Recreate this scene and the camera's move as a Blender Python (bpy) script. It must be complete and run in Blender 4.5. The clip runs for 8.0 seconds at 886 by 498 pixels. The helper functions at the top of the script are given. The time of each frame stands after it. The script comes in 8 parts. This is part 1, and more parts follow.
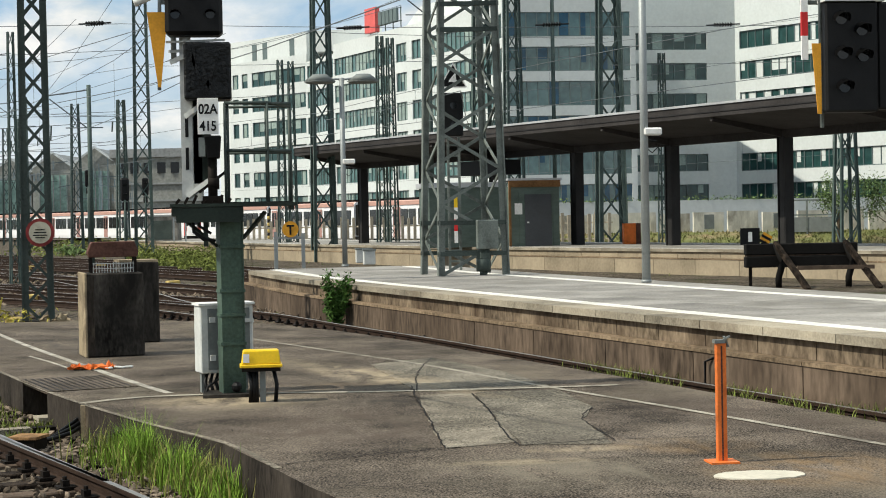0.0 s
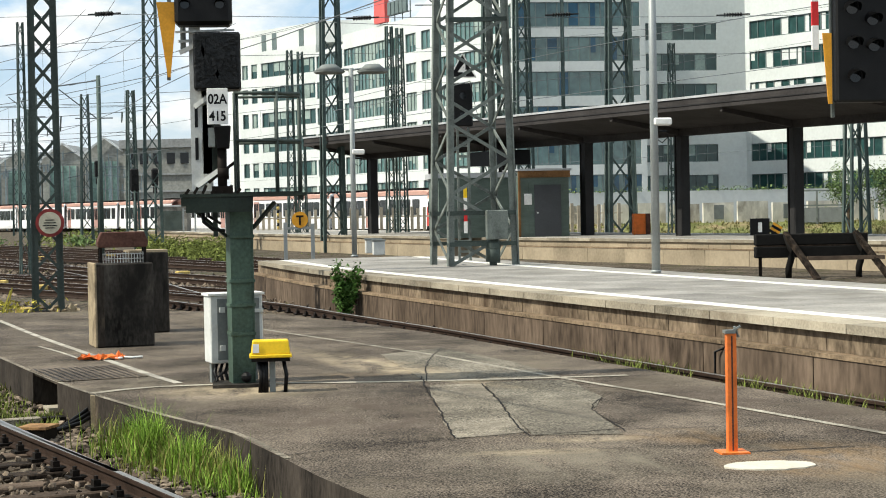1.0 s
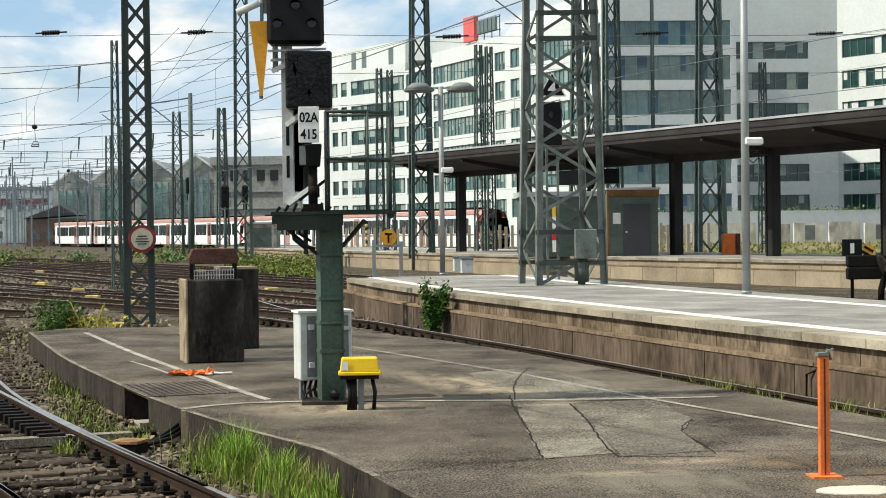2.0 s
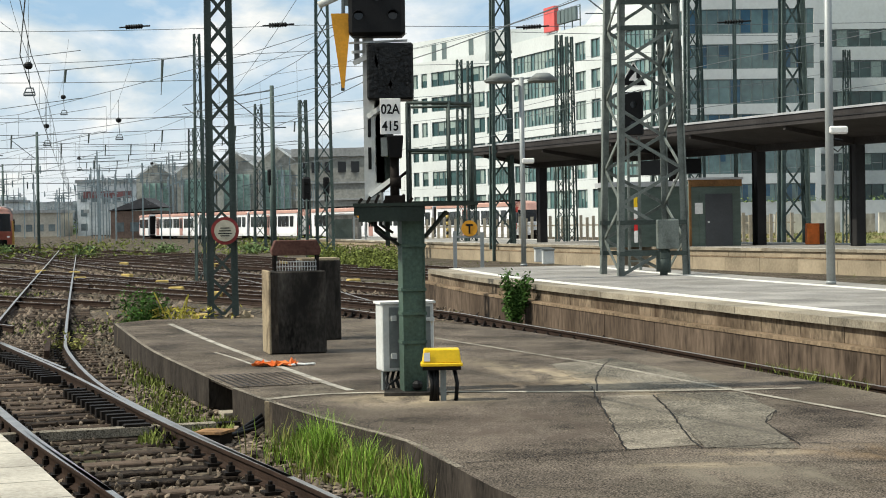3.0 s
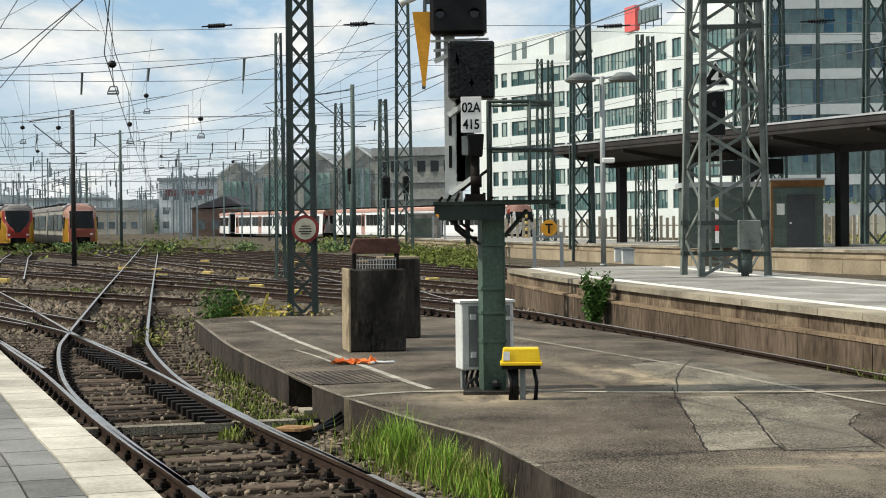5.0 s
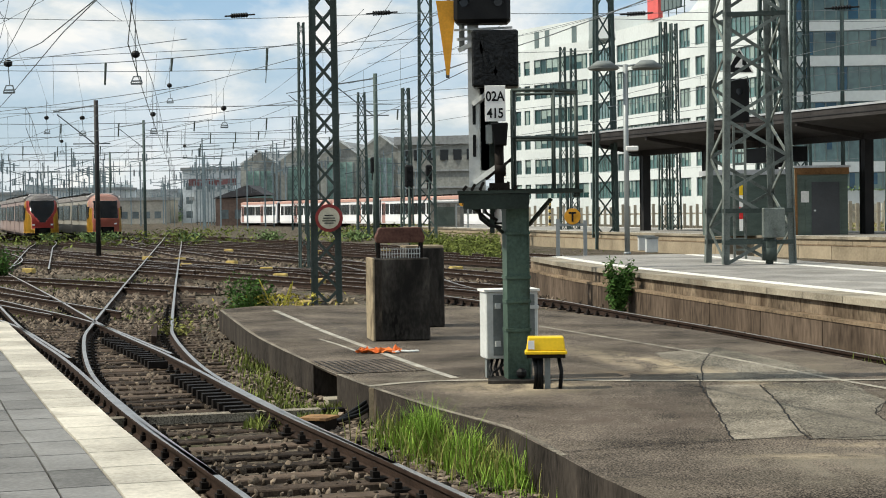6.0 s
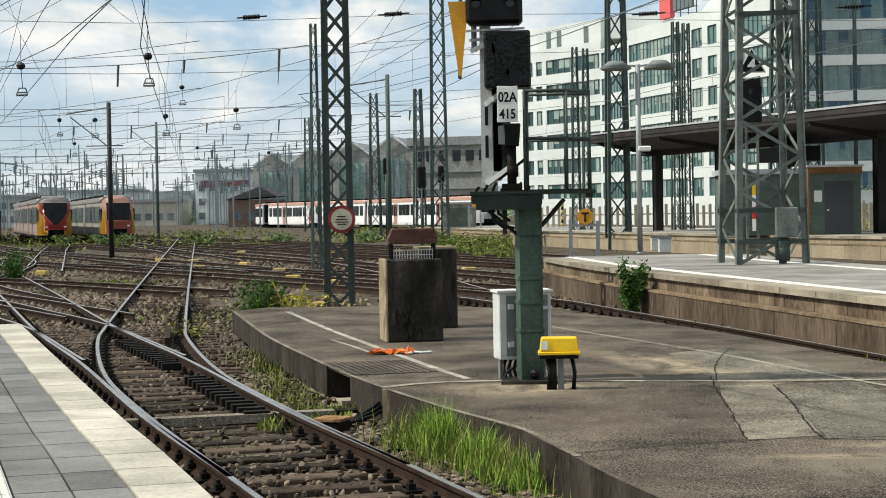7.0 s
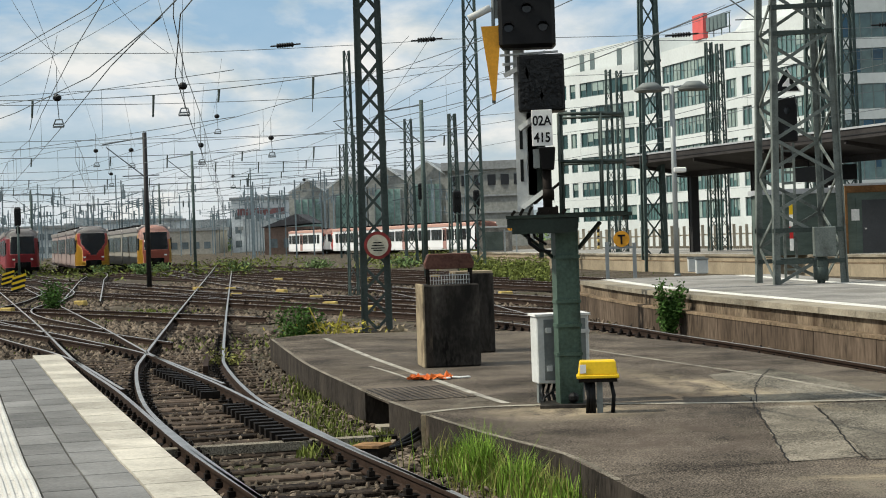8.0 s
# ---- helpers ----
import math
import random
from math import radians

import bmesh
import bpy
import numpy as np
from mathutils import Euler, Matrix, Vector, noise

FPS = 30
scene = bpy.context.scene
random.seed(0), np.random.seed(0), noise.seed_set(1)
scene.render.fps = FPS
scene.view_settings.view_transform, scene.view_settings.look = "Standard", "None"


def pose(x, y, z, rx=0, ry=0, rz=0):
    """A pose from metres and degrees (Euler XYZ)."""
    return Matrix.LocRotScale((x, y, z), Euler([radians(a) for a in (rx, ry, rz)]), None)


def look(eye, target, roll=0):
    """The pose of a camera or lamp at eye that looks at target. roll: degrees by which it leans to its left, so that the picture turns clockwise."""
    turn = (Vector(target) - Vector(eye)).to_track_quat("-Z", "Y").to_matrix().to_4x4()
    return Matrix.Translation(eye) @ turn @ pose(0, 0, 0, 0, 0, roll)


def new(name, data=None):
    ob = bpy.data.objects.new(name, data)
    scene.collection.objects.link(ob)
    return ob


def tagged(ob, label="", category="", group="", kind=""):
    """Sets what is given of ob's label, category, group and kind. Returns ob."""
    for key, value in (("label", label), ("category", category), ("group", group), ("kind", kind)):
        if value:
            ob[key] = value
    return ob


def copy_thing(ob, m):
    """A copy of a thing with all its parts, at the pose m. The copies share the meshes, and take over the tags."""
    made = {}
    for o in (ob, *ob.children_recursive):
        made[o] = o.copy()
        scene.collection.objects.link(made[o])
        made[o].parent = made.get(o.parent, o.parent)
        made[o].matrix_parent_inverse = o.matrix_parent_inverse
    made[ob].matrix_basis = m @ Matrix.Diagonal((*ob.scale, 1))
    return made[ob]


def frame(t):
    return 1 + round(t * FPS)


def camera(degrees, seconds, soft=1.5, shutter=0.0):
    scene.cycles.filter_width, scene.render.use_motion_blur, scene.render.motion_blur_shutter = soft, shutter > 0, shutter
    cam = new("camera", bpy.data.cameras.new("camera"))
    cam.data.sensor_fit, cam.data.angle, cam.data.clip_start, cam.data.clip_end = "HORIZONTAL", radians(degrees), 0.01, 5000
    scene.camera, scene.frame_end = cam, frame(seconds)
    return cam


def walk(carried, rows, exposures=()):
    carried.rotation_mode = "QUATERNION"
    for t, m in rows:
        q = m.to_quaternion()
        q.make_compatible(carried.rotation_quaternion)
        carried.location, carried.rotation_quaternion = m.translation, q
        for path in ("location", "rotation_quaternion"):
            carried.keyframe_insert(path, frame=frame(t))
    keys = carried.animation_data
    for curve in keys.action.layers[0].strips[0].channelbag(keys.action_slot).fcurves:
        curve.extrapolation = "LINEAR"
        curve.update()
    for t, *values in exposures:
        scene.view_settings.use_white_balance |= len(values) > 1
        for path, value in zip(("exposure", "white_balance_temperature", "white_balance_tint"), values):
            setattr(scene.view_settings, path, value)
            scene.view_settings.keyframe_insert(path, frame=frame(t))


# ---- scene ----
from mathutils import Vector as V

# ---------------------------------------------------------------- camera
cam = camera(29.0, 8.0, soft=1.0)
# seconds, eye x, y, z, turn to the right, tilt down, roll (degrees)
PATH = [
    (0, 0.033, -0.030, 2.099, 6.918, 1.035, -1.069),
    (0.5, 0.051, -0.015, 2.097, 7.058, 1.205, -0.889),
    (1, 0.032, -0.013, 2.095, 6.598, 1.347, -1.074),
    (1.2, 0.029, -0.012, 2.096, 5.980, 1.345, -1.060),
    (2.3, 0.010, -0.010, 2.104, 3.070, 0.560, -0.690),
    (2.5, 0.008, -0.010, 2.104, 2.656, 0.563, -0.728),
    (2.8, 0.006, -0.010, 2.105, 1.540, 0.775, -0.740),
    (3, 0.004, -0.011, 2.105, 0.976, 0.962, -0.911),
    (3.5, 0.000, 0.005, 2.101, 0.423, 0.892, -0.438),
    (4, 0.000, 0.000, 2.100, 0.000, 0.885, -0.750),
    (4.5, -0.008, 0.010, 2.101, -0.673, 0.925, -0.641),
    (5, -0.010, 0.016, 2.096, -1.660, 0.945, -0.602),
    (5.2, -0.012, 0.009, 2.096, -1.941, 1.280, -1.075),
    (6.5, -0.027, 0.025, 2.103, -2.689, 1.319, -0.655),
    (7, -0.026, 0.018, 2.103, -2.857, 1.284, -0.995),
    (7.5, -0.025, 0.019, 2.105, -3.383, 0.796, -1.432),
    (8, -0.030, 0.032, 2.106, -4.046, 0.431, -1.865),
]
walk(cam, [(t, pose(x, y, z, 90 - tilt, 0, -turn) @ pose(0, 0, 0, 0, 0, roll))
           for t, x, y, z, turn, tilt, roll in PATH],
     exposures=[(0.0, 0.0), (0.3, 0.24), (0.6, 0.32), (1.2, 0.26), (2.5, 0.12), (4.0, 0.07), (5.0, 0.03), (7.0, 0.02), (7.5, -0.06), (8.0, -0.12)])

# ---------------------------------------------------------------- light
SUN_DIR = V((-0.93, -0.10, 0.98)).normalized()       # towards the sun
sun = new("sun", bpy.data.lights.new("sun", "SUN"))
sun.data.energy, sun.data.angle, sun.data.color = 4.6, radians(0.6), (1.0, 0.955, 0.82)
sun.matrix_world = look(SUN_DIR * 60, (0, 0, 0))

world = bpy.data.worlds.new("world")
scene.world = world
world.use_nodes = True
wn, wl = world.node_tree.nodes, world.node_tree.links
wn.clear()
w_out, w_bg = wn.new("ShaderNodeOutputWorld"), wn.new("ShaderNodeBackground")
sky = wn.new("ShaderNodeTexSky")
sky.sky_type, sky.sun_disc = "NISHITA", False
sky.sun_elevation = math.asin(SUN_DIR.z)
sky.sun_rotation = math.atan2(SUN_DIR.x, SUN_DIR.y)
sky.air_density, sky.dust_density = 1.0, 0.6
w_co, w_map = wn.new("ShaderNodeTexCoord"), wn.new("ShaderNodeMapping")
w_map.inputs["Scale"].default_value = (1.0, 1.0, 2.3)
w_map.inputs["Location"].default_value = (3.1, 0.4, 0.2)
w_n = wn.new("ShaderNodeTexNoise")
w_n.inputs["Scale"].default_value, w_n.inputs["Detail"].default_value = 7.0, 9.0
w_n.inputs["Roughness"].default_value, w_n.inputs["Distortion"].default_value = 0.55, 0.35
w_r = wn.new("ShaderNodeValToRGB")
w_r.color_ramp.elements[0].position, w_r.color_ramp.elements[0].color = 0.38, (0, 0, 0, 1)
w_r.color_ramp.elements[1].position, w_r.color_ramp.elements[1].color = 0.55, (1, 1, 1, 1)
# haze joins the clouds towards the horizon
w_sep, w_hz = wn.new("ShaderNodeSeparateXYZ"), wn.new("ShaderNodeMapRange")
w_hz.inputs["From Min"].default_value, w_hz.inputs["From Max"].default_value = 0.02, 0.12
w_hz.inputs["To Min"].default_value, w_hz.inputs["To Max"].default_value = 0.75, 0.12
w_max = wn.new("ShaderNodeMath")
w_max.operation = "MAXIMUM"
w_n2 = wn.new("ShaderNodeTexNoise")
w_n2.inputs["Scale"].default_value, w_n2.inputs["Detail"].default_value = 13.0, 9.0
w_n2.inputs["Roughness"].default_value = 0.6
w_r2 = wn.new("ShaderNodeValToRGB")
w_r2.color_ramp.elements[0].position, w_r2.color_ramp.elements[0].color = 0.38, (6.3, 7.1, 7.3, 1)
w_r2.color_ramp.elements[1].position, w_r2.color_ramp.elements[1].color = 0.58, (9.6, 9.6, 9.25, 1)
w_mix = wn.new("ShaderNodeMix")
w_mix.data_type = "RGBA"
w_blue = wn.new("ShaderNodeMix")
w_blue.data_type = "RGBA"
w_blue.inputs["Factor"].default_value = 0.72
w_blue.inputs["B"].default_value = (3.1, 5.5, 8.0, 1)
wl.new(w_co.outputs["Generated"], w_map.inputs["Vector"])
wl.new(w_co.outputs["Generated"], w_sep.inputs["Vector"])
wl.new(w_sep.outputs["Z"], w_hz.inputs["Value"])
wl.new(w_map.outputs["Vector"], w_n.inputs["Vector"])
wl.new(w_map.outputs["Vector"], w_n2.inputs["Vector"])
wl.new(w_n.outputs["Fac"], w_r.inputs["Fac"])
wl.new(w_n2.outputs["Fac"], w_r2.inputs["Fac"])
wl.new(w_r.outputs["Color"], w_max.inputs[0])
wl.new(w_hz.outputs["Result"], w_max.inputs[1])
wl.new(w_max.outputs[0], w_mix.inputs["Factor"])
wl.new(sky.outputs["Color"], w_blue.inputs["A"])
wl.new(w_blue.outputs["Result"], w_mix.inputs["A"])
wl.new(w_r2.outputs["Color"], w_mix.inputs["B"])
wl.new(w_mix.outputs["Result"], w_bg.inputs["Color"])
wl.new(w_bg.outputs["Background"], w_out.inputs["Surface"])
w_bg.inputs["Strength"].default_value = 0.10


# ---------------------------------------------------------------- materials
def mat(name, color, rough=0.7, metal=0.0, vary=0.25, scale=3.0, fine=40.0, bump=0.15, dirt=None, dirt_at=(0.5, 0.7), stretch=(1, 1, 1),
        island=0.0, obj_rand=0.0, dist=0.01, speck=0.6):
    """A painted or raw surface: colour varied at two scales, with stains of a second colour and a fine relief."""
    m = bpy.data.materials.new(name)
    m.use_nodes = True
    nt = m.node_tree
    n, l = nt.nodes, nt.links
    b = n["Principled BSDF"]
    b.inputs["Roughness"].default_value, b.inputs["Metallic"].default_value = rough, metal
    b.inputs["Specular IOR Level"].default_value = 0.10 if rough > 0.65 else 0.22
    co, mp = n.new("ShaderNodeNewGeometry"), n.new("ShaderNodeMapping")
    mp.inputs["Scale"].default_value = stretch
    l.new(co.outputs["Position"], mp.inputs["Vector"])
    if island == 0 and obj_rand == 0 and dist < 0:
        tc = n.new("ShaderNodeTexCoord")
        l.new(tc.outputs["Object"], mp.inputs["Vector"])
    big, small = n.new("ShaderNodeTexNoise"), n.new("ShaderNodeTexNoise")
    big.inputs["Scale"].default_value, big.inputs["Detail"].default_value, big.inputs["Roughness"].default_value = scale, 6, 0.6
    small.inputs["Scale"].default_value, small.inputs["Detail"].default_value = fine, 4
    for t in (big, small):
        l.new(mp.outputs["Vector"], t.inputs["Vector"])
    add = n.new("ShaderNodeMath")
    add.operation = "MULTIPLY_ADD"
    l.new(small.outputs["Fac"], add.inputs[0])
    add.inputs[1].default_value = speck
    l.new(big.outputs["Fac"], add.inputs[2])
    last = add.outputs[0]
    if island or obj_rand:
        src = n.new("ShaderNodeObjectInfo") if obj_rand else co
        rnd = n.new("ShaderNodeMath")
        rnd.operation = "MULTIPLY_ADD"
        l.new(src.outputs["Random" if obj_rand else "Random Per Island"], rnd.inputs[0])
        rnd.inputs[1].default_value = obj_rand or island
        l.new(last, rnd.inputs[2])
        off = n.new("ShaderNodeMath")
        off.operation = "SUBTRACT"
        l.new(rnd.outputs[0], off.inputs[0])
        off.inputs[1].default_value = (obj_rand or island) / 2
        last = off.outputs[0]
    rng = n.new("ShaderNodeMapRange")
    rng.inputs["From Min"].default_value, rng.inputs["From Max"].default_value = 0.30 + speck / 2, 0.70 + speck / 2
    rng.clamp = False
    rng.inputs["To Min"].default_value, rng.inputs["To Max"].default_value = 1 - vary, 1 + vary
    low_cap = n.new("ShaderNodeMath")
    low_cap.operation = "MAXIMUM"
    low_cap.inputs[1].default_value = 0.12
    l.new(last, rng.inputs["Value"])
    mul = n.new("ShaderNodeVectorMath")
    mul.operation = "SCALE"
    mul.inputs[0].default_value = color
    l.new(rng.outputs[0], low_cap.inputs[0])
    l.new(low_cap.outputs[0], mul.inputs["Scale"])
    out = mul.outputs[0]
    if dirt:
        dn, dr, mx = n.new("ShaderNodeTexNoise"), n.new("ShaderNodeMapRange"), n.new("ShaderNodeMix")
        dn.inputs["Scale"].default_value, dn.inputs["Detail"].default_value, dn.inputs["Roughness"].default_value = scale * 0.8, 8, 0.65
        dn.inputs["Distortion"].default_value = 0.4
        l.new(mp.outputs["Vector"], dn.inputs["Vector"])
        dr.inputs["From Min"].default_value, dr.inputs["From Max"].default_value = dirt_at
        l.new(dn.outputs["Fac"], dr.inputs["Value"])
        mx.data_type = "RGBA"
        l.new(dr.outputs[0], mx.inputs["Factor"])
        l.new(out, mx.inputs["A"])
        mx.inputs["B"].default_value = (*dirt, 1)
        out = mx.outputs["Result"]
    l.new(out, b.inputs["Base Color"])
    if bump:
        bp = n.new("ShaderNodeBump")
        bp.inputs["Strength"].default_value, bp.inputs["Distance"].default_value = bump, abs(dist)
        l.new(add.outputs[0], bp.inputs["Height"])
        l.new(bp.outputs["Normal"], b.inputs["Normal"])
    return m


def glass_mat(name, color, rough=0.05, spec=0.8):
    m = mat(name, color, rough, 0.0, 0.35, 0.25, 1.2, 0.0)
    m.node_tree.nodes["Principled BSDF"].inputs["Specular IOR Level"].default_value = spec
    return m


def wear(m, spots):
    """Stains with soft, ragged edges on a ground material: (x, y, half sizes, turn, colour, strength) each."""
    n, l = m.node_tree.nodes, m.node_tree.links
    b = n["Principled BSDF"]
    out = b.inputs["Base Color"].links[0].from_socket
    geo = n.new("ShaderNodeNewGeometry")
    squeeze = n.new("ShaderNodeMapping")
    squeeze.inputs["Scale"].default_value = (1.0, 0.42, 1.0)
    ragged, ramp = n.new("ShaderNodeTexNoise"), n.new("ShaderNodeMapRange")
    ragged.inputs["Scale"].default_value, ragged.inputs["Detail"].default_value, ragged.inputs["Roughness"].default_value = 3.2, 9, 0.68
    ragged.inputs["Distortion"].default_value = 0.6
    l.new(geo.outputs["Position"], squeeze.inputs["Vector"])
    l.new(squeeze.outputs["Vector"], ragged.inputs["Vector"])
    ramp.inputs["From Min"].default_value, ramp.inputs["From Max"].default_value = 0.38, 0.66
    l.new(ragged.outputs["Fac"], ramp.inputs["Value"])
    for x, y, rx, ry, turn, colour, strength in spots:
        mp, ln, fall, mul, mx = n.new("ShaderNodeMapping"), n.new("ShaderNodeVectorMath"), n.new("ShaderNodeMapRange"), n.new("ShaderNodeMath"), n.new("ShaderNodeMix")
        mp.vector_type = "TEXTURE"
        mp.inputs["Location"].default_value = (x, y, 0)
        mp.inputs["Rotation"].default_value = (0, 0, radians(turn))
        mp.inputs["Scale"].default_value = (rx, ry, 1000)
        ln.operation, mul.operation, mx.data_type = "LENGTH", "MULTIPLY", "RGBA"
        l.new(geo.outputs["Position"], mp.inputs["Vector"])
        l.new(mp.outputs["Vector"], ln.inputs[0])
        fall.inputs["From Min"].default_value, fall.inputs["From Max"].default_value = 1.0, 0.35
        fall.inputs["To Max"].default_value = strength
        l.new(ln.outputs["Value"], fall.inputs["Value"])
        l.new(fall.outputs[0], mul.inputs[0])
        l.new(ramp.outputs[0], mul.inputs[1])
        l.new(mul.outputs[0], mx.inputs["Factor"])
        l.new(out, mx.inputs["A"])
        mx.inputs["B"].default_value = (*colour, 1)
        out = mx.outputs["Result"]
    l.new(out, b.inputs["Base Color"])


SAND, DUST, DARK_BROWN, REDDISH, RUST = (0.40, 0.325, 0.22), (0.19, 0.165, 0.126), (0.048, 0.041, 0.034), (0.082, 0.063, 0.050), (0.25, 0.165, 0.088)
WEAR = [(1.0, 15.6, 1.5, 1.9, 0, REDDISH, 0.9), (4.8, 15.0, 0.9, 3.6, 15, REDDISH, 0.9), (-2.2, 27.0, 2.2, 5.0, 15, (0.074, 0.065, 0.057), 0.8), (2.3, 19.6, 1.7, 1.7, 0, DUST, 0.75),
        (0.0, 18.1, 1.15, 0.9, 0, SAND, 0.95), (-1.05, 19.3, 0.7, 0.8, 0, DUST, 0.8), (1.6, 20.6, 0.55, 3.8, 21.8, SAND, 0.95), (1.2, 19.4, 0.9, 0.5, 0, (0.15, 0.11, 0.075), 0.8),
        (1.3, 17.5, 1.5, 0.45, 0, DARK_BROWN, 0.95), (2.7, 16.5, 1.0, 0.38, 0, DARK_BROWN, 0.75), (0.3, 22.0, 1.4, 1.6, 0, DARK_BROWN, 0.5), (2.4, 12.4, 1.3, 1.2, 0, DUST, 0.9), (2.75, 13.5, 0.55, 0.2, 0, SAND, 1.0),
        (2.2, 12.9, 0.7, 0.2, 0, SAND, 0.7), (4.2, 12.0, 1.0, 1.1, 0, RUST, 0.85), (3.6, 13.5, 0.7, 0.6, 0, RUST, 0.6), (0.9, 12.3, 0.8, 1.0, 0, DARK_BROWN, 0.5), (3.4, 15.2, 0.35, 0.9, 0, DARK_BROWN, 0.6)]

M = {}
M["ballast_bed"] = mat("ballast_bed", (0.098, 0.080, 0.060), 0.95, 0, 0.5, 0.6, 13.0, 1.0, (0.05, 0.056, 0.02), (0.54, 0.68), dist=0.05, speck=1.8)
M["stone"] = mat("stone", (0.132, 0.104, 0.078), 0.9, 0, 0.5, 2.0, 50.0, 0.4, island=0.8)
M["rail_side"] = mat("rail_side", (0.036, 0.023, 0.017), 0.85, 0.1, 0.35, 4.0, 60.0, 0.3)
M["rail_head"] = mat("rail_head", (0.46, 0.42, 0.375), 0.38, 1.0, 0.25, 3.0, 30.0, 0.05)
M["sleeper"] = mat("sleeper", (0.070, 0.051, 0.038), 0.92, 0, 0.5, 5.0, 45.0, 0.5, obj_rand=0.6)
M["sleeper_far"] = mat("sleeper_far", (0.040, 0.029, 0.022), 0.92, 0, 0.5, 5.0, 45.0, 0.3, island=0.6)
M["iron"] = mat("iron", (0.016, 0.013, 0.011), 0.7, 0.3, 0.3, 6.0, 40.0, 0.3)
M["asphalt"] = mat("asphalt", (0.103, 0.084, 0.066), 0.92, 0, 0.85, 0.9, 60.0, 0.5, (0.150, 0.125, 0.092), (0.52, 0.76), dist=0.010, speck=1.8)
M["patch"] = mat("patch", (0.196, 0.172, 0.134), 0.92, 0, 0.6, 1.4, 60.0, 0.4, (0.135, 0.117, 0.092), (0.48, 0.68), speck=1.4)
wear(M["asphalt"], WEAR)
wear(M["patch"], WEAR[6:])
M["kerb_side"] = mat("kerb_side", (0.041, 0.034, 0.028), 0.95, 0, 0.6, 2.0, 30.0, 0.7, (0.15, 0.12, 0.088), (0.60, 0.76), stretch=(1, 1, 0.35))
M["line"] = mat("line", (0.36, 0.335, 0.285), 0.9, 0, 0.4, 2.5, 40.0, 0.3, (0.10, 0.09, 0.075), (0.54, 0.72), speck=1.2)
M["line_faint"] = mat("line_faint", (0.30, 0.272, 0.22), 0.9, 0, 0.4, 2.0, 40.0, 0.3, (0.12, 0.105, 0.085), (0.50, 0.68), speck=1.3)
M["slab_white"] = mat("slab_white", (0.45, 0.415, 0.35), 0.85, 0, 0.25, 1.6, 40.0, 0.2, (0.33, 0.30, 0.25), (0.52, 0.70), obj_rand=0.3)
M["slab_tactile"] = mat("slab_tactile", (0.56, 0.54, 0.50), 0.85, 0, 0.15, 1.2, 40.0, 0.2)
M["slab_grey"] = mat("slab_grey", (0.185, 0.180, 0.172), 0.85, 0, 0.25, 1.5, 40.0, 0.25, (0.13, 0.125, 0.118), (0.54, 0.72), obj_rand=0.4)
M["plat_top"] = mat("plat_top", (0.285, 0.27, 0.245), 0.85, 0, 0.3, 0.6, 20.0, 0.2, (0.21, 0.195, 0.17), (0.50, 0.68))
M["plat_slab"] = mat("plat_slab", (0.275, 0.26, 0.237), 0.85, 0, 0.3, 0.8, 20.0, 0.2, (0.20, 0.187, 0.165), (0.50, 0.68), obj_rand=0.25)
M["plat_white"] = mat("plat_white", (0.68, 0.66, 0.60), 0.8, 0, 0.18, 1.0, 20.0, 0.1)
M["coping"] = mat("coping", (0.285, 0.250, 0.192), 0.9, 0, 0.35, 0.8, 30.0, 0.4, (0.15, 0.115, 0.08), (0.52, 0.74), obj_rand=0.3)
M["wall_up"] = mat("wall_up", (0.172, 0.132, 0.092), 0.92, 0, 0.45, 1.1, 14.0, 0.5, (0.062, 0.042, 0.028), (0.46, 0.68), stretch=(1, 1, 0.5), obj_rand=0.15, speck=1.0)
M["wall_low"] = mat("wall_low", (0.106, 0.078, 0.057), 0.94, 0, 0.45, 0.8, 11.0, 0.5, (0.060, 0.043, 0.031), (0.46, 0.70), stretch=(1, 1, 0.3), obj_rand=0.18, speck=1.0)
M["ledge"] = mat("ledge", (0.205, 0.150, 0.098), 0.92, 0, 0.4, 1.2, 14.0, 0.4, (0.13, 0.095, 0.065), (0.50, 0.72), obj_rand=0.15, speck=1.0)
M["wall_clean"] = mat("wall_clean", (0.31, 0.255, 0.18), 0.92, 0, 0.2, 0.6, 9.0, 0.2, (0.19, 0.15, 0.105), (0.56, 0.80), obj_rand=0.2, speck=0.5)
M["lid_wood"] = mat("lid_wood", (0.26, 0.15, 0.07), 0.85, 0, 0.4, 6.0, 50.0, 0.3, (0.10, 0.06, 0.035), (0.48, 0.66))
M["patch_grey"] = mat("patch_grey", (0.148, 0.132, 0.104), 0.92, 0, 0.6, 1.3, 60.0, 0.4, (0.115, 0.100, 0.080), (0.50, 0.70), stretch=(1, 0.5, 1), speck=1.4)
wear(M["patch_grey"], WEAR[6:])
M["concrete"] = mat("concrete", (0.062, 0.055, 0.047), 0.94, 0, 0.6, 1.8, 30.0, 0.6, (0.016, 0.0145, 0.013), (0.44, 0.62), stretch=(1, 1, 0.4))
M["concrete_hut"] = mat("concrete_hut", (0.21, 0.20, 0.18), 0.92, 0, 0.45, 1.2, 12.0, 0.3, (0.10, 0.092, 0.08), (0.46, 0.66))
M["concrete_pale"] = mat("concrete_pale", (0.33, 0.265, 0.175), 0.92, 0, 0.3, 2.5, 35.0, 0.5, (0.11, 0.085, 0.06), (0.50, 0.70))
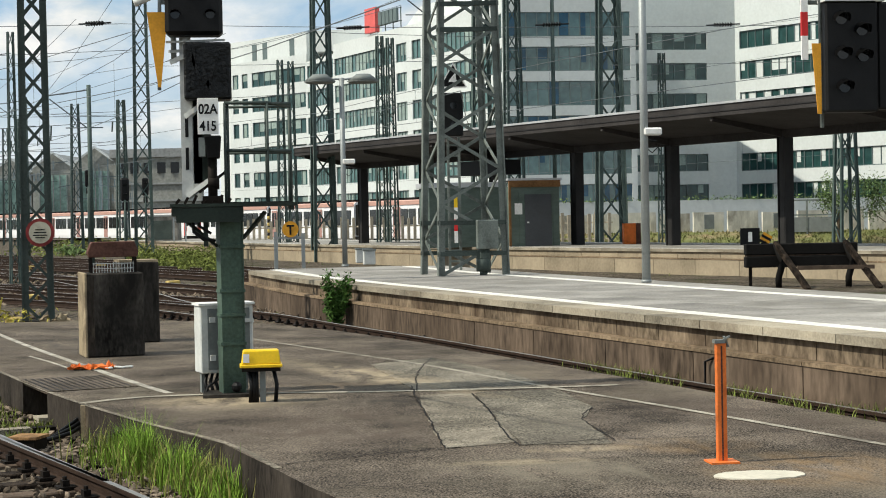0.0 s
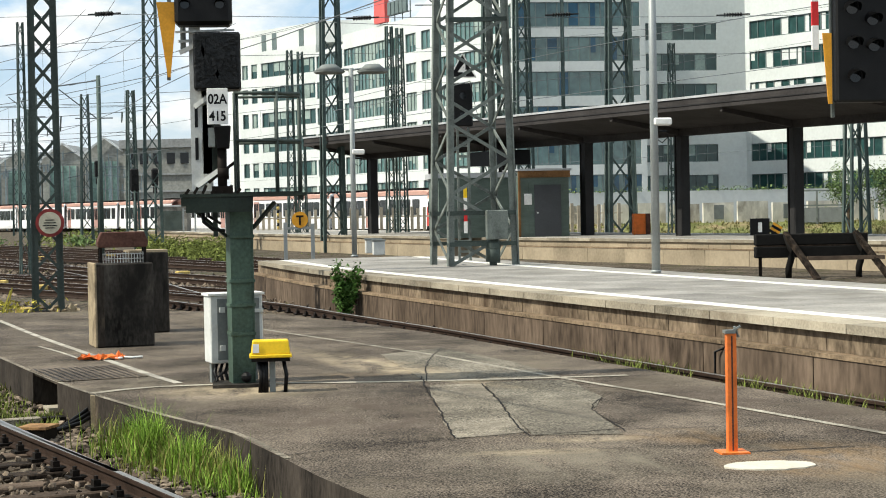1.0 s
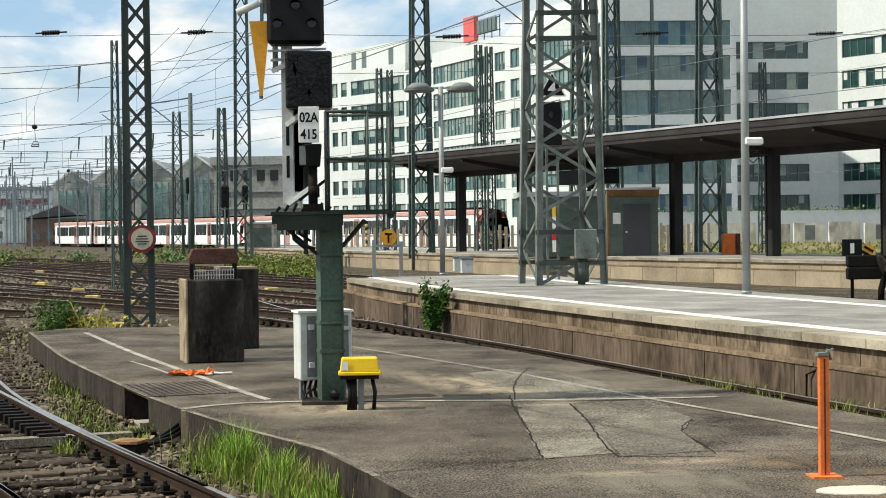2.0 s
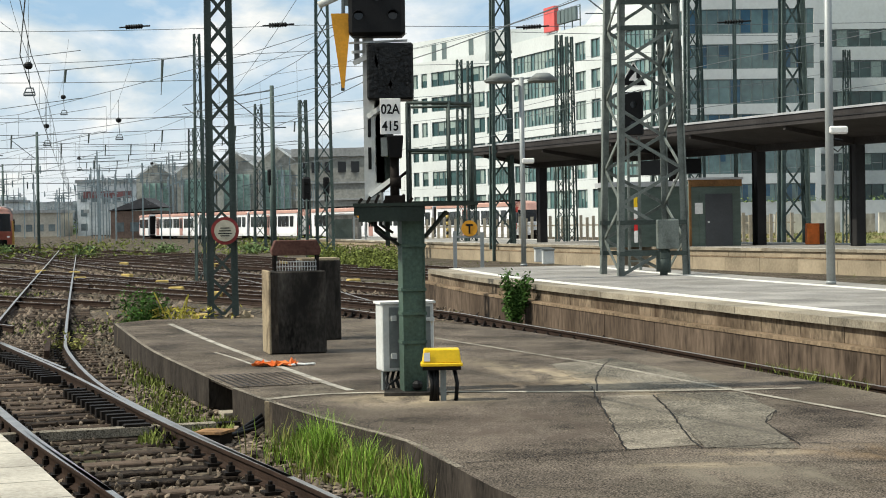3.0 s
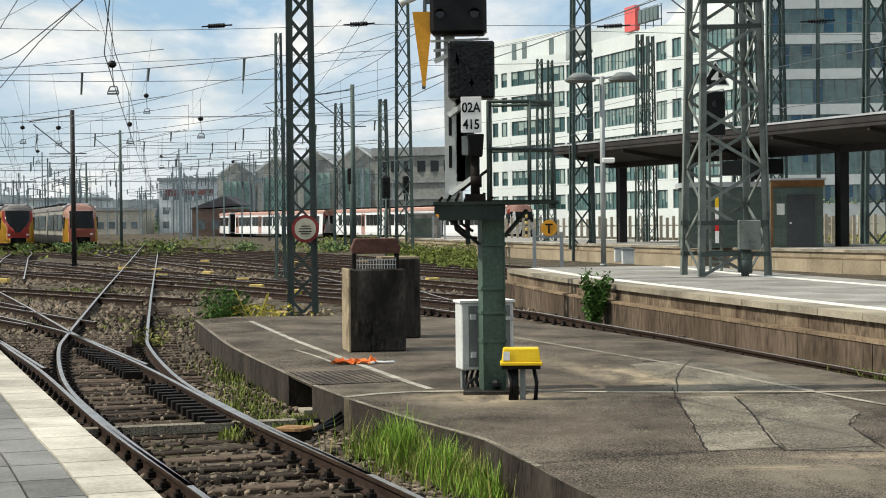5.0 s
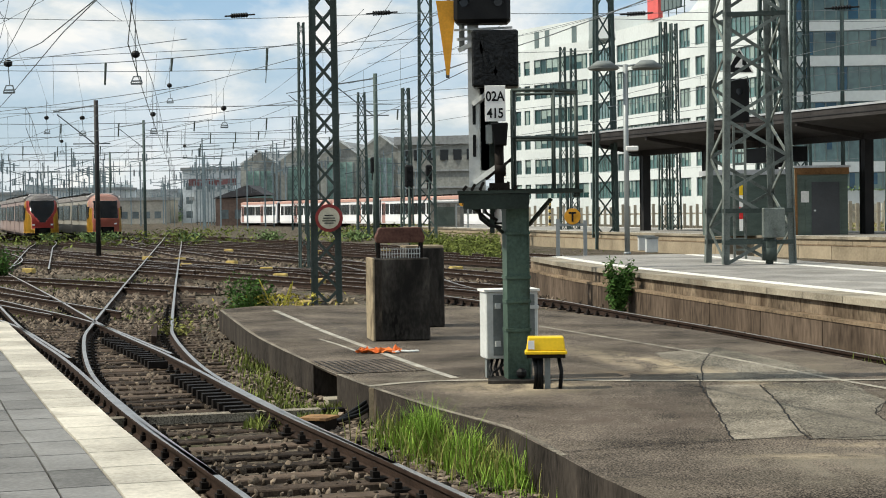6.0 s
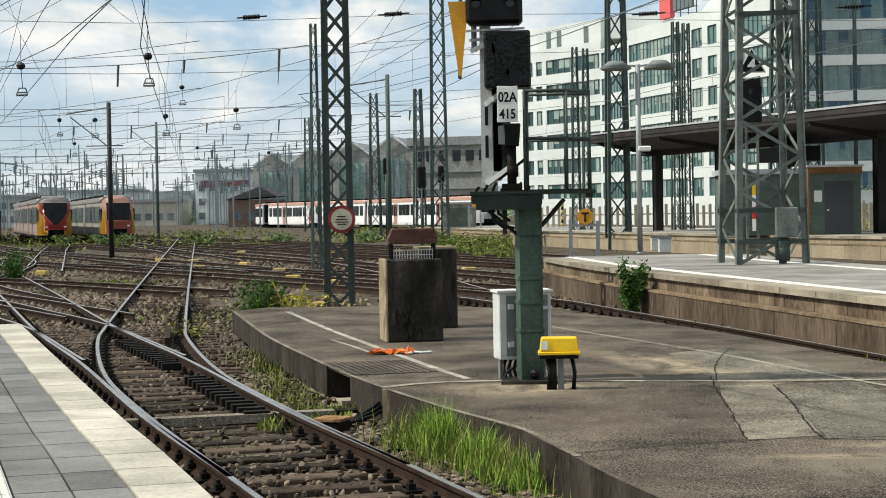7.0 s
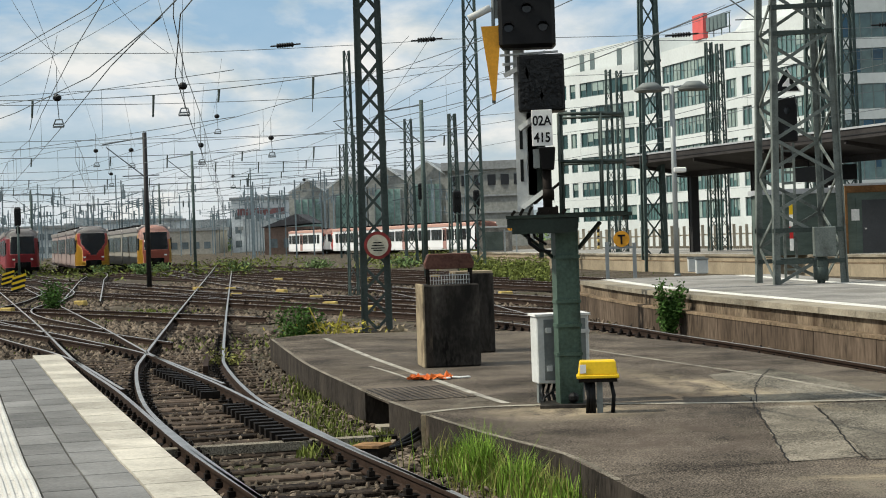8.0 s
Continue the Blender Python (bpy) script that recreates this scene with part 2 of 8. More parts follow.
M["green"] = mat("green", (0.060, 0.095, 0.072), 0.55, 0.1, 0.35, 2.0, 30.0, 0.12, (0.03, 0.035, 0.028), (0.54, 0.72))
M["green_dark"] = mat("green_dark", (0.020, 0.028, 0.022), 0.6, 0.1, 0.35, 2.0, 30.0, 0.15)
M["galv"] = mat("galv", (0.165, 0.185, 0.168), 0.6, 0.2, 0.3, 1.6, 30.0, 0.12, (0.05, 0.056, 0.05), (0.50, 0.70))
M["galv_dark"] = mat("galv_dark", (0.058, 0.074, 0.066), 0.6, 0.15, 0.3, 1.2, 20.0, 0.12)
M["galv_far"] = mat("galv_far", (0.070, 0.098, 0.090), 0.65, 0.1, 0.35, 0.7, 10.0, 0.1)
M["pole_grey"] = mat("pole_grey", (0.30, 0.32, 0.32), 0.5, 0.3, 0.12, 1.5, 30.0, 0.08)
M["black"] = mat("black", (0.0045, 0.0045, 0.005), 0.5, 0, 0.4, 5.0, 40.0, 0.2)
M["black_bag"] = mat("black_bag", (0.007, 0.0075, 0.008), 0.33, 0, 0.4, 7.0, 25.0, 0.9, dist=0.03)
M["orange"] = mat("orange", (0.72, 0.33, 0.03), 0.5, 0, 0.15, 4.0, 40.0, 0.1)
M["post_orange"] = mat("post_orange", (0.70, 0.17, 0.035), 0.55, 0, 0.2, 4.0, 40.0, 0.15, (0.35, 0.10, 0.04), (0.60, 0.75))
M["yellow"] = mat("yellow", (0.80, 0.52, 0.02), 0.45, 0, 0.1, 4.0, 40.0, 0.08)
M["yellow_mark"] = mat("yellow_mark", (0.50, 0.365, 0.125), 0.8, 0, 0.3, 4.0, 40.0, 0.1, (0.18, 0.14, 0.07), (0.52, 0.70))
M["plate_white"] = mat("plate_white", (0.78, 0.77, 0.74), 0.6, 0, 0.1, 6.0, 40.0, 0.05, (0.45, 0.42, 0.37), (0.66, 0.82))
M["cabinet"] = mat("cabinet", (0.56, 0.57, 0.55), 0.6, 0, 0.12, 3.0, 30.0, 0.08, (0.36, 0.35, 0.32), (0.60, 0.8))
# cabinet grey darkened for its shaded front; also plain grey steel elsewhere
M["cabinet_shade"] = mat("cabinet_shade", (0.17, 0.185, 0.178), 0.6, 0, 0.15, 3.0, 30.0, 0.08)
M["rust_lid"] = mat("rust_lid", (0.105, 0.052, 0.040), 0.75, 0.1, 0.4, 3.0, 30.0, 0.2)
M["red"] = mat("red", (0.55, 0.03, 0.03), 0.5, 0, 0.12, 3.0, 30.0, 0.05)
M["emblem_red"] = mat("emblem_red", (0.66, 0.12, 0.11), 0.5, 0, 0.12, 1.0, 10.0, 0.0)
M["sign_red"] = mat("sign_red", (0.20, 0.030, 0.028), 0.6, 0, 0.25, 6.0, 40.0, 0.05)
M["sign_face"] = mat("sign_face", (0.44, 0.41, 0.32), 0.65, 0, 0.2, 6.0, 40.0, 0.05)
M["canopy"] = mat("canopy", (0.045, 0.041, 0.040), 0.75, 0.0, 0.3, 0.8, 10.0, 0.1)
M["canopy_top"] = mat("canopy_top", (0.42, 0.43, 0.44), 0.6, 0.2, 0.15, 0.8, 10.0, 0.1)
M["column"] = mat("column", (0.022, 0.021, 0.021), 0.6, 0.0, 0.3, 1.0, 20.0, 0.1)
M["shed_green"] = mat("shed_green", (0.105, 0.135, 0.118), 0.75, 0, 0.2, 1.0, 15.0, 0.1, stretch=(1, 1, 4))
M["shed_door"] = mat("shed_door", (0.062, 0.066, 0.072), 0.6, 0, 0.15, 1.0, 15.0, 0.05)
M["wood"] = mat("wood", (0.20, 0.105, 0.045), 0.75, 0, 0.4, 1.0, 15.0, 0.2)
M["facade"] = mat("facade", (0.61, 0.645, 0.635), 0.75, 0, 0.08, 0.15, 3.0, 0.05)
M["facade_warm"] = mat("facade_warm", (0.62, 0.65, 0.635), 0.75, 0, 0.08, 0.15, 3.0, 0.05)
M["frame"] = mat("frame", (0.13, 0.17, 0.17), 0.5, 0.1, 0.15, 0.5, 5.0, 0.0)
M["glass"] = glass_mat("glass", (0.022, 0.060, 0.058), 0.06, 0.45)
M["glass_pale"] = glass_mat("glass_pale", (0.080, 0.155, 0.150), 0.08, 0.5)
M["glass_blue"] = glass_mat("glass_blue", (0.018, 0.075, 0.125), 0.05, 0.5)
# base colour raised to paint in part of the sky's reflection
M["glass_corner"] = glass_mat("glass_corner", (0.085, 0.155, 0.150), 0.05, 0.8)
M["panel_green"] = mat("panel_green", (0.30, 0.38, 0.35), 0.5, 0, 0.25, 0.3, 4.0, 0.0, island=0.5)
M["glass_dark"] = glass_mat("glass_dark", (0.006, 0.007, 0.008), 0.08, 0.4)
M["train_glass"] = glass_mat("train_glass", (0.022, 0.026, 0.028), 0.08, 0.4)
M["train_white"] = mat("train_white", (0.76, 0.76, 0.77), 0.4, 0, 0.06, 0.5, 6.0, 0.0, dist=-0.01)
M["train_salmon"] = mat("train_salmon", (0.60, 0.36, 0.30), 0.5, 0, 0.1, 0.5, 6.0, 0.0, dist=-0.01)
M["train_red"] = mat("train_red", (0.40, 0.05, 0.04), 0.4, 0, 0.1, 0.5, 6.0, 0.0, dist=-0.01)
M["train_deep_red"] = mat("train_deep_red", (0.26, 0.028, 0.035), 0.4, 0, 0.12, 0.5, 6.0, 0.0, dist=-0.01)
M["train_faded_red"] = mat("train_faded_red", (0.42, 0.125, 0.085), 0.45, 0, 0.12, 0.5, 6.0, 0.0, dist=-0.01)
M["train_dusty"] = mat("train_dusty", (0.34, 0.275, 0.26), 0.5, 0, 0.12, 0.5, 6.0, 0.0, dist=-0.01)
M["train_pink"] = mat("train_pink", (0.40, 0.23, 0.20), 0.5, 0, 0.1, 0.5, 6.0, 0.0, dist=-0.01)
M["train_silver"] = mat("train_silver", (0.33, 0.315, 0.28), 0.5, 0.1, 0.1, 0.5, 6.0, 0.0, dist=-0.01)
M["train_yellow"] = mat("train_yellow", (0.52, 0.29, 0.035), 0.45, 0, 0.1, 0.5, 6.0, 0.0, dist=-0.01)
M["under"] = mat("under", (0.010, 0.0095, 0.009), 0.8, 0.1, 0.3, 1.0, 10.0, 0.1, dist=-0.01)
M["leaf"] = mat("leaf", (0.055, 0.115, 0.025), 0.7, 0, 0.4, 2.0, 20.0, 0.0, island=0.6)
M["leaf_far"] = mat("leaf_far", (0.13, 0.19, 0.075), 0.8, 0, 0.4, 1.0, 8.0, 0.0, island=0.9)
M["grass"] = mat("grass", (0.21, 0.33, 0.05), 0.75, 0, 0.35, 2.0, 20.0, 0.0, island=0.6)
M["dry_grass"] = mat("dry_grass", (0.20, 0.20, 0.06), 0.8, 0, 0.35, 2.0, 20.0, 0.0, island=0.6)
M["yellow_weed"] = mat("yellow_weed", (0.40, 0.35, 0.06), 0.8, 0, 0.35, 2.0, 20.0, 0.0, island=0.6)
M["bark"] = mat("bark", (0.10, 0.075, 0.05), 0.9, 0, 0.3, 6.0, 30.0, 0.3)
M["wire"] = mat("wire", (0.14, 0.16, 0.17), 0.6, 0.2, 0.2, 1.0, 10.0, 0.0)
# distant walls: the haze of the air is mixed into this pale blue-grey
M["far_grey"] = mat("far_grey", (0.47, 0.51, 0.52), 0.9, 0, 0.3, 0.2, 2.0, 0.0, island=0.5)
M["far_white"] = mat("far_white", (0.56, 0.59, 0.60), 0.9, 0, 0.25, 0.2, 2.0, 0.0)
M["far_beige"] = mat("far_beige", (0.44, 0.41, 0.35), 0.9, 0, 0.25, 0.2, 2.0, 0.0)
M["slate"] = mat("slate", (0.075, 0.075, 0.08), 0.9, 0, 0.3, 0.3, 3.0, 0.0)
M["far_band"] = mat("far_band", (0.17, 0.085, 0.085), 0.9, 0, 0.3, 0.3, 3.0, 0.0)
M["far_brick"] = mat("far_brick", (0.17, 0.122, 0.10), 0.9, 0, 0.3, 0.3, 3.0, 0.0)
# roof grey, lightened to carry distance haze
M["far_roof"] = mat("far_roof", (0.29, 0.30, 0.30), 0.9, 0, 0.25, 0.2, 2.0, 0.0)
M["copper"] = mat("copper", (0.25, 0.37, 0.33), 0.8, 0, 0.35, 0.2, 2.0, 0.0)
M["stone_old"] = mat("stone_old", (0.27, 0.275, 0.255), 0.9, 0, 0.3, 0.2, 2.0, 0.0)
M["graffiti"] = mat("graffiti", (0.60, 0.57, 0.49), 0.9, 0, 0.25, 0.5, 3.0, 0.0, (0.24, 0.22, 0.18), (0.50, 0.66), stretch=(1, 1, 0.5))
M["fence"] = mat("fence", (0.36, 0.32, 0.25), 0.9, 0, 0.2, 0.6, 6.0, 0.1, island=0.4)
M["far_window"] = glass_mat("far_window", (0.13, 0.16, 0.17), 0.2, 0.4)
M["bank_grass"] = mat("bank_grass", (0.15, 0.16, 0.06), 0.9, 0, 0.4, 0.5, 8.0, 0.2, (0.27, 0.21, 0.12), (0.48, 0.64))
M["weed"] = mat("weed", (0.135, 0.160, 0.040), 0.8, 0, 0.35, 2.0, 20.0, 0.0, island=0.7)
M["train_roof"] = mat("train_roof", (0.30, 0.28, 0.27), 0.6, 0, 0.2, 0.5, 6.0, 0.0, dist=-0.01)
# mast steel made paler and bluer, with distance haze in the colour
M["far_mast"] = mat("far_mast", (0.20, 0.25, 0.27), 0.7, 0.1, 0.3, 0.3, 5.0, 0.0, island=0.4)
M["pale_mark"] = mat("pale_mark", (0.55, 0.51, 0.42), 0.9, 0, 0.15, 3.0, 30.0, 0.1)


# ---------------------------------------------------------------- building blocks
def box(bm, x0, x1, y0, y1, z0, z1, m=None):
    v = [bm.verts.new(p) for p in ((x0, y0, z0), (x1, y0, z0), (x1, y1, z0), (x0, y1, z0),
                                   (x0, y0, z1), (x1, y0, z1), (x1, y1, z1), (x0, y1, z1))]
    if m is not None:
        for q in v:
            q.co = m @ q.co
    for f in ((3, 2, 1, 0), (4, 5, 6, 7), (0, 1, 5, 4), (1, 2, 6, 5), (2, 3, 7, 6), (3, 0, 4, 7)):
        bm.faces.new([v[i] for i in f])
    return v


def bar(bm, p, q, w, h=None, up=(0, 0, 1)):
    """A rectangular bar from p to q."""
    p, q, h = V(p), V(q), h or w
    d = (q - p).normalized()
    s = d.cross(V(up))
    s = s.normalized() if s.length > 1e-4 else V((1, 0, 0))
    u = s.cross(d)
    s, u = s * w / 2, u * h / 2
    a = [bm.verts.new(e + i * s + j * u) for e in (p, q) for i, j in ((-1, -1), (1, -1), (1, 1), (-1, 1))]
    for f in ((0, 1, 2, 3), (7, 6, 5, 4), (0, 4, 5, 1), (1, 5, 6, 2), (2, 6, 7, 3), (3, 7, 4, 0)):
        bm.faces.new([a[i] for i in f])


def rod(bm, p, q, r, n=8, r2=None):
    p, q = V(p), V(q)
    d = (q - p).normalized()
    s = d.orthogonal().normalized()
    u = d.cross(s)
    r2 = r if r2 is None else r2
    a = [bm.verts.new(p + (s * math.cos(k * math.tau / n) + u * math.sin(k * math.tau / n)) * r) for k in range(n)]
    b = [bm.verts.new(q + (s * math.cos(k * math.tau / n) + u * math.sin(k * math.tau / n)) * r2) for k in range(n)]
    for k in range(n):
        f = bm.faces.new((a[k], a[(k + 1) % n], b[(k + 1) % n], b[k]))
        f.smooth = n > 6
    bm.faces.new(a[::-1])
    bm.faces.new(b)


def tube(bm, pts, r, n=6):
    """One round tube through all the points."""
    P = [V(p) for p in pts]
    rings = []
    for k, p in enumerate(P):
        d = (P[min(k + 1, len(P) - 1)] - P[max(k - 1, 0)]).normalized()
        s = d.cross(V((0, 0, 1)))
        s = s.normalized() if s.length > 1e-3 else V((1, 0, 0))
        u = s.cross(d)
        rings.append([bm.verts.new(p + (s * math.cos(i * math.tau / n) + u * math.sin(i * math.tau / n)) * r) for i in range(n)])
    for a, b in zip(rings, rings[1:]):
        for i in range(n):
            bm.faces.new((a[i], a[(i + 1) % n], b[(i + 1) % n], b[i])).smooth = True
    bm.faces.new(rings[0][::-1])
    bm.faces.new(rings[-1])


def ball(bm, c, r, sx=1, sy=1, sz=1, seg=10):
    bmesh.ops.create_uvsphere(bm, u_segments=seg, v_segments=max(5, seg // 2), radius=r,
                              matrix=Matrix.Translation(c) @ Matrix.Diagonal((sx, sy, sz, 1)))


def prism(bm, pts, z0, z1, side=0, top=0):
    """A polygon drawn up from z0 to z1."""
    a = [bm.verts.new((x, y, z0)) for x, y in pts]
    b = [bm.verts.new((x, y, z1)) for x, y in pts]
    n = len(pts)
    for k in range(n):
        bm.faces.new((a[k], a[(k + 1) % n], b[(k + 1) % n], b[k])).material_index = side
    bm.faces.new(b).material_index = top
    bm.faces.new(a[::-1]).material_index = side


def extrude_profile(bm, pts, axis_from, axis_to, frame_m):
    """A closed profile of (u, v) drawn along local y from axis_from to axis_to."""
    a = [bm.verts.new(frame_m @ V((u, axis_from, v))) for u, v in pts]
    b = [bm.verts.new(frame_m @ V((u, axis_to, v))) for u, v in pts]
    n = len(pts)
    for k in range(n):
        bm.faces.new((a[k], a[(k + 1) % n], b[(k + 1) % n], b[k]))
    bm.faces.new(a[::-1])
    bm.faces.new(b)


def bent_hood(bm, x, y, z, r, deep, n=12):
    """A lamp hood: a bent sheet over the upper half of a lens, longest at its top, falling forward."""
    rows = []
    for k in range(n + 1):
        a = math.pi * (k / n * 1.16 - 0.08)
        c, e = math.cos(a), math.sin(a)
        out = deep * (0.35 + 0.65 * max(0.0, e))
        rows.append([bm.verts.new((x + r * c, y, z + r * e)), bm.verts.new((x + r * c * 0.96, y - out, z + r * e * 0.96 - 0.18 * out))])
    for a, b in zip(rows, rows[1:]):
        bm.faces.new((a[0], a[1], b[1], b[0])).smooth = True
    bmesh.ops.solidify(bm, geom=bm.faces[:], thickness=0.006)


def mesh_of(bm, name, *materials, bevel=0.0):
    if bevel:
        bmesh.ops.bevel(bm, geom=bm.edges[:], offset=bevel, segments=1, affect="EDGES", clamp_overlap=True)
    bmesh.ops.recalc_face_normals(bm, faces=bm.faces[:])
    me = bpy.data.meshes.new(name)
    bm.to_mesh(me)
    bm.free()
    for m in materials:
        me.materials.append(M[m])
    return me


def part(name, bm, material, parent=None, label="", bevel=0.0):
    ms = material if isinstance(material, (tuple, list)) else (material,)
    ob = new(name, mesh_of(bm, name, *ms, bevel=bevel))
    if parent is not None:
        ob.parent = parent
    if label:
        tagged(ob, label)
    return ob


def thing(name, m, label, category, group="", kind=""):
    ob = new(name)
    ob.empty_display_size = 0.2
    ob.matrix_world = m
    return tagged(ob, label, category, group, kind)


def make(fn, *a, **k):
    bm = bmesh.new()
    fn(bm, *a, **k)
    return bm


def along(pts, step):
    """Points at even steps on a smooth line through pts: (x, y, direction)."""
    P = [V((x, y)) for x, y in pts]
    fine = []
    for i in range(len(P) - 1):
        p0 = P[i - 1] if i else P[0] * 2 - P[1]
        p1, p2 = P[i], P[i + 1]
        p3 = P[i + 2] if i + 2 < len(P) else p2 * 2 - p1
        for k in range(24):
            t = k / 24
            fine.append(0.5 * ((2 * p1) + (p2 - p0) * t + (2 * p0 - 5 * p1 + 4 * p2 - p3) * t * t + (3 * p1 - p0 - 3 * p2 + p3) * t ** 3))
    fine.append(P[-1])
    out, run, want = [], 0.0, 0.0
    for a, b in zip(fine, fine[1:]):
        d = (b - a).length
        while want <= run + d and d > 0:
            q = a.lerp(b, (want - run) / d)
            out.append((q.x, q.y, math.atan2((b - a).y, (b - a).x)))
            want += step
        run += d
    return out


def offset_line(line, s):
    """The line moved s metres to its left."""
    return [(x - math.sin(a) * s, y + math.cos(a) * s) for x, y, a in line]


def inside(x, y, poly):
    c = False
    for (x1, y1), (x2, y2) in zip(poly, poly[1:] + poly[:1]):
        if (y1 > y) != (y2 > y) and x < (x2 - x1) * (y - y1) / (y2 - y1) + x1:
            c = not c
    return c


# ---------------------------------------------------------------- ground
def build_ground():
    bm = bmesh.new()
    xs = [-3000, -900, -300, -120] + [-60 + 3 * k for k in range(41)] + [120, 300, 900, 3000]
    ys = [-3000, -600, -100, -20] + [2.5 * k for k in range(61)] + [200, 300, 600, 1200, 4000]
    grid = [[bm.verts.new((x, y, -0.20 + 0.05 * (noise.noise((x * 0.21, y * 0.21, 1.7)) if y < 160 else 0))) for x in xs] for y in ys]
    for r in range(len(ys) - 1):
        for c in range(len(xs) - 1):
            f = bm.faces.new((grid[r][c], grid[r][c + 1], grid[r + 1][c + 1], grid[r + 1][c]))
            f.smooth = True
    tagged(part("ground", bm, "ballast_bed"), "brown weathered railway ballast with patches of weeds", "ground", kind="structure")


# ---------------------------------------------------------------- tracks
TRACKS = {
    "near": [(7.2, -9.5), (3.65, 0), (0.35, 8.5), (-1.75, 13.9), (-3.45, 18.35), (-4.98, 22.8), (-6.57, 28.7), (-7.48, 33.0), (-9.87, 45.2), (-12.3, 57.7), (-25.8, 127.4), (-43, 216)],
    "through": [(-1.75, 13.9), (-3.45, 18.2), (-5.85, 24.8), (-8.5, 31.7), (-13.4, 45.4), (-19.8, 63), (-36.5, 109), (-62, 180)],
    "slip": [(-5.9, 25.2), (-8.9, 32.6), (-11.6, 38.0), (-14.9, 44.2), (-22, 56), (-36, 78)],
    "wall": [(10.4, -1), (7.3, 9), (5.2, 16.5), (3.46, 23.35), (2.38, 27.65), (1.33, 31.4), (-0.3, 37.5), (-3.2, 45.5), (-8.2, 55), (-17.0, 69), (-30, 91), (-60, 142)],
    "ladder": [(-0.4, 38), (-2.2, 47), (-4.6, 60), (-9.5, 78), (-18, 100), (-34, 136), (-56, 180)],
    "outer": [(26, 10), (20, 25), (13.5, 42), (8.6, 55), (4.4, 66), (-0.6, 82), (-7, 100), (-18, 128), (-34, 165), (-60, 220)],
    "outer_left": [(1.6, 70), (-4, 84), (-13, 104), (-27, 134), (-46, 172)],
    "yard": [(-11, 62), (-21, 84), (-33, 110), (-45.7, 142), (-65.7, 200)],
    "yard_left": [(-19, 66), (-29.5, 105), (-39.6, 142), (-59.6, 200)],
    "yard_right": [(-14, 78), (-23.5, 108), (-34.45, 142.9), (-54.3, 200)],
    "yard_far": [(-19.5, 46), (-32, 82), (-50, 140), (-70, 196)],
    "fan_near": [(0.2, 44.5), (-6, 57), (-16, 77), (-30, 104), (-56, 152)],
    "fan_mid": [(0.9, 51), (-3.2, 61), (-12.4, 82), (-28, 116), (-50, 162)],
    "fan_far": [(3.2, 60), (-2, 72), (-14, 100), (-32, 138), (-52, 178)],
    "cross_left": [(-9, 47), (-15.5, 55), (-24, 64), (-36, 74), (-60, 92)],
    "cross_yard": [(-4, 57), (-12, 67), (-24, 79), (-44, 97)],
    "slip_left": [(-12.6, 43), (-17.0, 52), (-19.8, 60), (-21.6, 70), (-26, 86), (-36, 112)],
    "slip_outer": [(-9.2, 36.2), (-16.5, 48.5), (-24.5, 58.5), (-38, 71)],
    "depart": [(36, 100), (24.5, 131.4), (9.6, 166.7), (-15, 224.5), (-35.5, 266.5), (-43.0, 281), (-47.6, 306), (-56, 337), (-66, 372), (-76, 405)],
}
PLATFORM_EDGE = [(6.55, -14.0), (1.40, 0.0), (-1.88, 9.0), (-2.60, 10.9), (-3.93, 14.5), (-6.50, 21.5)]


def lift(name, y):
    """Height of a track over the common rail level."""
    return 0.15 * max(0.0, min(1.0, (52 - y) / 16)) if name == "wall" else 0.0


def rail_bm(bm, line, s, name=""):
    pts = offset_line(line, s)
    prof = [(-0.07, -0.16), (0.07, -0.16), (0.07, -0.145), (0.012, -0.12), (0.012, -0.045), (0.036, -0.035), (0.036, -0.004), (0.028, 0.0),
            (-0.028, 0.0), (-0.036, -0.004), (-0.036, -0.035), (-0.012, -0.045), (-0.012, -0.12), (-0.07, -0.145)]
    rows = []
    for (x, y), (_, _, a) in zip(pts, line):
        rows.append([bm.verts.new((x - math.sin(a) * u, y + math.cos(a) * u, v + lift(name, y))) for u, v in prof])
    n = len(prof)
    for r0, r1 in zip(rows, rows[1:]):
        for k in range(n):
            f = bm.faces.new((r0[k], r0[(k + 1) % n], r1[(k + 1) % n], r1[k]))
            f.material_index = 1 if k == 7 else 0
    bm.faces.new(rows[0])
    bm.faces.new(rows[-1][::-1])


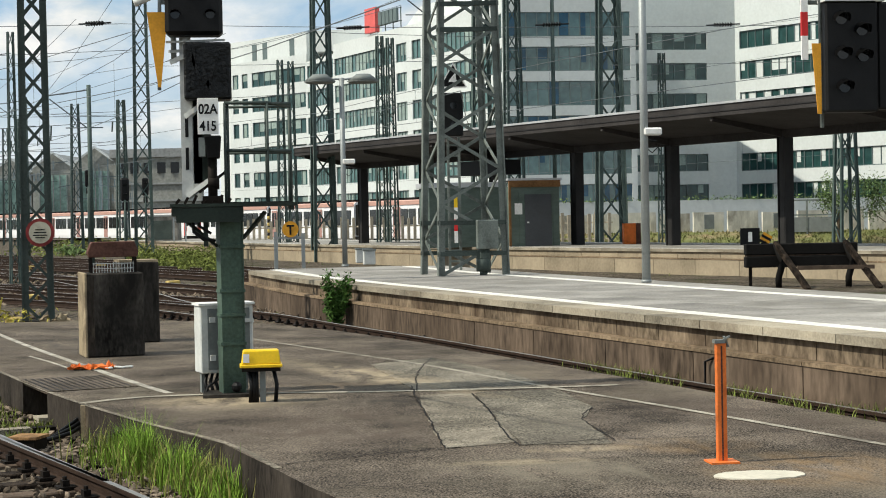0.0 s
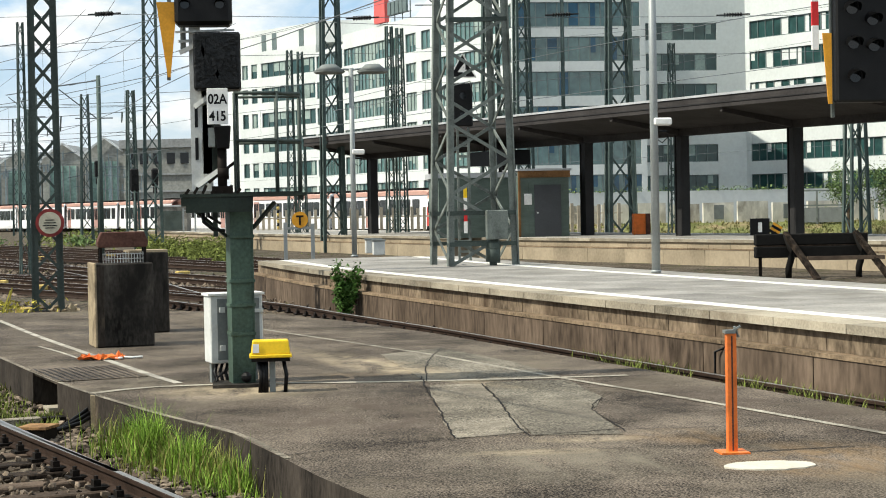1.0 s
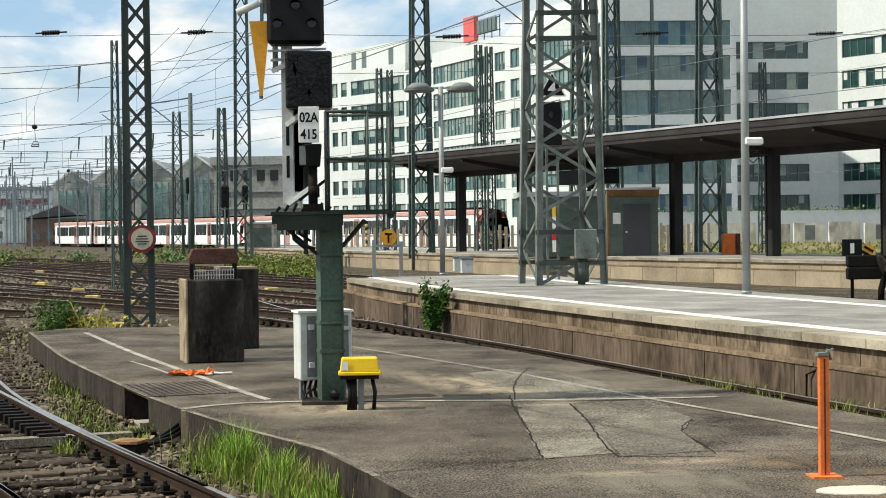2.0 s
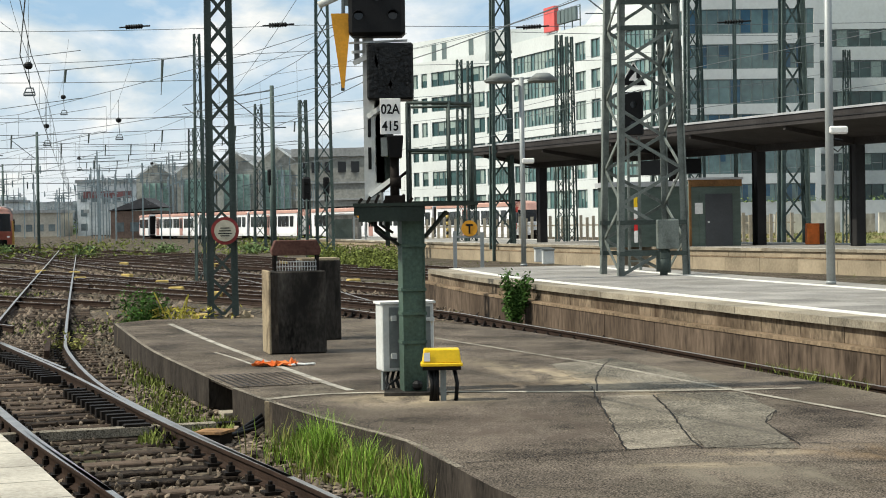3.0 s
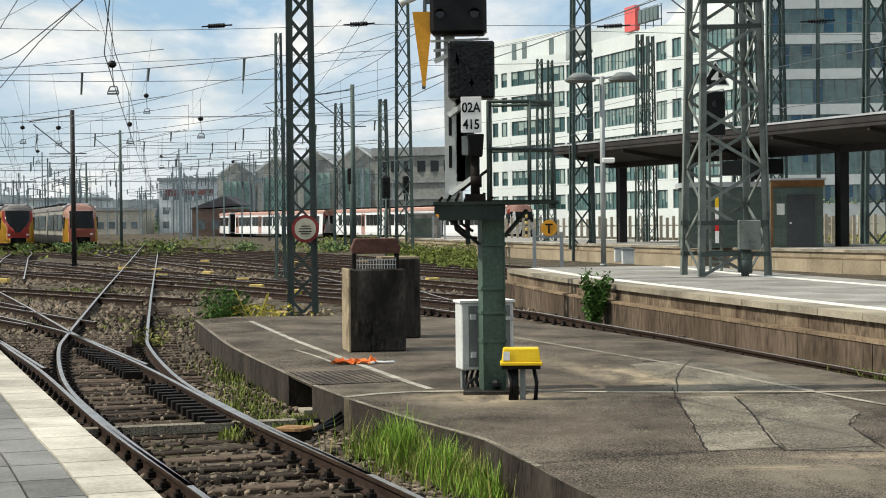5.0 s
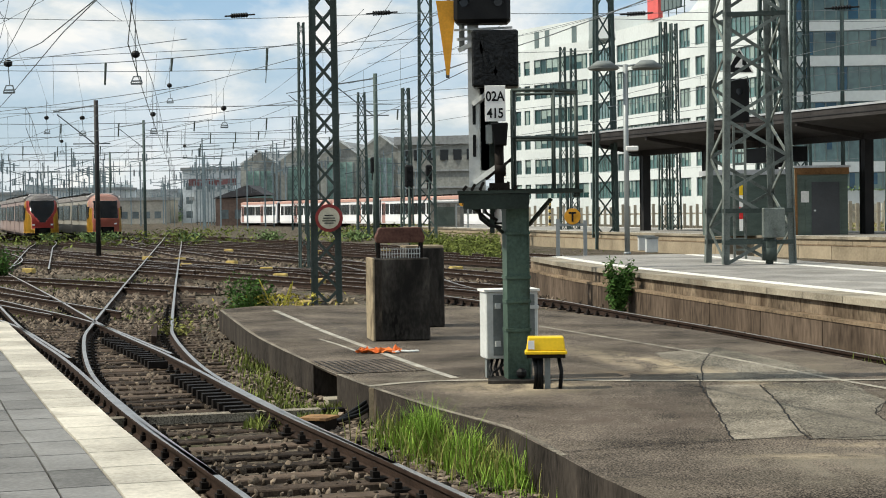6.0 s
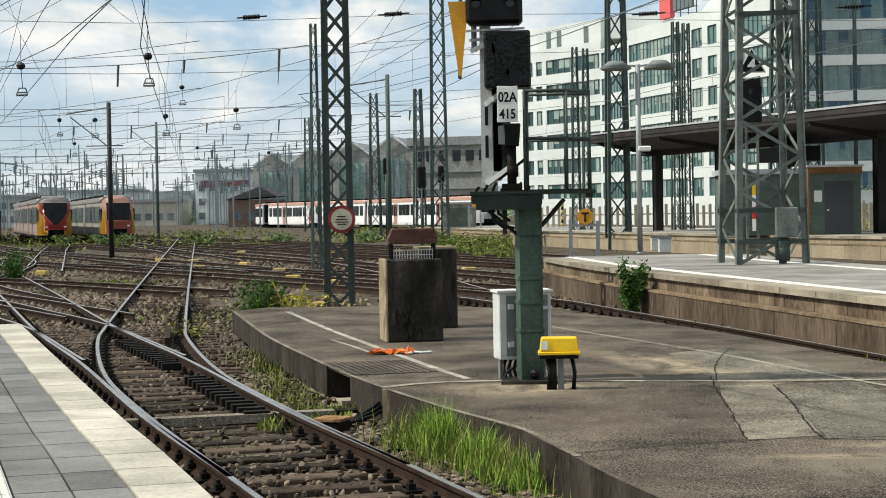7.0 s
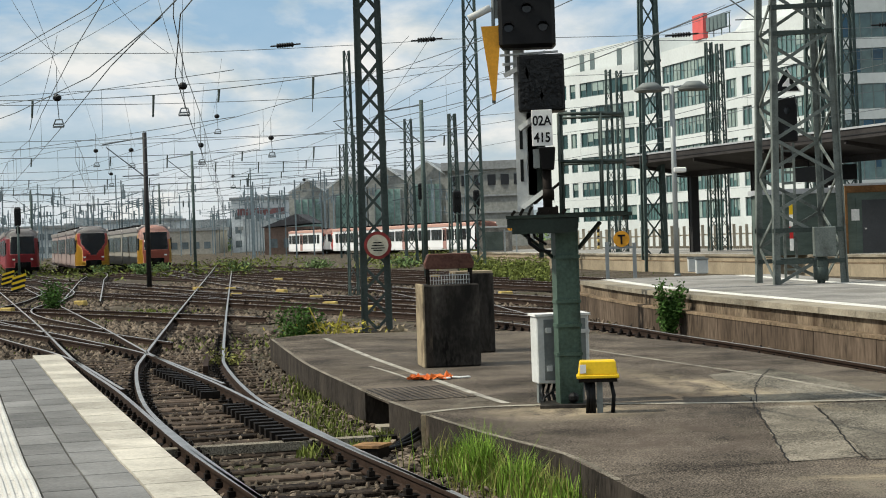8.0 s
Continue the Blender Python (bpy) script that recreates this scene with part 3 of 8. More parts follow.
def build_tracks():
    bm = bmesh.new()
    box(bm, -0.12, 0.12, -1.3, 1.3, -0.26, -0.158)
    sleeper_me = mesh_of(bm, "sleeper", "sleeper", bevel=0.012)
    bm = bmesh.new()
    for s in (-0.72, 0.72):
        box(bm, -0.08, 0.08, s - 0.17, s + 0.17, -0.152, -0.128)
        for d in (-0.1, 0.1):
            box(bm, -0.045, 0.045, s + d - 0.03, s + d + 0.03, -0.13, -0.075)
            rod(bm, (0, s + d, -0.08), (0, s + d, -0.045), 0.022, 6)
    clip_me = mesh_of(bm, "rail_fastening", "iron")
    for name, pts in TRACKS.items():
        near = name in ("near", "through", "wall", "slip")
        tr = thing("railway_track", Matrix(), "rusty railway track on dark wooden sleepers in brown ballast", "railway track", "tracks of the station throat", "structure")
        line = along(pts, 0.5 if near else 2.0)
        for s in (-0.7535, 0.7535):
            bm = bmesh.new()
            rail_bm(bm, line, s, name)
            part("rail", bm, ("rail_side", "rail_head"), tr, "rail with a bright worn running edge")
        far = bmesh.new()
        for k, (x, y, a) in enumerate(along(pts, 0.63)):
            if near and 8.0 < y < 62 and not (name == "through" and y < 20):
                ob = new("sleeper", sleeper_me)
                ob.parent, ob.matrix_world = tr, pose(x, y, lift(name, y) + 0.004 * math.sin(k * 7.3), 0, 0, math.degrees(a) + 1.2 * math.sin(k * 3.1))
                if y < 40:
                    ob = new("rail_fastening", clip_me)
                    ob.parent, ob.matrix_world = tr, pose(x, y, lift(name, y), 0, 0, math.degrees(a))
            elif y > 20 or name != "through":
                if y < 150:
                    box(far, -0.12, 0.12, -1.25, 1.25, -0.26, -0.172, pose(x, y, 0, 0, 0, math.degrees(a)))
        if len(far.verts):
            tagged(part("sleepers", far, "sleeper_far", tr, "row of dark wooden sleepers"), kind="stuff")
        else:
            far.free()
        if name == "wall":
            bm = bmesh.new()
            bed = along(pts, 1.0)
            rows = []
            for s, dz in ((-2.6, -0.30), (-1.6, -0.17), (0, -0.165), (1.6, -0.17), (2.4, -0.30)):
                rows.append([bm.verts.new((x, y, dz + lift(name, b[1]) + 0.02 * noise.noise((x * 2, y * 2, 7)))) for (x, y), b in zip(offset_line(bed, s), bed)])
            for r0, r1 in zip(rows, rows[1:]):
                for k in range(len(bed) - 1):
                    bm.faces.new((r0[k], r0[k + 1], r1[k + 1], r1[k])).smooth = True
            part("ballast_bank", bm, "ballast_bed", tr, "bank of brown ballast")
    # switch slide chairs under the tongue rail, and closing rods
    tr = thing("switch_gear", Matrix(), "black iron slide chairs and rods of a railway switch", "switch")
    for x, y, a in along(TRACKS["through"], 0.36):
        if 18.2 < y < 22.4 or 24.2 < y < 29.2:
            bm = bmesh.new()
            box(bm, -0.06, 0.06, -0.64, -0.36, -0.13, -0.03, pose(x, y, 0, 0, 0, math.degrees(a)))
            part("slide_chair", bm, "iron", tr)
    bm = bmesh.new()
    bar(bm, (-6.22, 29.0, -0.05), (-6.95, 32.6, -0.05), 0.09, 0.12)
    part("check_rail", bm, "rail_side", tr, "short rusty check rail")
    bm = bmesh.new()
    m = pose(-2.9, 18.55, 0, 0, 0, 18)
    box(bm, -2.3, 0.72, -0.18, 0.02, -0.15, -0.06, m)
    part("cover_plank", bm, "patch", tr, "pale wooden plank across the track")
    bm = bmesh.new()
    box(bm, -2.3, 1.05, 0.16, 0.32, -0.16, -0.10, m)
    part("closing_rod", bm, "iron", tr)


# ---------------------------------------------------------------- platforms
def slab_row(name, parent, line, s0, s1, z0, z1, material, gap=0.008, skip=None, label=""):
    """Slabs laid along a line between the offsets s0 and s1 to its left."""
    a, b = offset_line(line, s0), offset_line(line, s1)
    for k in range(len(line) - 1):
        if skip and skip(k):
            continue
        bm = bmesh.new()
        quad = [a[k], a[k + 1], b[k + 1], b[k]]
        cx, cy = sum(p[0] for p in quad) / 4, sum(p[1] for p in quad) / 4
        sh = [(cx + (x - cx) * (1 - gap / max(0.05, abs(s1 - s0))), cy + (y - cy) * (1 - gap / max(0.05, abs(s1 - s0)))) for x, y in quad]
        if (sh[1][0] - sh[0][0]) * (sh[2][1] - sh[1][1]) - (sh[1][1] - sh[0][1]) * (sh[2][0] - sh[1][0]) < 0:
            sh = sh[::-1]
        prism(bm, sh, z0, z1)
        part(name, bm, material, parent, label)


def build_near_platform():
    p = thing("platform_near", Matrix(), "platform with pale edge slabs, grey paving and tactile strip", "platform", kind="structure")
    line = along(PLATFORM_EDGE, 0.6)
    left = offset_line(line, 9.0)
    bm = bmesh.new()
    prism(bm, [(x, y) for x, y in offset_line(line, 0.05)] + [(-7.9, 21.75), (-15.5, 18.2)] + left[:-1][::-1][6:], -0.3, 0.70)
    part("platform_body", bm, "concrete", p)
    near = [q for q in line if q[1] > 3.0]
    slab_row("edge_slab", p, near, 0.0, 0.34, 0.60, 0.76, "slab_white", label="pale beige edge slab")
    slab_row("paving_slab", p, along([(x, y) for x, y in offset_line(near, 0)], 0.6), 0.345, 0.62, 0.66, 0.757, "slab_grey")
    slab_row("paving_slab", p, along([(x, y) for x, y in offset_line(near, 0)], 0.6), 0.625, 0.90, 0.66, 0.757, "slab_grey")
    slab_row("tactile_slab", p, near, 0.905, 1.30, 0.66, 0.759, "slab_tactile", label="white ribbed tactile slab")
    for j in range(6):
        slab_row("paving_slab", p, near[::2], 1.305 + 0.6 * j, 1.90 + 0.6 * j, 0.66, 0.757, "slab_grey")
    # ribs of the tactile strip
    bm = bmesh.new()
    for k in range(9):
        q = offset_line(near, 0.93 + 0.042 * k)
        for a, b in zip(q, q[1:]):
            bar(bm, (*a, 0.762), (*b, 0.762), 0.018, 0.012)
    tagged(part("tactile_rib", bm, "slab_tactile", p), kind="stuff")


ISLAND = [(3.6, 3.0), (1.9, 7.4), (0.95, 10.6), (0.51, 12.1), (0.30, 13.0), (-0.10, 14.6), (-0.82, 16.2), (-1.57, 18.1), (-2.06, 19.5), (-2.61, 21.2),
          (-3.85, 25.3), (-4.73, 28.7), (-5.79, 33.0), (-5.2, 34.2), (-2.97, 34.0), (-1.0, 33.2), (0.5, 31.6), (1.75, 29.0), (2.85, 25.6), (3.78, 22.0),
          (4.62, 18.8), (5.52, 15.2), (6.32, 12.2), (7.8, 6.5), (8.8, 3.0)]


def build_island():
    bm = bmesh.new()
    k = ISLAND.index((-2.06, 19.5)) + 1
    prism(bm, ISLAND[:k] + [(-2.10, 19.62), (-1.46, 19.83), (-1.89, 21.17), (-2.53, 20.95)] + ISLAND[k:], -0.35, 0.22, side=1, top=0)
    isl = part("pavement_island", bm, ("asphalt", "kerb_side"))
    tagged(isl, "low cracked asphalt island between tracks with faded lines", "pavement", kind="structure")

    def strip(name, pts, w, z, material, label):
        b2 = bmesh.new()
        line = along(pts, 0.4)
        a, c = offset_line(line, w / 2), offset_line(line, -w / 2)
        for k in range(len(line) - 1):
            v = [b2.verts.new((x, y, z)) for x, y in (a[k], a[k + 1], c[k + 1], c[k])]
            b2.faces.new(v)
        part(name, b2, material, isl, label)
    strip("painted_line", [(-4.64, 32.5), (-3.25, 27.4), (-2.19, 23.8), (-1.07, 20.1), (-0.70, 19.0)], 0.10, 0.2274, "line", "faded pale painted line")
    strip("painted_line", [(-0.6, 30.2), (0.33, 27.32), (1.83, 23.33), (2.43, 21.7), (3.36, 18.62), (4.25, 15.99), (5.15, 13.1), (6.3, 9.4)], 0.085, 0.2274, "line_faint", "faded pale painted line")
    strip("painted_line", [(-1.6, 18.25), (-1.02, 18.72), (0.1, 18.77), (1.45, 18.55), (3.45, 18.43), (4.55, 18.5)], 0.13, 0.2272, "line_faint", "faded pale joint across the island")

    strip("painted_line", [(-2.93, 25.11), (-2.5, 23.9), (-2.11, 22.65)], 0.05, 0.2236, "line", "faded pale painted line")

    def patch(pts, z, material, label, name="asphalt_patch"):
        b2 = bmesh.new()
        n = len(pts)
        ring = []
        for k in range(n):
            (x0, y0), (x1, y1) = pts[k], pts[(k + 1) % n]
            m = max(2, int(math.hypot(x1 - x0, y1 - y0) / 0.15))
            for i in range(m):
                t = i / m
                x, y = x0 + (x1 - x0) * t, y0 + (y1 - y0) * t
                ring.append((x + 0.035 * noise.noise((x * 5, y * 2, 5)), y + 0.09 * noise.noise((x * 5, y * 2, 9))))
        prism(b2, ring, z - 0.02, z)
        part(name, b2, material, isl, label)
    patch([(1.93, 18.02), (2.51, 18.03), (2.44, 16.35), (2.33, 14.03), (1.69, 13.8), (1.81, 16.07)], 0.2262, "patch", "pale concrete patch with cracks")
    patch([(2.55, 18.09), (3.47, 18.19), (3.46, 16.37), (3.19, 15.53), (3.09, 13.7), (2.34, 13.86), (2.39, 15.17)], 0.2259, "patch_grey", "grey concrete patch with cracks")
    patch([(1.73, 22.06), (2.62, 22.87), (3.23, 20.47), (3.47, 18.55), (2.57, 18.26), (1.96, 18.43), (1.87, 19.73)], 0.2256, "patch_grey", "grey concrete patch with cracks")
    # white paint spot
    bm = bmesh.new()
    ring = [(3.71 + (0.33 + 0.04 * noise.noise((k * 0.6, 2, 2))) * math.cos(k * math.tau / 40), 11.8 + (0.20 + 0.03 * noise.noise((k * 0.6, 5, 2))) * math.sin(k * math.tau / 40)) for k in range(40)]
    prism(bm, ring, 0.20, 0.2290)
    part("paint_spot", bm, "pale_mark", isl, "round pale patch of plaster")
    # cracks and joints
    rng = random.Random(5)
    for pts in ([(1.96, 19.05), (1.88, 17.74), (1.81, 16.07), (1.72, 14.25), (1.70, 13.73)], [(2.51, 18.03), (2.44, 16.35), (2.31, 14.39), (2.32, 13.76)],
                [(0.2, 13.09), (1.05, 13.54), (1.76, 13.79), (2.45, 13.85), (3.18, 14.01), (4.4, 13.9)], [(3.46, 16.37), (3.19, 15.53), (3.15, 14.52), (3.13, 13.81)],
                [(1.71, 12.76), (2.62, 12.88), (3.06, 12.92)], [(0.3, 18.42), (1.96, 18.40), (3.4, 18.30)],
                [(-3.6, 24.8), (-2.0, 25.2), (-0.3, 25.6), (1.4, 24.2)], [(2.62, 22.87), (2.2, 20.6), (1.96, 18.43)]):
        b2 = bmesh.new()
        line = along(pts, 0.12)
        line = [(x + rng.uniform(-.012, .012), y + rng.uniform(-.03, .03), a) for x, y, a in line]
        wide = rng.uniform(0.005, 0.010)
        a, c = offset_line(line, wide), offset_line(line, -wide)
        for k in range(len(line) - 1):
            b2.faces.new([b2.verts.new((x, y, 0.2279)) for x, y in (a[k], a[k + 1], c[k + 1], c[k])])
        part("crack", b2, "iron", isl, "dark crack in the asphalt")
    # pale worn arris along the edge
    edge = along(ISLAND[4:13], 0.4)
    b2 = bmesh.new()
    o, i = offset_line(edge, 0.004), offset_line(edge, -0.055)
    for k in range(len(edge) - 1):
        b2.faces.new([b2.verts.new((x, y, 0.2245)) for x, y in (o[k], o[k + 1], i[k + 1], i[k])])
    part("kerb_arris", b2, "patch", isl, "pale worn edge")
    # drain grating at the edge, over an open duct
    g = thing("drain_grating", pose(-1.86, 20.62, 0.222, 0, 0, 17.5), "dark perforated steel cover set into the asphalt", "grating")
    bm = bmesh.new()
    box(bm, -0.52, 0.52, -0.86, 0.84, -0.03, 0.008)
    part("cover_plate", bm, "asphalt", g)
    bm = bmesh.new()
    for i in range(12):
        for j in range(19):
            box(bm, -0.48 + 0.083 * i, -0.445 + 0.083 * i, -0.82 + 0.088 * j, -0.785 + 0.088 * j, 0.006, 0.011)
    tagged(part("perforation", bm, "black", g), kind="stuff")
    j = thing("junction_box", pose(-2.12, 19.93, -0.35, 0, 0, 17), "weathered grey-green box in the mouth of the duct", "junction box")
    bm = bmesh.new()
    box(bm, -0.13, 0.15, -0.15, 0.15, 0, 0.24)
    part("body", bm, "fence", j, bevel=0.01)
    bm = bmesh.new()
    box(bm, -0.15, 0.17, -0.17, 0.17, 0.236, 0.27)
    part("lid", bm, "fence", j)
    bm = bmesh.new()
    bar(bm, (-1.57, 18.06, -0.3), (-1.57, 18.06, 0.2235), 0.05, 0.05)
    part("joint_strip", bm, "concrete_pale", isl, "pale vertical joint")


def far_platform(name, edge, width, label, top="plat_top", upper="wall_up", lower="wall_low"):
    """A platform with coping, upper wall course and lower wall panels; its edge faces the line's left."""
    p = thing(name, Matrix(), label, "platform", kind="structure")
    line = along(edge, 1.0)
    bm = bmesh.new()
    prism(bm, offset_line(line, -0.12) + offset_line(line, -width)[::-1], -0.4, 0.70, 0, 0)
    part("platform_body", bm, "wall_low", p)
    bm = bmesh.new()
    prism(bm, offset_line(line, -0.52) + offset_line(line, -width)[::-1], 0.68, 0.748)
    part("paving", bm, top, p, "grey paving")
    bm = bmesh.new()
    prism(bm, offset_line(line, -0.62) + offset_line(line, -0.92)[::-1], 0.70, 0.753)
    part("white_strip", bm, "plat_white", p, "white safety strip")
    bm = bmesh.new()
    prism(bm, offset_line(line, -width + 1.2) + offset_line(line, -width + 0.9)[::-1], 0.70, 0.753)
    part("white_strip", bm, "plat_white", p, "white safety strip")
    slab_row("coping_stone", p, along(edge, 1.5), 0.06, -0.50, 0.655, 0.76, "coping", 0.006)
    slab_row("wall_stone", p, along(edge, 1.25), -0.02, -0.3, 0.43, 0.653, upper, 0.004)
    slab_row("ledge_stone", p, along(edge, 2.0), 0.175, -0.3, 0.38, 0.428, "ledge", 0.003)
    slab_row("wall_panel", p, along(edge, 2.5), 0.16, -0.3, -0.35, 0.378, lower, 0.004)
    return p


P2_EDGE = [(11.2, -1.0), (8.5, 9.9), (6.8, 16.9), (5.68, 21.5), (4.58, 26.1), (3.25, 31.9), (2.10, 37.1), (1.25, 41.6), (0.25, 48.6)]
U3, N3 = V((-0.395, 0.919)), V((0.919, 0.395))


def build_far_platforms():
    p = far_platform("platform_middle", P2_EDGE, 5.6, "narrow station platform with sandstone wall and pale stone coping")
    near = [q for q in along(P2_EDGE, 1.2) if q[1] > 14]
    for j in range(3):
        slab_row("paving_slab", p, near, -0.935 - 1.145 * j, -2.07 - 1.145 * j, 0.70, 0.753, "plat_slab", 0.012)
    a = V((20.3, 58.2)) - N3 * 1.2
    edge = [tuple(a - U3 * 40), tuple(a - U3 * 20), tuple(a), tuple(a + U3 * 22), (1.9, 103), (-4.0, 124), (-9.5, 145)]
    far_platform("platform_covered", edge, 9.5, "long station platform under a canopy, with a sandstone wall", upper="wall_clean", lower="wall_clean")


# ---------------------------------------------------------------- signal on the island
def build_signal():
    s = thing("railway_signal", pose(0, 18.7, 0.22), "green steel railway signal with black lamp boxes and work cage", "signal")
    bm = bmesh.new()
    box(bm, -0.1352, 0.0852, -0.118, -0.100, 0.03, 1.95)
    post = part("post", bm, "green", s, "green steel box post")
    post.matrix_basis = pose(0, 0, 0, 0, 0, 11)
    for x0, x1, y0, y1 in ((-0.15, -0.135, -0.13, 0.13), (0.085, 0.10, -0.13, 0.13), (-0.1352, 0.0852, -0.012, 0.012)):
        bm = bmesh.new()
        box(bm, x0, x1, y0, y1, 0.03, 1.95)
        part("plate", bm, "green", post)
    for z in (0.55, 0.86, 1.12, 1.60):
        bm = bmesh.new()
        box(bm, -0.16, 0.11, -0.145, -0.131, z, z + 0.035)
        box(bm, -0.165, -0.151, -0.12, 0.1, z, z + 0.035)
        part("band", bm, "green", post)
    bm = bmesh.new()
    box(bm, -0.34, 0.32, -0.30, 0.25, 0.0, 0.035)
    part("base_plate", bm, "concrete", s, "dirty base plate")
    bm = bmesh.new()
    ball(bm, (0.02, -0.17, 0.10), 0.06)
    part("cable_gland", bm, "black", s)
    # work cage
    bm = bmesh.new()
    box(bm, -0.64, 0.70, -0.38, 0.42, 2.045, 2.08)
    deck = part("deck", bm, "green_dark", s, "dark grated standing deck")
    for x0, x1, y0, y1, z0 in ((-0.63, -0.57, -0.36, 0.40, 1.95), (-0.23, -0.17, -0.36, 0.40, 1.95), (0.07, 0.13, -0.36, 0.40, 1.95), (0.62, 0.67, -0.36, 0.40, 2.0), (-0.58, 0.12, -0.365, -0.315, 1.88), (-0.58, 0.12, 0.355, 0.405, 1.90)):
        bm = bmesh.new()
        box(bm, x0, x1, y0, y1, z0, 2.04)
        part("deck_beam", bm, "green_dark", deck)
    bm = bmesh.new()
    bar(bm, (-0.16, -0.05, 1.62), (-0.58, -0.2, 1.98), 0.05, 0.03)
    bar(bm, (0.12, -0.05, 1.70), (0.36, -0.2, 1.98), 0.05, 0.03)
    box(bm, -0.30, -0.25, -0.2, -0.14, 1.62, 1.95)
    box(bm, -0.17, 0.13, -0.14, 0.14, 1.93, 2.02)
    part("bracket", bm, "green_dark", s)
    bm = bmesh.new()
    tube(bm, [(-0.42, -0.2, 1.95), (-0.40, -0.2, 1.78), (-0.30, -0.2, 1.70), (-0.18, -0.15, 1.68)], 0.022)
    tube(bm, [(-0.36, -0.25, 1.96), (-0.34, -0.24, 1.84), (-0.22, -0.2, 1.76)], 0.016)
    part("cable", bm, "black", s)
    for x, y in ((-0.05, -0.3), (0.40, -0.3), (0.66, 0.35), (0.40, 0.42), (-0.02, -0.24)):
        bm = bmesh.new()
        rod(bm, (x, y, 2.05), (x, y, 3.15 + (0.02 if x > 0.5 else 0)), 0.015 if x < 0.5 else 0.022, 8)
        part("cage_post", bm, "galv_dark", s)
    for z in (3.15, 2.64):
        for p, q in (((-0.05, -0.3), (0.40, -0.3)), ((0.40, -0.3), (0.66, 0.35)), ((-0.05, 0.4), (0.66, 0.35)), ((-0.05, -0.3), (0.66, -0.05))):
            bm = bmesh.new()
            rod(bm, (*p, z), (*q, z), 0.016 if p != (-0.05, -0.3) or q != (0.66, -0.05) else 0.018, 8)
            part("cage_rail", bm, "galv_dark", s)
    bm = bmesh.new()
    box(bm, -0.1, 0.66, 0.3, 0.36, 2.06, 2.10)
    part("toe_board", bm, "green_dark", s)
    # pale bracket arm
    bm = bmesh.new()
    prism(bm, [(-0.52, -0.05), (-0.40, -0.05), (-0.40, 0.03), (-0.52, 0.03)], 2.12, 3.95)
    bar(bm, (-0.46, -0.03, 2.16), (-0.22, -0.12, 2.33), 0.08, 0.05)
    bar(bm, (-0.46, -0.03, 3.02), (-0.26, -0.12, 3.16), 0.08, 0.05)
    box(bm, -0.40, -0.30, -0.02, 0.02, 2.2, 3.2)
    part("bracket_arm", bm, "cabinet", s, "pale grey mounting arm with slots")
    bm = bmesh.new()
    for z in (2.45, 2.80):
        box(bm, -0.475, -0.44, -0.056, -0.04, z, z + 0.24)
    part("slot", bm, "black", s)
    bm = bmesh.new()
    box(bm, -0.39, -0.20, -0.02, 0.06, 2.3, 3.2)
    part("back_plate", bm, "green_dark", s)
    # lamp boxes
    bm = bmesh.new()
    box(bm, -0.47, 0.03, -0.30, 0.10, 3.19, 3.80)
    low = part("covered_lamp_box", bm, "black_bag", s, "lamp box wrapped in black foil", bevel=0.02)
    bm = bmesh.new()
    for p, q in (((-0.42, 3.76), (-0.30, 3.40)), ((-0.36, 3.74), (-0.38, 3.30)), ((-0.1, 3.72), (-0.25, 3.25)), ((-0.05, 3.6), (-0.02, 3.24)), ((-0.28, 3.55), (-0.2, 3.3))):
        bar(bm, (p[0], -0.306, p[1]), (q[0], -0.306, q[1]), 0.035, 0.02, (0, 1, 0))
    part("foil_fold", bm, "black_bag", low)
    bm = bmesh.new()
    box(bm, -0.66, -0.05, -0.26, 0.06, 3.88, 4.95)
    up = part("lamp_box", bm, "black", s, "black lamp box with lenses", bevel=0.04)
    for x, z in ((-0.55, 4.10), (-0.18, 4.10), (-0.35, 4.3), (-0.52, 4.45), (-0.2, 4.45)):
        bm = bmesh.new()
        rod(bm, (x, -0.27, z), (x, -0.255, z), 0.05, 14)
        lens = part("lens", bm, "glass_dark", up)
        bm = bmesh.new()
        bent_hood(bm, x, -0.262, z, 0.06, 0.11)
        part("hood", bm, "black", up)
    bm = bmesh.new()
    bar(bm, (-0.66, -0.1, 3.82), (-0.03, -0.1, 3.84), 0.05, 0.02)
    bar(bm, (-0.62, -0.1, 3.6), (-0.40, -0.1, 3.70), 0.03, 0.05)
    bar(bm, (-0.63, -0.1, 3.72), (-0.42, 0, 3.74), 0.03, 0.03)
    part("strut", bm, "cabinet", s)
    # number plate of the signal
    bm = bmesh.new()
    box(bm, -0.335, -0.115, -0.345, -0.335, 2.815, 3.20)
    plate = part("signal_plate", bm, "plate_white", s, "white enamel plate with black signs 02A 415", bevel=0.004)
    for text, z in (("02A", 3.035), ("415", 2.855)):
        cu = bpy.data.curves.new("lettering", "FONT")
        cu.body, cu.size, cu.align_x, cu.extrude, cu.offset = text, 0.145, "CENTER", 0.001, 0.0035
        cu.materials.append(M["black"])
        ob = new("lettering", cu)
        ob.parent, ob.matrix_basis = plate, pose(-0.225, -0.348, z, 90, 0, 0) @ Matrix.Diagonal((0.82, 1, 1, 1))
    # marker lamp
    bm = bmesh.new()
    a = [(-0.27, -0.40), (-0.09, -0.40), (-0.09, -0.12), (-0.27, -0.12)]
    b = [(-0.24, -0.36), (-0.11, -0.36), (-0.11, -0.14), (-0.24, -0.14)]
    lo, hi = [bm.verts.new((*p, 2.56)) for p in b], [bm.verts.new((*p, 2.80)) for p in a]
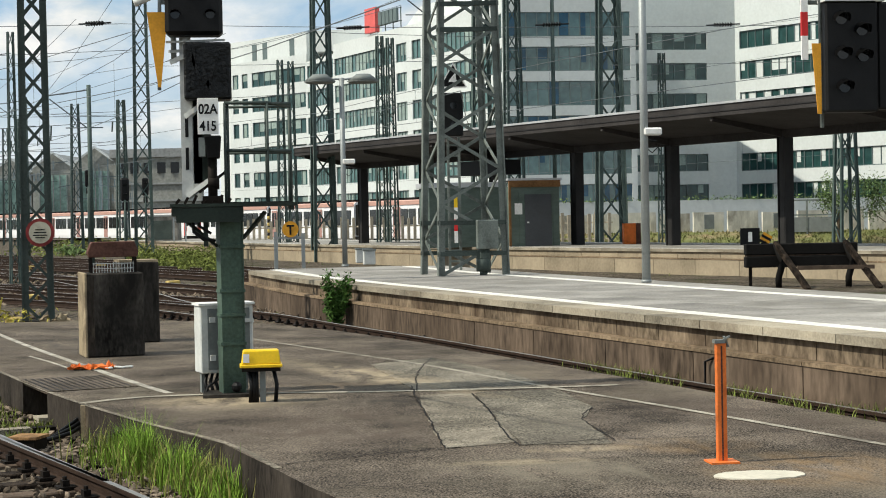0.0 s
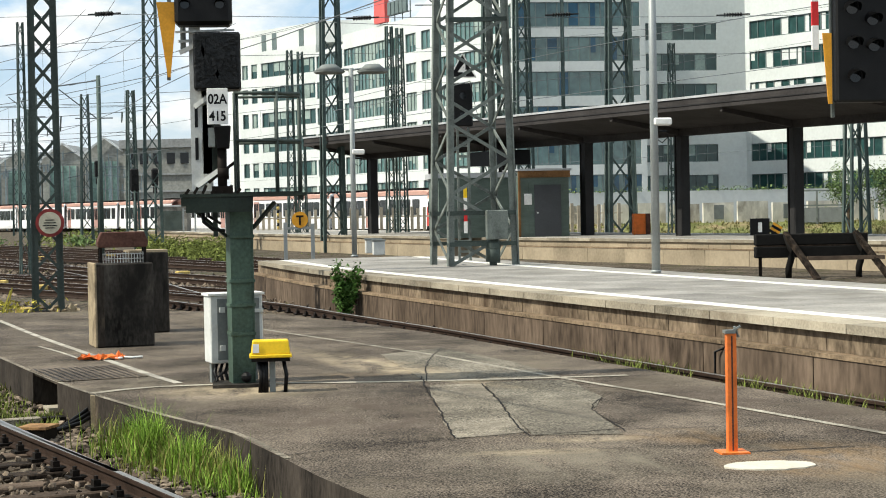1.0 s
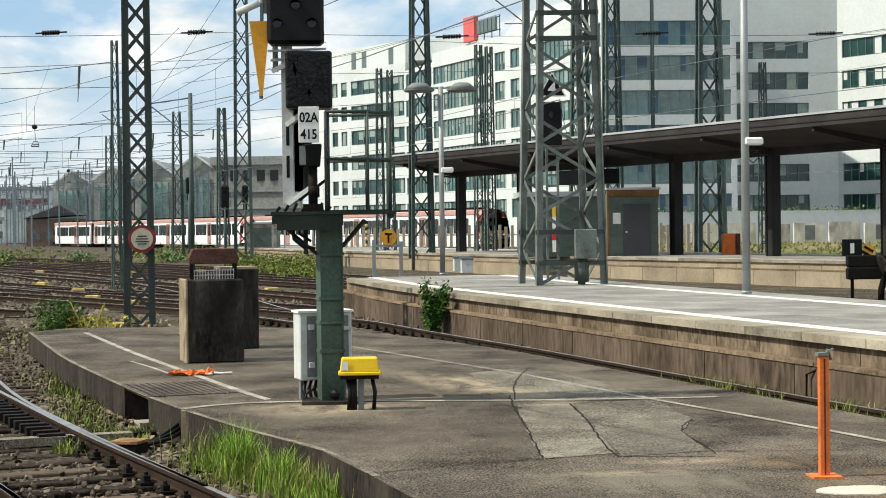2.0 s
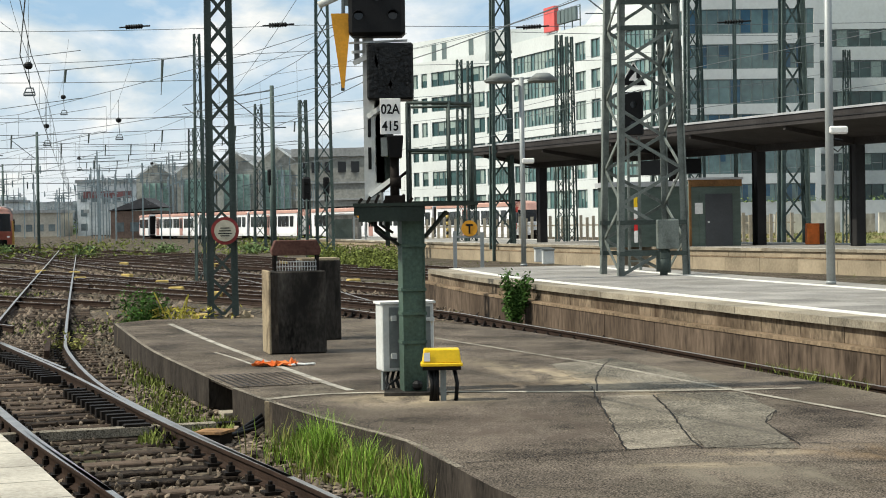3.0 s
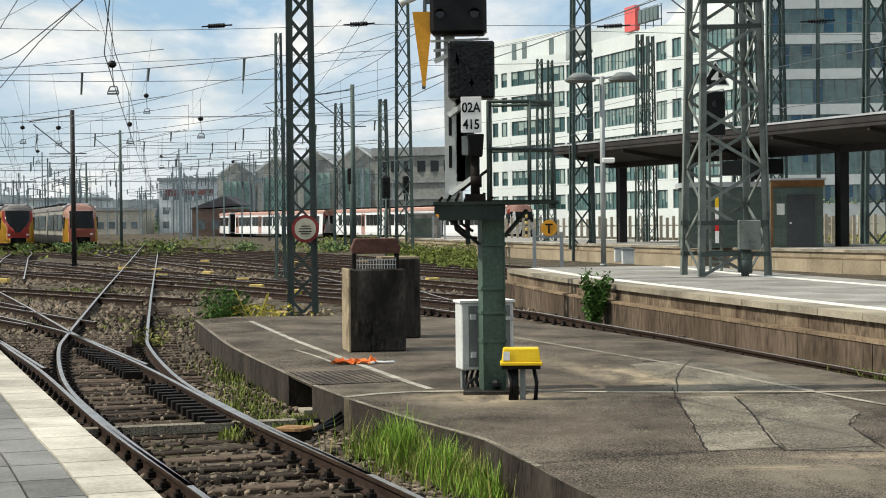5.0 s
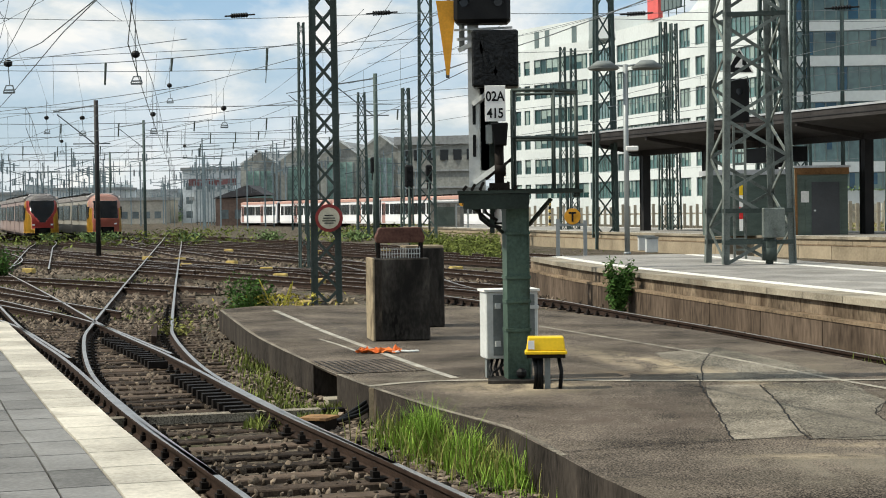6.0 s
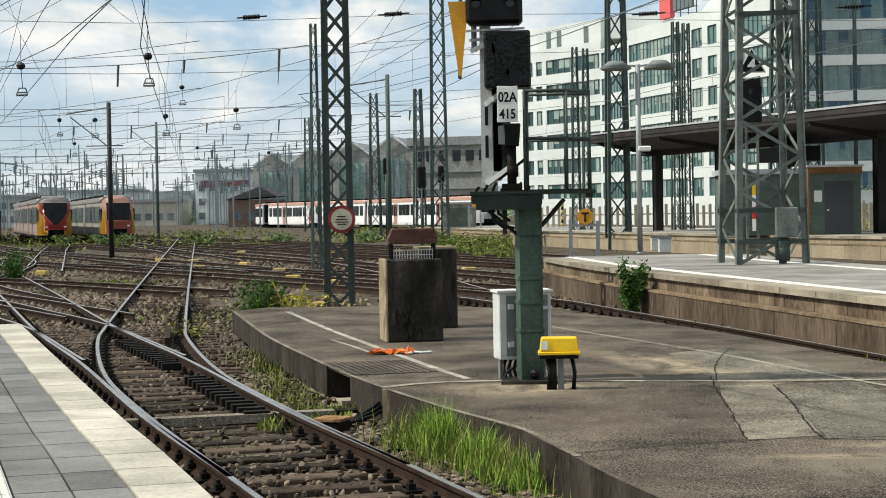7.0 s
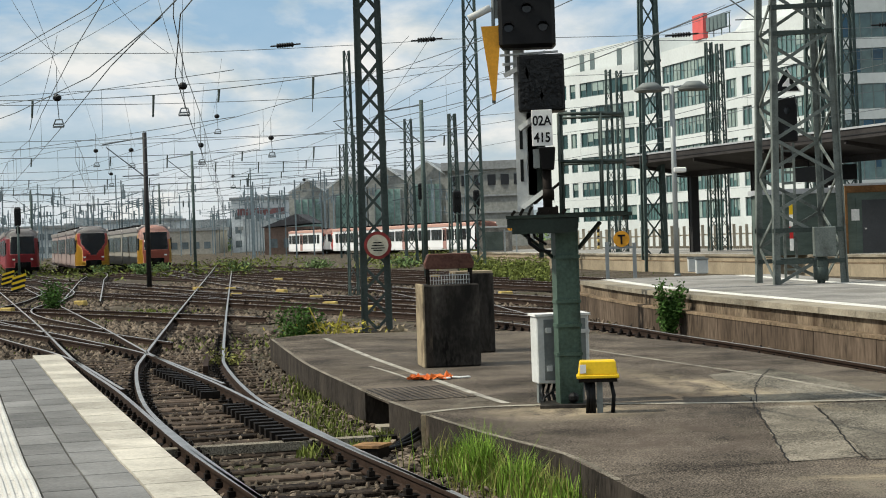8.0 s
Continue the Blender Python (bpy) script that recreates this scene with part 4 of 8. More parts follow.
    for k in range(4):
        bm.faces.new((lo[k], lo[(k + 1) % 4], hi[(k + 1) % 4], hi[k]))
    bm.faces.new(lo[::-1]), bm.faces.new(hi)
    part("marker_lamp", bm, "black", s, "small black lamp housing", bevel=0.01)
    bm = bmesh.new()
    box(bm, -0.33, -0.26, -0.36, -0.14, 2.58, 2.78)
    part("lamp_side", bm, "cabinet_shade", s)
    bm = bmesh.new()
    rod(bm, (-0.19, -0.25, 2.1), (-0.19, -0.25, 2.56), 0.05, 8)
    rod(bm, (-0.24, -0.25, 2.30), (-0.12, -0.25, 2.30), 0.07, 8)
    box(bm, -0.30, -0.08, -0.32, -0.16, 2.06, 2.16)
    bar(bm, (-0.34, -0.2, 2.2), (-0.05, -0.2, 2.42), 0.03, 0.03)
    part("lamp_neck", bm, "iron", s)
    for k in range(7):
        bm = bmesh.new()
        x = -0.58 + 0.09 * k
        bar(bm, (x, -0.36, 2.08), (x + 0.04, -0.36, 2.13 + 0.02 * (k % 3)), 0.04, 0.03)
        part("clamp", bm, "iron", deck)
    # orange pointer
    bm = bmesh.new()
    v = [bm.verts.new(p) for p in ((-0.85, -0.2, 4.13), (-0.63, -0.2, 4.13), (-0.715, -0.2, 3.33), (-0.745, -0.2, 3.33))]
    w = [bm.verts.new(q.co + V((0, 0.02, 0))) for q in v]
    bm.faces.new(v), bm.faces.new(w[::-1])
    for k in range(4):
        bm.faces.new((v[k], w[k], w[(k + 1) % 4], v[(k + 1) % 4]))
    part("pointer", bm, "orange", s, "orange wedge-shaped pointer board")
    bm = bmesh.new()
    rod(bm, (-0.735, -0.17, 3.30), (-0.70, -0.17, 4.9), 0.02, 8)
    rod(bm, (-0.58, -0.05, 3.6), (-0.58, -0.05, 4.9), 0.03, 8)
    box(bm, -0.72, -0.57, -0.17, -0.12, 4.22, 4.42)
    part("pointer_rod", bm, "cabinet_shade", s)
    bm = bmesh.new()
    rod(bm, (-0.98, -0.2, 4.22), (-0.74, -0.18, 4.33), 0.04, 10)
    part("side_lamp", bm, "cabinet", s, "pale tubular lamp")

    # cabinet behind the post
    c = thing("trackside_cabinet", pose(-0.12, 19.15, 0.22, 0, 0, 13), "pale grey steel cabinet on the back of the signal post", "cabinet")
    bm = bmesh.new()
    box(bm, -0.29, 0.30, -0.18, 0.16, 0.22, 0.97)
    body = part("body", bm, "cabinet", c, bevel=0.012)
    # shade on the cabinet's front, painted as a thin darker sheet
    bm = bmesh.new()
    box(bm, -0.21, 0.26, -0.19, -0.18, 0.26, 0.93)
    part("shade_panel", bm, "cabinet_shade", c, "front face painted darker grey as shaded")
    for z in (0.36, 0.78):
        bm = bmesh.new()
        box(bm, -0.19, -0.13, -0.21, -0.19, z, z + 0.06)
        part("hinge", bm, "cabinet", c)
        bm = bmesh.new()
        box(bm, -0.05, 0.30, -0.215, -0.19, z - 0.01, z + 0.03)
        part("mounting_strap", bm, "cabinet", c)
    bm = bmesh.new()
    box(bm, -0.31, 0.32, -0.20, 0.18, 0.965, 0.99)
    part("lid", bm, "plate_white", c)
    bm = bmesh.new()
    for x in (-0.2, -0.14, -0.08, 0.0):
        tube(bm, [(x, -0.1, 0.24), (x - 0.04, -0.12, 0.12), (x - 0.02, -0.2, 0.0)], 0.02)
    tube(bm, [(-0.1, -0.2, 0.16), (-0.25, -0.3, 0.08), (-0.28, -0.34, 0.01)], 0.012)
    part("cable", bm, "black", c)
    for x in (-0.26, 0.2):
        bm = bmesh.new()
        box(bm, x, x + 0.06, -0.05, 0.05, 0.0, 0.22)
        part("foot", bm, "cabinet_shade", c)

    # yellow connection box
    y = thing("connection_box", pose(0.275, 17.9, 0.22), "yellow plastic connection box on a post with black cables", "junction box")
    bm = bmesh.new()
    lo = [bm.verts.new((sx * 0.205, sy * 0.12, 0.395)) for sx, sy in ((-1, -1), (1, -1), (1, 1), (-1, 1))]
    hi = [bm.verts.new((sx * 0.185, sy * 0.105, 0.545)) for sx, sy in ((-1, -1), (1, -1), (1, 1), (-1, 1))]
    for k in range(4):
        bm.faces.new((lo[k], lo[(k + 1) % 4], hi[(k + 1) % 4], hi[k]))
    bm.faces.new(lo[::-1]), bm.faces.new(hi)
    part("hood", bm, "yellow", y, bevel=0.012)
    bm = bmesh.new()
    box(bm, -0.22, 0.22, -0.135, 0.135, 0.365, 0.40)
    part("rim", bm, "yellow", y, bevel=0.008)
    bm = bmesh.new()
    box(bm, -0.185, -0.12, -0.124, -0.118, 0.42, 0.51)
    part("label_plate", bm, "plate_white", y, "small white sticker")
    bm = bmesh.new()
    box(bm, -0.20, 0.20, -0.11, 0.11, 0.325, 0.365)
    part("tray", bm, "iron", y)
    bm = bmesh.new()
    box(bm, -0.015, 0.045, -0.03, 0.03, 0.0, 0.33)
    part("post", bm, "cabinet_shade", y)
    for x, dx in ((-0.13, 0.03), (-0.09, 0.02), (0.13, 0.03), (-0.05, 0.0)):
        bm = bmesh.new()
        tube(bm, [(x, -0.02, 0.34), (x + dx, -0.04, 0.18), (x + dx * 0.5, -0.05, 0.0)], 0.022, 8)
        part("cable", bm, "black", y)


def build_block():
    b = thing("concrete_block", pose(-1.66, 24.6, 0.22, 0, 0, 12), "dark weathered concrete block, its left face painted pale as sunlit", "concrete block")
    bm = bmesh.new()
    box(bm, -0.40, 0.40, 0.0, 0.70, 0.0, 1.19)
    part("body", bm, "concrete", b, bevel=0.02)
    # sunlit left face: sunlight put into a thin slab of paler colour
    bm = bmesh.new()
    box(bm, -0.44, -0.403, -0.02, 0.72, 0.0, 1.20)
    part("edge_slab", bm, "concrete_pale", b, "left face painted pale ochre as sunlit", bevel=0.012)
    bm = bmesh.new()
    box(bm, -0.42, -0.30, -0.006, 0.0, 0.02, 1.15)
    part("stain_strip", bm, "kerb_side", b)
    b2 = thing("concrete_block", pose(-1.34, 27.4, 0.22, 0, 0, 12), "dark weathered concrete block standing behind another", "concrete block")
    bm = bmesh.new()
    box(bm, -0.45, 0.17, 0.0, 0.7, 0.0, 1.28)
    part("body", bm, "concrete", b2, bevel=0.02)
    bm = bmesh.new()
    box(bm, -0.44, 0.16, 0.01, 0.69, 1.275, 1.31)
    part("cap", bm, "concrete_pale", b2)
    l = thing("covered_heater", pose(-1.72, 24.95, 1.41, 0, 0, 8), "reddish brown metal hood on a low wire cage", "metal hood")
    bm = bmesh.new()
    extrude_profile(bm, [(-0.34, 0.22), (-0.36, 0.30), (-0.30, 0.44), (0.30, 0.44), (0.36, 0.30), (0.34, 0.22)], -0.2, 0.2, Matrix())
    part("hood", bm, "rust_lid", l, bevel=0.01)
    for x in (-0.31, 0.31):
        for y in (-0.17, 0.17):
            bm = bmesh.new()
            box(bm, x - 0.018, x + 0.018, y - 0.018, y + 0.018, 0.0, 0.24)
            part("leg", bm, "iron", l)
    bm = bmesh.new()
    for k in range(15):
        x = -0.28 + 0.04 * k
        rod(bm, (x, -0.17, 0.0), (x, -0.17, 0.14 + 0.02 * math.sin(k)), 0.005, 5)
    rod(bm, (-0.3, -0.17, 0.13), (0.3, -0.17, 0.13), 0.006, 5)
    rod(bm, (-0.3, -0.17, 0.06), (0.3, -0.17, 0.06), 0.006, 5)
    part("wire_cage", bm, "cabinet", l, "pale wire cage")


# ---------------------------------------------------------------- lattice masts
def lattice(name, m, h, w0, w1, d0, d1, step, leg, brace, material, label, category="mast", group="", cross=True, z0=0.0):
    t = thing(name, m, label, category, group)

    def corner(sx, sy, z):
        k = z / h
        return V((sx * (w0 + (w1 - w0) * k) / 2, sy * (d0 + (d1 - d0) * k) / 2, z))
    for sx in (-1, 1):
        for sy in (-1, 1):
            bm = bmesh.new()
            p, q = corner(sx, sy, z0), corner(sx, sy, h)
            s = leg
            bar(bm, p, q, s, s * 0.22, (0, 1, 0))
            off = V((sx * s * 0.42, 0, 0))
            bar(bm, p + off, q + off, s * 0.22, s, (0, 1, 0))
            part("leg", bm, material, t)
    n = max(2, round(h / step))
    for side in range(4):
        a, b = (((-1, -1), (1, -1)), ((-1, 1), (1, 1)), ((-1, -1), (-1, 1)), ((1, -1), (1, 1)))[side]
        up = (0, 1, 0) if side < 2 else (1, 0, 0)
        for k in range(n):
            za, zb = h * k / n, h * (k + 1) / n
            pairs = [(a, b), (b, a)] if cross else [(a, b) if k % 2 == side % 2 else (b, a)]
            for p, q in pairs:
                bm = bmesh.new()
                bar(bm, corner(*p, za), corner(*q, zb), brace, brace * 0.38, up)
                part("brace", bm, material, t)
    return t


def build_masts():
    t = lattice("catenary_mast", pose(-4.24, 38.0, -0.2, 0, 0, 6), 12.5, 0.54, 0.40, 0.36, 0.30, 0.56, 0.145, 0.055, "galv_dark",
                "grey-green riveted lattice mast between the tracks", "mast", cross=True)
    bm = bmesh.new()
    box(bm, -0.55, 0.55, -0.45, 0.45, -0.2, 0.25)
    part("footing", bm, "concrete", t)
    # round sign on it
    s = thing("round_sign", pose(-4.12, 37.55, 1.95), "round white sign with a dull red rim", "sign")
    bm = bmesh.new()
    rod(bm, (0, 0.0, 0), (0, 0.02, 0), 0.305, 32)
    part("rim", bm, "sign_red", s)
    bm = bmesh.new()
    rod(bm, (0, -0.006, 0), (0, 0.01, 0), 0.235, 32)
    part("face", bm, "sign_face", s)
    for z, w in ((0.06, 0.2), (0.0, 0.26), (-0.06, 0.3), (-0.11, 0.2)):
        bm = bmesh.new()
        box(bm, -w / 2, w / 2, -0.010, -0.005, z - 0.011, z + 0.011)
        part("text_bar", bm, "black", s)
    bm = bmesh.new()
    box(bm, -0.03, 0.03, 0.02, 0.25, -0.05, 0.05)
    part("clamp", bm, "galv_dark", s)
    # the tall tower on the middle platform
    t = lattice("lattice_tower", pose(5.42, 40.2, 0.76, 0, 0, 9), 14.0, 1.56, 0.95, 1.5, 0.9, 0.82, 0.155, 0.075, "galv",
                "large grey galvanised lattice tower on the platform", "tower", cross=False)
    for z in (0.5, 1.22):
        for y in (-0.74, 0.74):
            bm = bmesh.new()
            box(bm, -0.86, 0.80, y - 0.04, y + 0.04, z - 0.05, z + 0.05)
            part("girt", bm, "galv_dark", t, "dark horizontal girt")
    bm = bmesh.new()
    for z in (5.7, 6.3):
        bar(bm, (-0.75, -0.6, z), (0.75, -0.6, z + 0.05), 0.12, 0.10)
    part("cross_arm", bm, "galv_dark", t)
    bm = bmesh.new()
    box(bm, 0.05, 0.55, -0.98, -0.78, 0.60, 1.28)
    part("switch_box", bm, "galv", t, "grey switch box", bevel=0.02)
    bm = bmesh.new()
    rod(bm, (0.25, -0.72, 0.08), (0.25, -0.72, 0.45), 0.17, 12)
    rod(bm, (0.25, -0.72, 0.0), (0.25, -0.72, 0.1), 0.09, 10)
    ball(bm, (0.25, -0.72, 0.45), 0.19)
    part("cable_pot", bm, "galv_dark", t)
    # signal head standing behind it
    g = thing("light_signal", pose(5.62, 43.4, 0.76), "black signal head on a slim ladder mast", "signal")
    bm = bmesh.new()
    box(bm, -0.25, 0.25, -0.12, 0.1, 3.42, 4.52)
    head = part("signal_head", bm, "black", g, bevel=0.03)
    for z in (3.7, 4.2):
        bm = bmesh.new()
        rod(bm, (0, -0.14, z), (0, -0.12, z), 0.09, 14)
        part("lens", bm, "glass_dark", head)
    bm = bmesh.new()
    for x in (-0.14, 0.14):
        box(bm, x - 0.03, x + 0.03, -0.03, 0.03, 0, 3.4)
    for k in range(12):
        box(bm, -0.14, 0.14, -0.01, 0.01, 0.2 + 0.27 * k, 0.26 + 0.27 * k)
    part("mast_ladder", bm, "galv", g)
    for k, c in enumerate(("plate_white", "red", "plate_white", "yellow")):
        bm = bmesh.new()
        box(bm, -0.02, 0.07, -0.06, -0.04, 0.7 + 0.3 * k, 1.0 + 0.3 * k)
        part("band", bm, c, g, "coloured mast band")
    bm = bmesh.new()
    v = [bm.verts.new(p) for p in ((-0.34, -0.16, 4.66), (0.34, -0.16, 4.66), (0, -0.16, 5.26))]
    w = [bm.verts.new(q.co + V((0, 0.02, 0))) for q in v]
    bm.faces.new(v), bm.faces.new(w[::-1])
    for k in range(3):
        bm.faces.new((v[k], w[k], w[(k + 1) % 3], v[(k + 1) % 3]))
    tri = part("speed_board", bm, "black", g, "black triangular board with a white figure 4")
    bm = bmesh.new()
    for p, q in (((-0.34, 4.66), (0.34, 4.66)), ((0.34, 4.66), (0, 5.26)), ((0, 5.26), (-0.34, 4.66))):
        bar(bm, (p[0], -0.165, p[1]), (q[0], -0.165, q[1]), 0.03, 0.012, (0, 1, 0))
    part("board_edge", bm, "plate_white", tri)
    cu = bpy.data.curves.new("lettering", "FONT")
    cu.body, cu.size, cu.align_x, cu.extrude, cu.offset = "4", 0.42, "CENTER", 0.002, 0.01
    cu.materials.append(M["plate_white"])
    ob = new("lettering", cu)
    ob.parent, ob.matrix_basis = tri, pose(0, -0.175, 4.71, 90, 0, 0)


def lamp_post(x, y, z, h, heads, cctv):
    p = thing("platform_lamp", pose(x, y, z), "tall grey steel lamp post on the platform", "lamp post", "lamp posts on the platforms")
    bm = bmesh.new()
    rod(bm, (0, 0, 0), (0, 0, h), 0.085 if h > 6 else 0.075, 14, 0.07)
    rod(bm, (0, 0, 0), (0, 0, 0.06), 0.10, 14)
    part("pole", bm, "pole_grey", p)
    if heads:
        for s in (-1, 1):
            bm = bmesh.new()
            rod(bm, (0, 0, h - 0.05), (s * 0.3, 0, h - 0.02), 0.03, 8)
            part("arm", bm, "pole_grey", p)
            bm = bmesh.new()
            rod(bm, (s * 0.62, 0, h - 0.10), (s * 0.62, 0, h + 0.10), 0.46, 18, 0.20)
            rod(bm, (s * 0.62, 0, h - 0.15), (s * 0.62, 0, h - 0.10), 0.40, 18, 0.46)
            part("shade", bm, "cabinet_shade", p, "grey dish-shaped lamp shade")
    if cctv:
        bm = bmesh.new()
        box(bm, -0.02, 0.34, -0.12, 0.12, cctv - 0.02, cctv + 0.13)
        part("camera_housing", bm, "plate_white", p, "white surveillance camera housing", bevel=0.03)
        bm = bmesh.new()
        rod(bm, (0, 0, cctv - 0.12), (0.26, 0, cctv - 0.14), 0.025, 8)
        tube(bm, [(0.2, 0, cctv - 0.05), (0.27, 0, cctv - 0.25), (0.16, 0, cctv - 0.36), (0.06, 0, cctv - 0.28)], 0.012)
        part("camera_bracket", bm, "black", p)
    return p


def build_platform_things():
    lamp_post(8.02, 32.8, 0.76, 7.5, False, 2.90)
    lamp_post(3.15, 49.0, 0.76, 5.40, True, 2.95)
    s = thing("warning_sign", pose(1.75, 55.0, 0.0), "round orange sign on a low steel railing", "sign")
    bm = bmesh.new()
    rod(bm, (0.05, -0.05, 1.83), (0.05, -0.02, 1.83), 0.26, 24)
    part("disc", bm, "orange", s)
    bm = bmesh.new()
    box(bm, 0.02, 0.08, -0.06, -0.05, 1.66, 1.96)
    box(bm, -0.07, 0.17, -0.06, -0.05, 1.91, 1.97)
    part("symbol", bm, "black", s)
    for x in (-0.42, 0.45):
        bm = bmesh.new()
        box(bm, x - 0.06, x + 0.06, -0.05, 0.05, -0.1, 1.75 if x < 0 else 1.70)
        part("post", bm, "pole_grey", s)
    bm = bmesh.new()
    box(bm, -0.42, 0.45, -0.02, 0.02, 1.52, 1.60)
    part("crossbar", bm, "pole_grey", s)
    copy_thing(s, pose(-4.0, 127.5, 0.76))
    h = thing("relay_hut", pose(-5.35, 134, 0.755, 0, 0, -8), "low weathered grey concrete hut on the platform", "hut")
    bm = bmesh.new()
    box(bm, -1.15, 1.15, -0.9, 0.9, 0, 1.85)
    part("wall", bm, "concrete_hut", h)
    bm = bmesh.new()
    box(bm, -1.25, 1.25, -1.0, 1.0, 1.84, 2.0)
    part("roof", bm, "far_roof", h, bevel=0.03)
    bm = bmesh.new()
    box(bm, -0.75, 0.75, -0.93, -0.89, 0.1, 1.55)
    part("door", bm, "galv_dark", h)
    t = thing("striped_pole", pose(2.6, 131.0, 0.745), "yellow and black striped pole by the fence", "pole")
    for k in range(8):
        bm = bmesh.new()
        rod(bm, (0, 0, 0.25 * k), (0, 0, 0.25 * k + 0.25), 0.11, 12)
        part("band", bm, ("yellow_mark", "black")[k % 2], t)
    for x, y, w in ((4.02, 53.4, 0.5), (4.0, 51.0, 0.35)):
        b = thing("grit_bin", pose(x, y, 0.75), "small grey box on the platform", "box")
        bm = bmesh.new()
        box(bm, -w / 2, w / 2, -0.2, 0.2, 0, 0.42)
        part("body", bm, "cabinet", b, bevel=0.02)
        bm = bmesh.new()
        box(bm, -w / 2 - 0.02, w / 2 + 0.02, -0.22, 0.22, 0.415, 0.46)
        part("lid", bm, "cabinet_shade", b)


# ---------------------------------------------------------------- canopy and shed
def build_canopy():
    ang = math.degrees(math.atan2(U3.y, U3.x))
    c = thing("platform_canopy", pose(20.3, 58.2, 0, 0, 0, ang), "long dark steel platform canopy with a pale roof edge", "canopy")
    # local x runs along the platform away from the camera, local -y is the far side
    L0, L1 = -46.0, 42.6
    bm = bmesh.new()
    prof = [(0.0, 5.76), (0.0, 6.22), (-3.75, 5.75), (-7.6, 6.2), (-7.6, 5.8), (-3.75, 5.28)]
    a = [bm.verts.new((L0, y, z)) for y, z in prof]
    b = [bm.verts.new((L1, y, z)) for y, z in prof]
    for k in range(6):
        bm.faces.new((a[k], a[(k + 1) % 6], b[(k + 1) % 6], b[k]))
    bm.faces.new(a), bm.faces.new(b[::-1])
    part("roof", bm, "canopy", c)
    bm = bmesh.new()
    box(bm, L0, L1 + 0.05, -0.06, 0.05, 6.20, 6.29)
    part("roof_edge", bm, "canopy_top", c, "pale metal roof edge")
    bm = bmesh.new()
    box(bm, L0, L1, 0.004, 0.03, 5.92, 5.96)
    part("fascia_joint", bm, "column", c)
    bm = bmesh.new()
    box(bm, L0, L1, -3.95, -3.55, 5.0, 5.32)
    part("ridge_beam", bm, "canopy", c)
    for k in range(12):
        x = 41.5 - 7.15 * k
        bm = bmesh.new()
        for y0, y1, z0, z1 in ((-0.1, -3.7, 5.72, 5.12), (-7.5, -3.8, 5.74, 5.12)):
            bar(bm, (x, y0, z0), (x, y1, z1), 0.14, 0.26)
        part("rib", bm, "canopy", c)
        bm = bmesh.new()
        box(bm, x - 0.13, x + 0.13, -3.95, -3.55, 0.75, 5.05)
        for s in (-1, 1):
            box(bm, x + s * 0.2 - 0.02, x + s * 0.2 + 0.02, -3.98, -3.52, 0.75, 5.05)
        part("column", bm, "column", c)
    bm = bmesh.new()
    box(bm, 24.0, 27.5, -3.2, -1.9, 4.15, 4.85)
    part("train_indicator", bm, "black", c, "black hanging display box")
    for x in (24.4, 27.1):
        bm = bmesh.new()
        rod(bm, (x, -2.5, 4.8), (x, -2.5, 5.5), 0.04, 6)
        part("hanger", bm, "column", c)

    s = thing("platform_shed", pose(12.45, 76.4, 0.75, 0, 0, 4), "green-grey metal shed with a grey steel door on the platform", "shed")
    bm = bmesh.new()
    box(bm, -0.06, 2.25, 0.05, 2.9, 0, 2.72)
    box(bm, -3.6, -0.06, 0.9, 3.4, 0, 2.72)
    part("wall", bm, "shed_green", s)
    bm = bmesh.new()
    for k in range(22):
        box(bm, -3.6, -0.08, 0.885, 0.90, 0.12 * k, 0.12 * k + 0.09)
    tagged(part("corrugation", bm, "shed_green", s), kind="stuff")
    bm = bmesh.new()
    box(bm, -0.15, 2.35, -0.08, 3.0, 2.98, 3.08)
    box(bm, -3.75, -0.16, 0.8, 3.5, 2.72, 2.95)
    part("roof", bm, "canopy_top", s)
    bm = bmesh.new()
    box(bm, -0.1, 2.3, -0.02, 0.05, 2.68, 2.98)
    part("wood_fascia", bm, "wood", s, "brown wooden fascia board")
    bm = bmesh.new()
    box(bm, 0.36, 1.92, -0.01, 0.05, 0.0, 2.42)
    part("door_frame", bm, "shed_green", s)
    bm = bmesh.new()
    box(bm, 0.62, 1.86, -0.04, 0.0, 0.02, 2.35)
    d = part("door", bm, "shed_door", s, "grey steel door")
    bm = bmesh.new()
    box(bm, 0.72, 0.80, -0.09, -0.04, 1.05, 1.12)
    part("door_handle", bm, "cabinet", d)
    bm = bmesh.new()
    box(bm, 0.15, 0.50, -0.03, -0.012, 1.45, 1.95)
    part("notice", bm, "plate_white", s, "small white notice")
    bm = bmesh.new()
    box(bm, -0.12, -0.02, -0.06, 0.02, 0, 2.98)
    part("corner_post", bm, "wood", s)
    o = thing("orange_cabinet", pose(18.0, 77.0, 0.75), "small orange cabinet on the platform", "cabinet")
    bm = bmesh.new()
    box(bm, -0.28, 0.28, -0.2, 0.2, 0, 0.95)
    part("body", bm, "post_orange", o, bevel=0.02)
    bm = bmesh.new()
    box(bm, 0.29, 0.5, -0.2, 0.2, 0, 0.95)
    part("side", bm, "rust_lid", o)


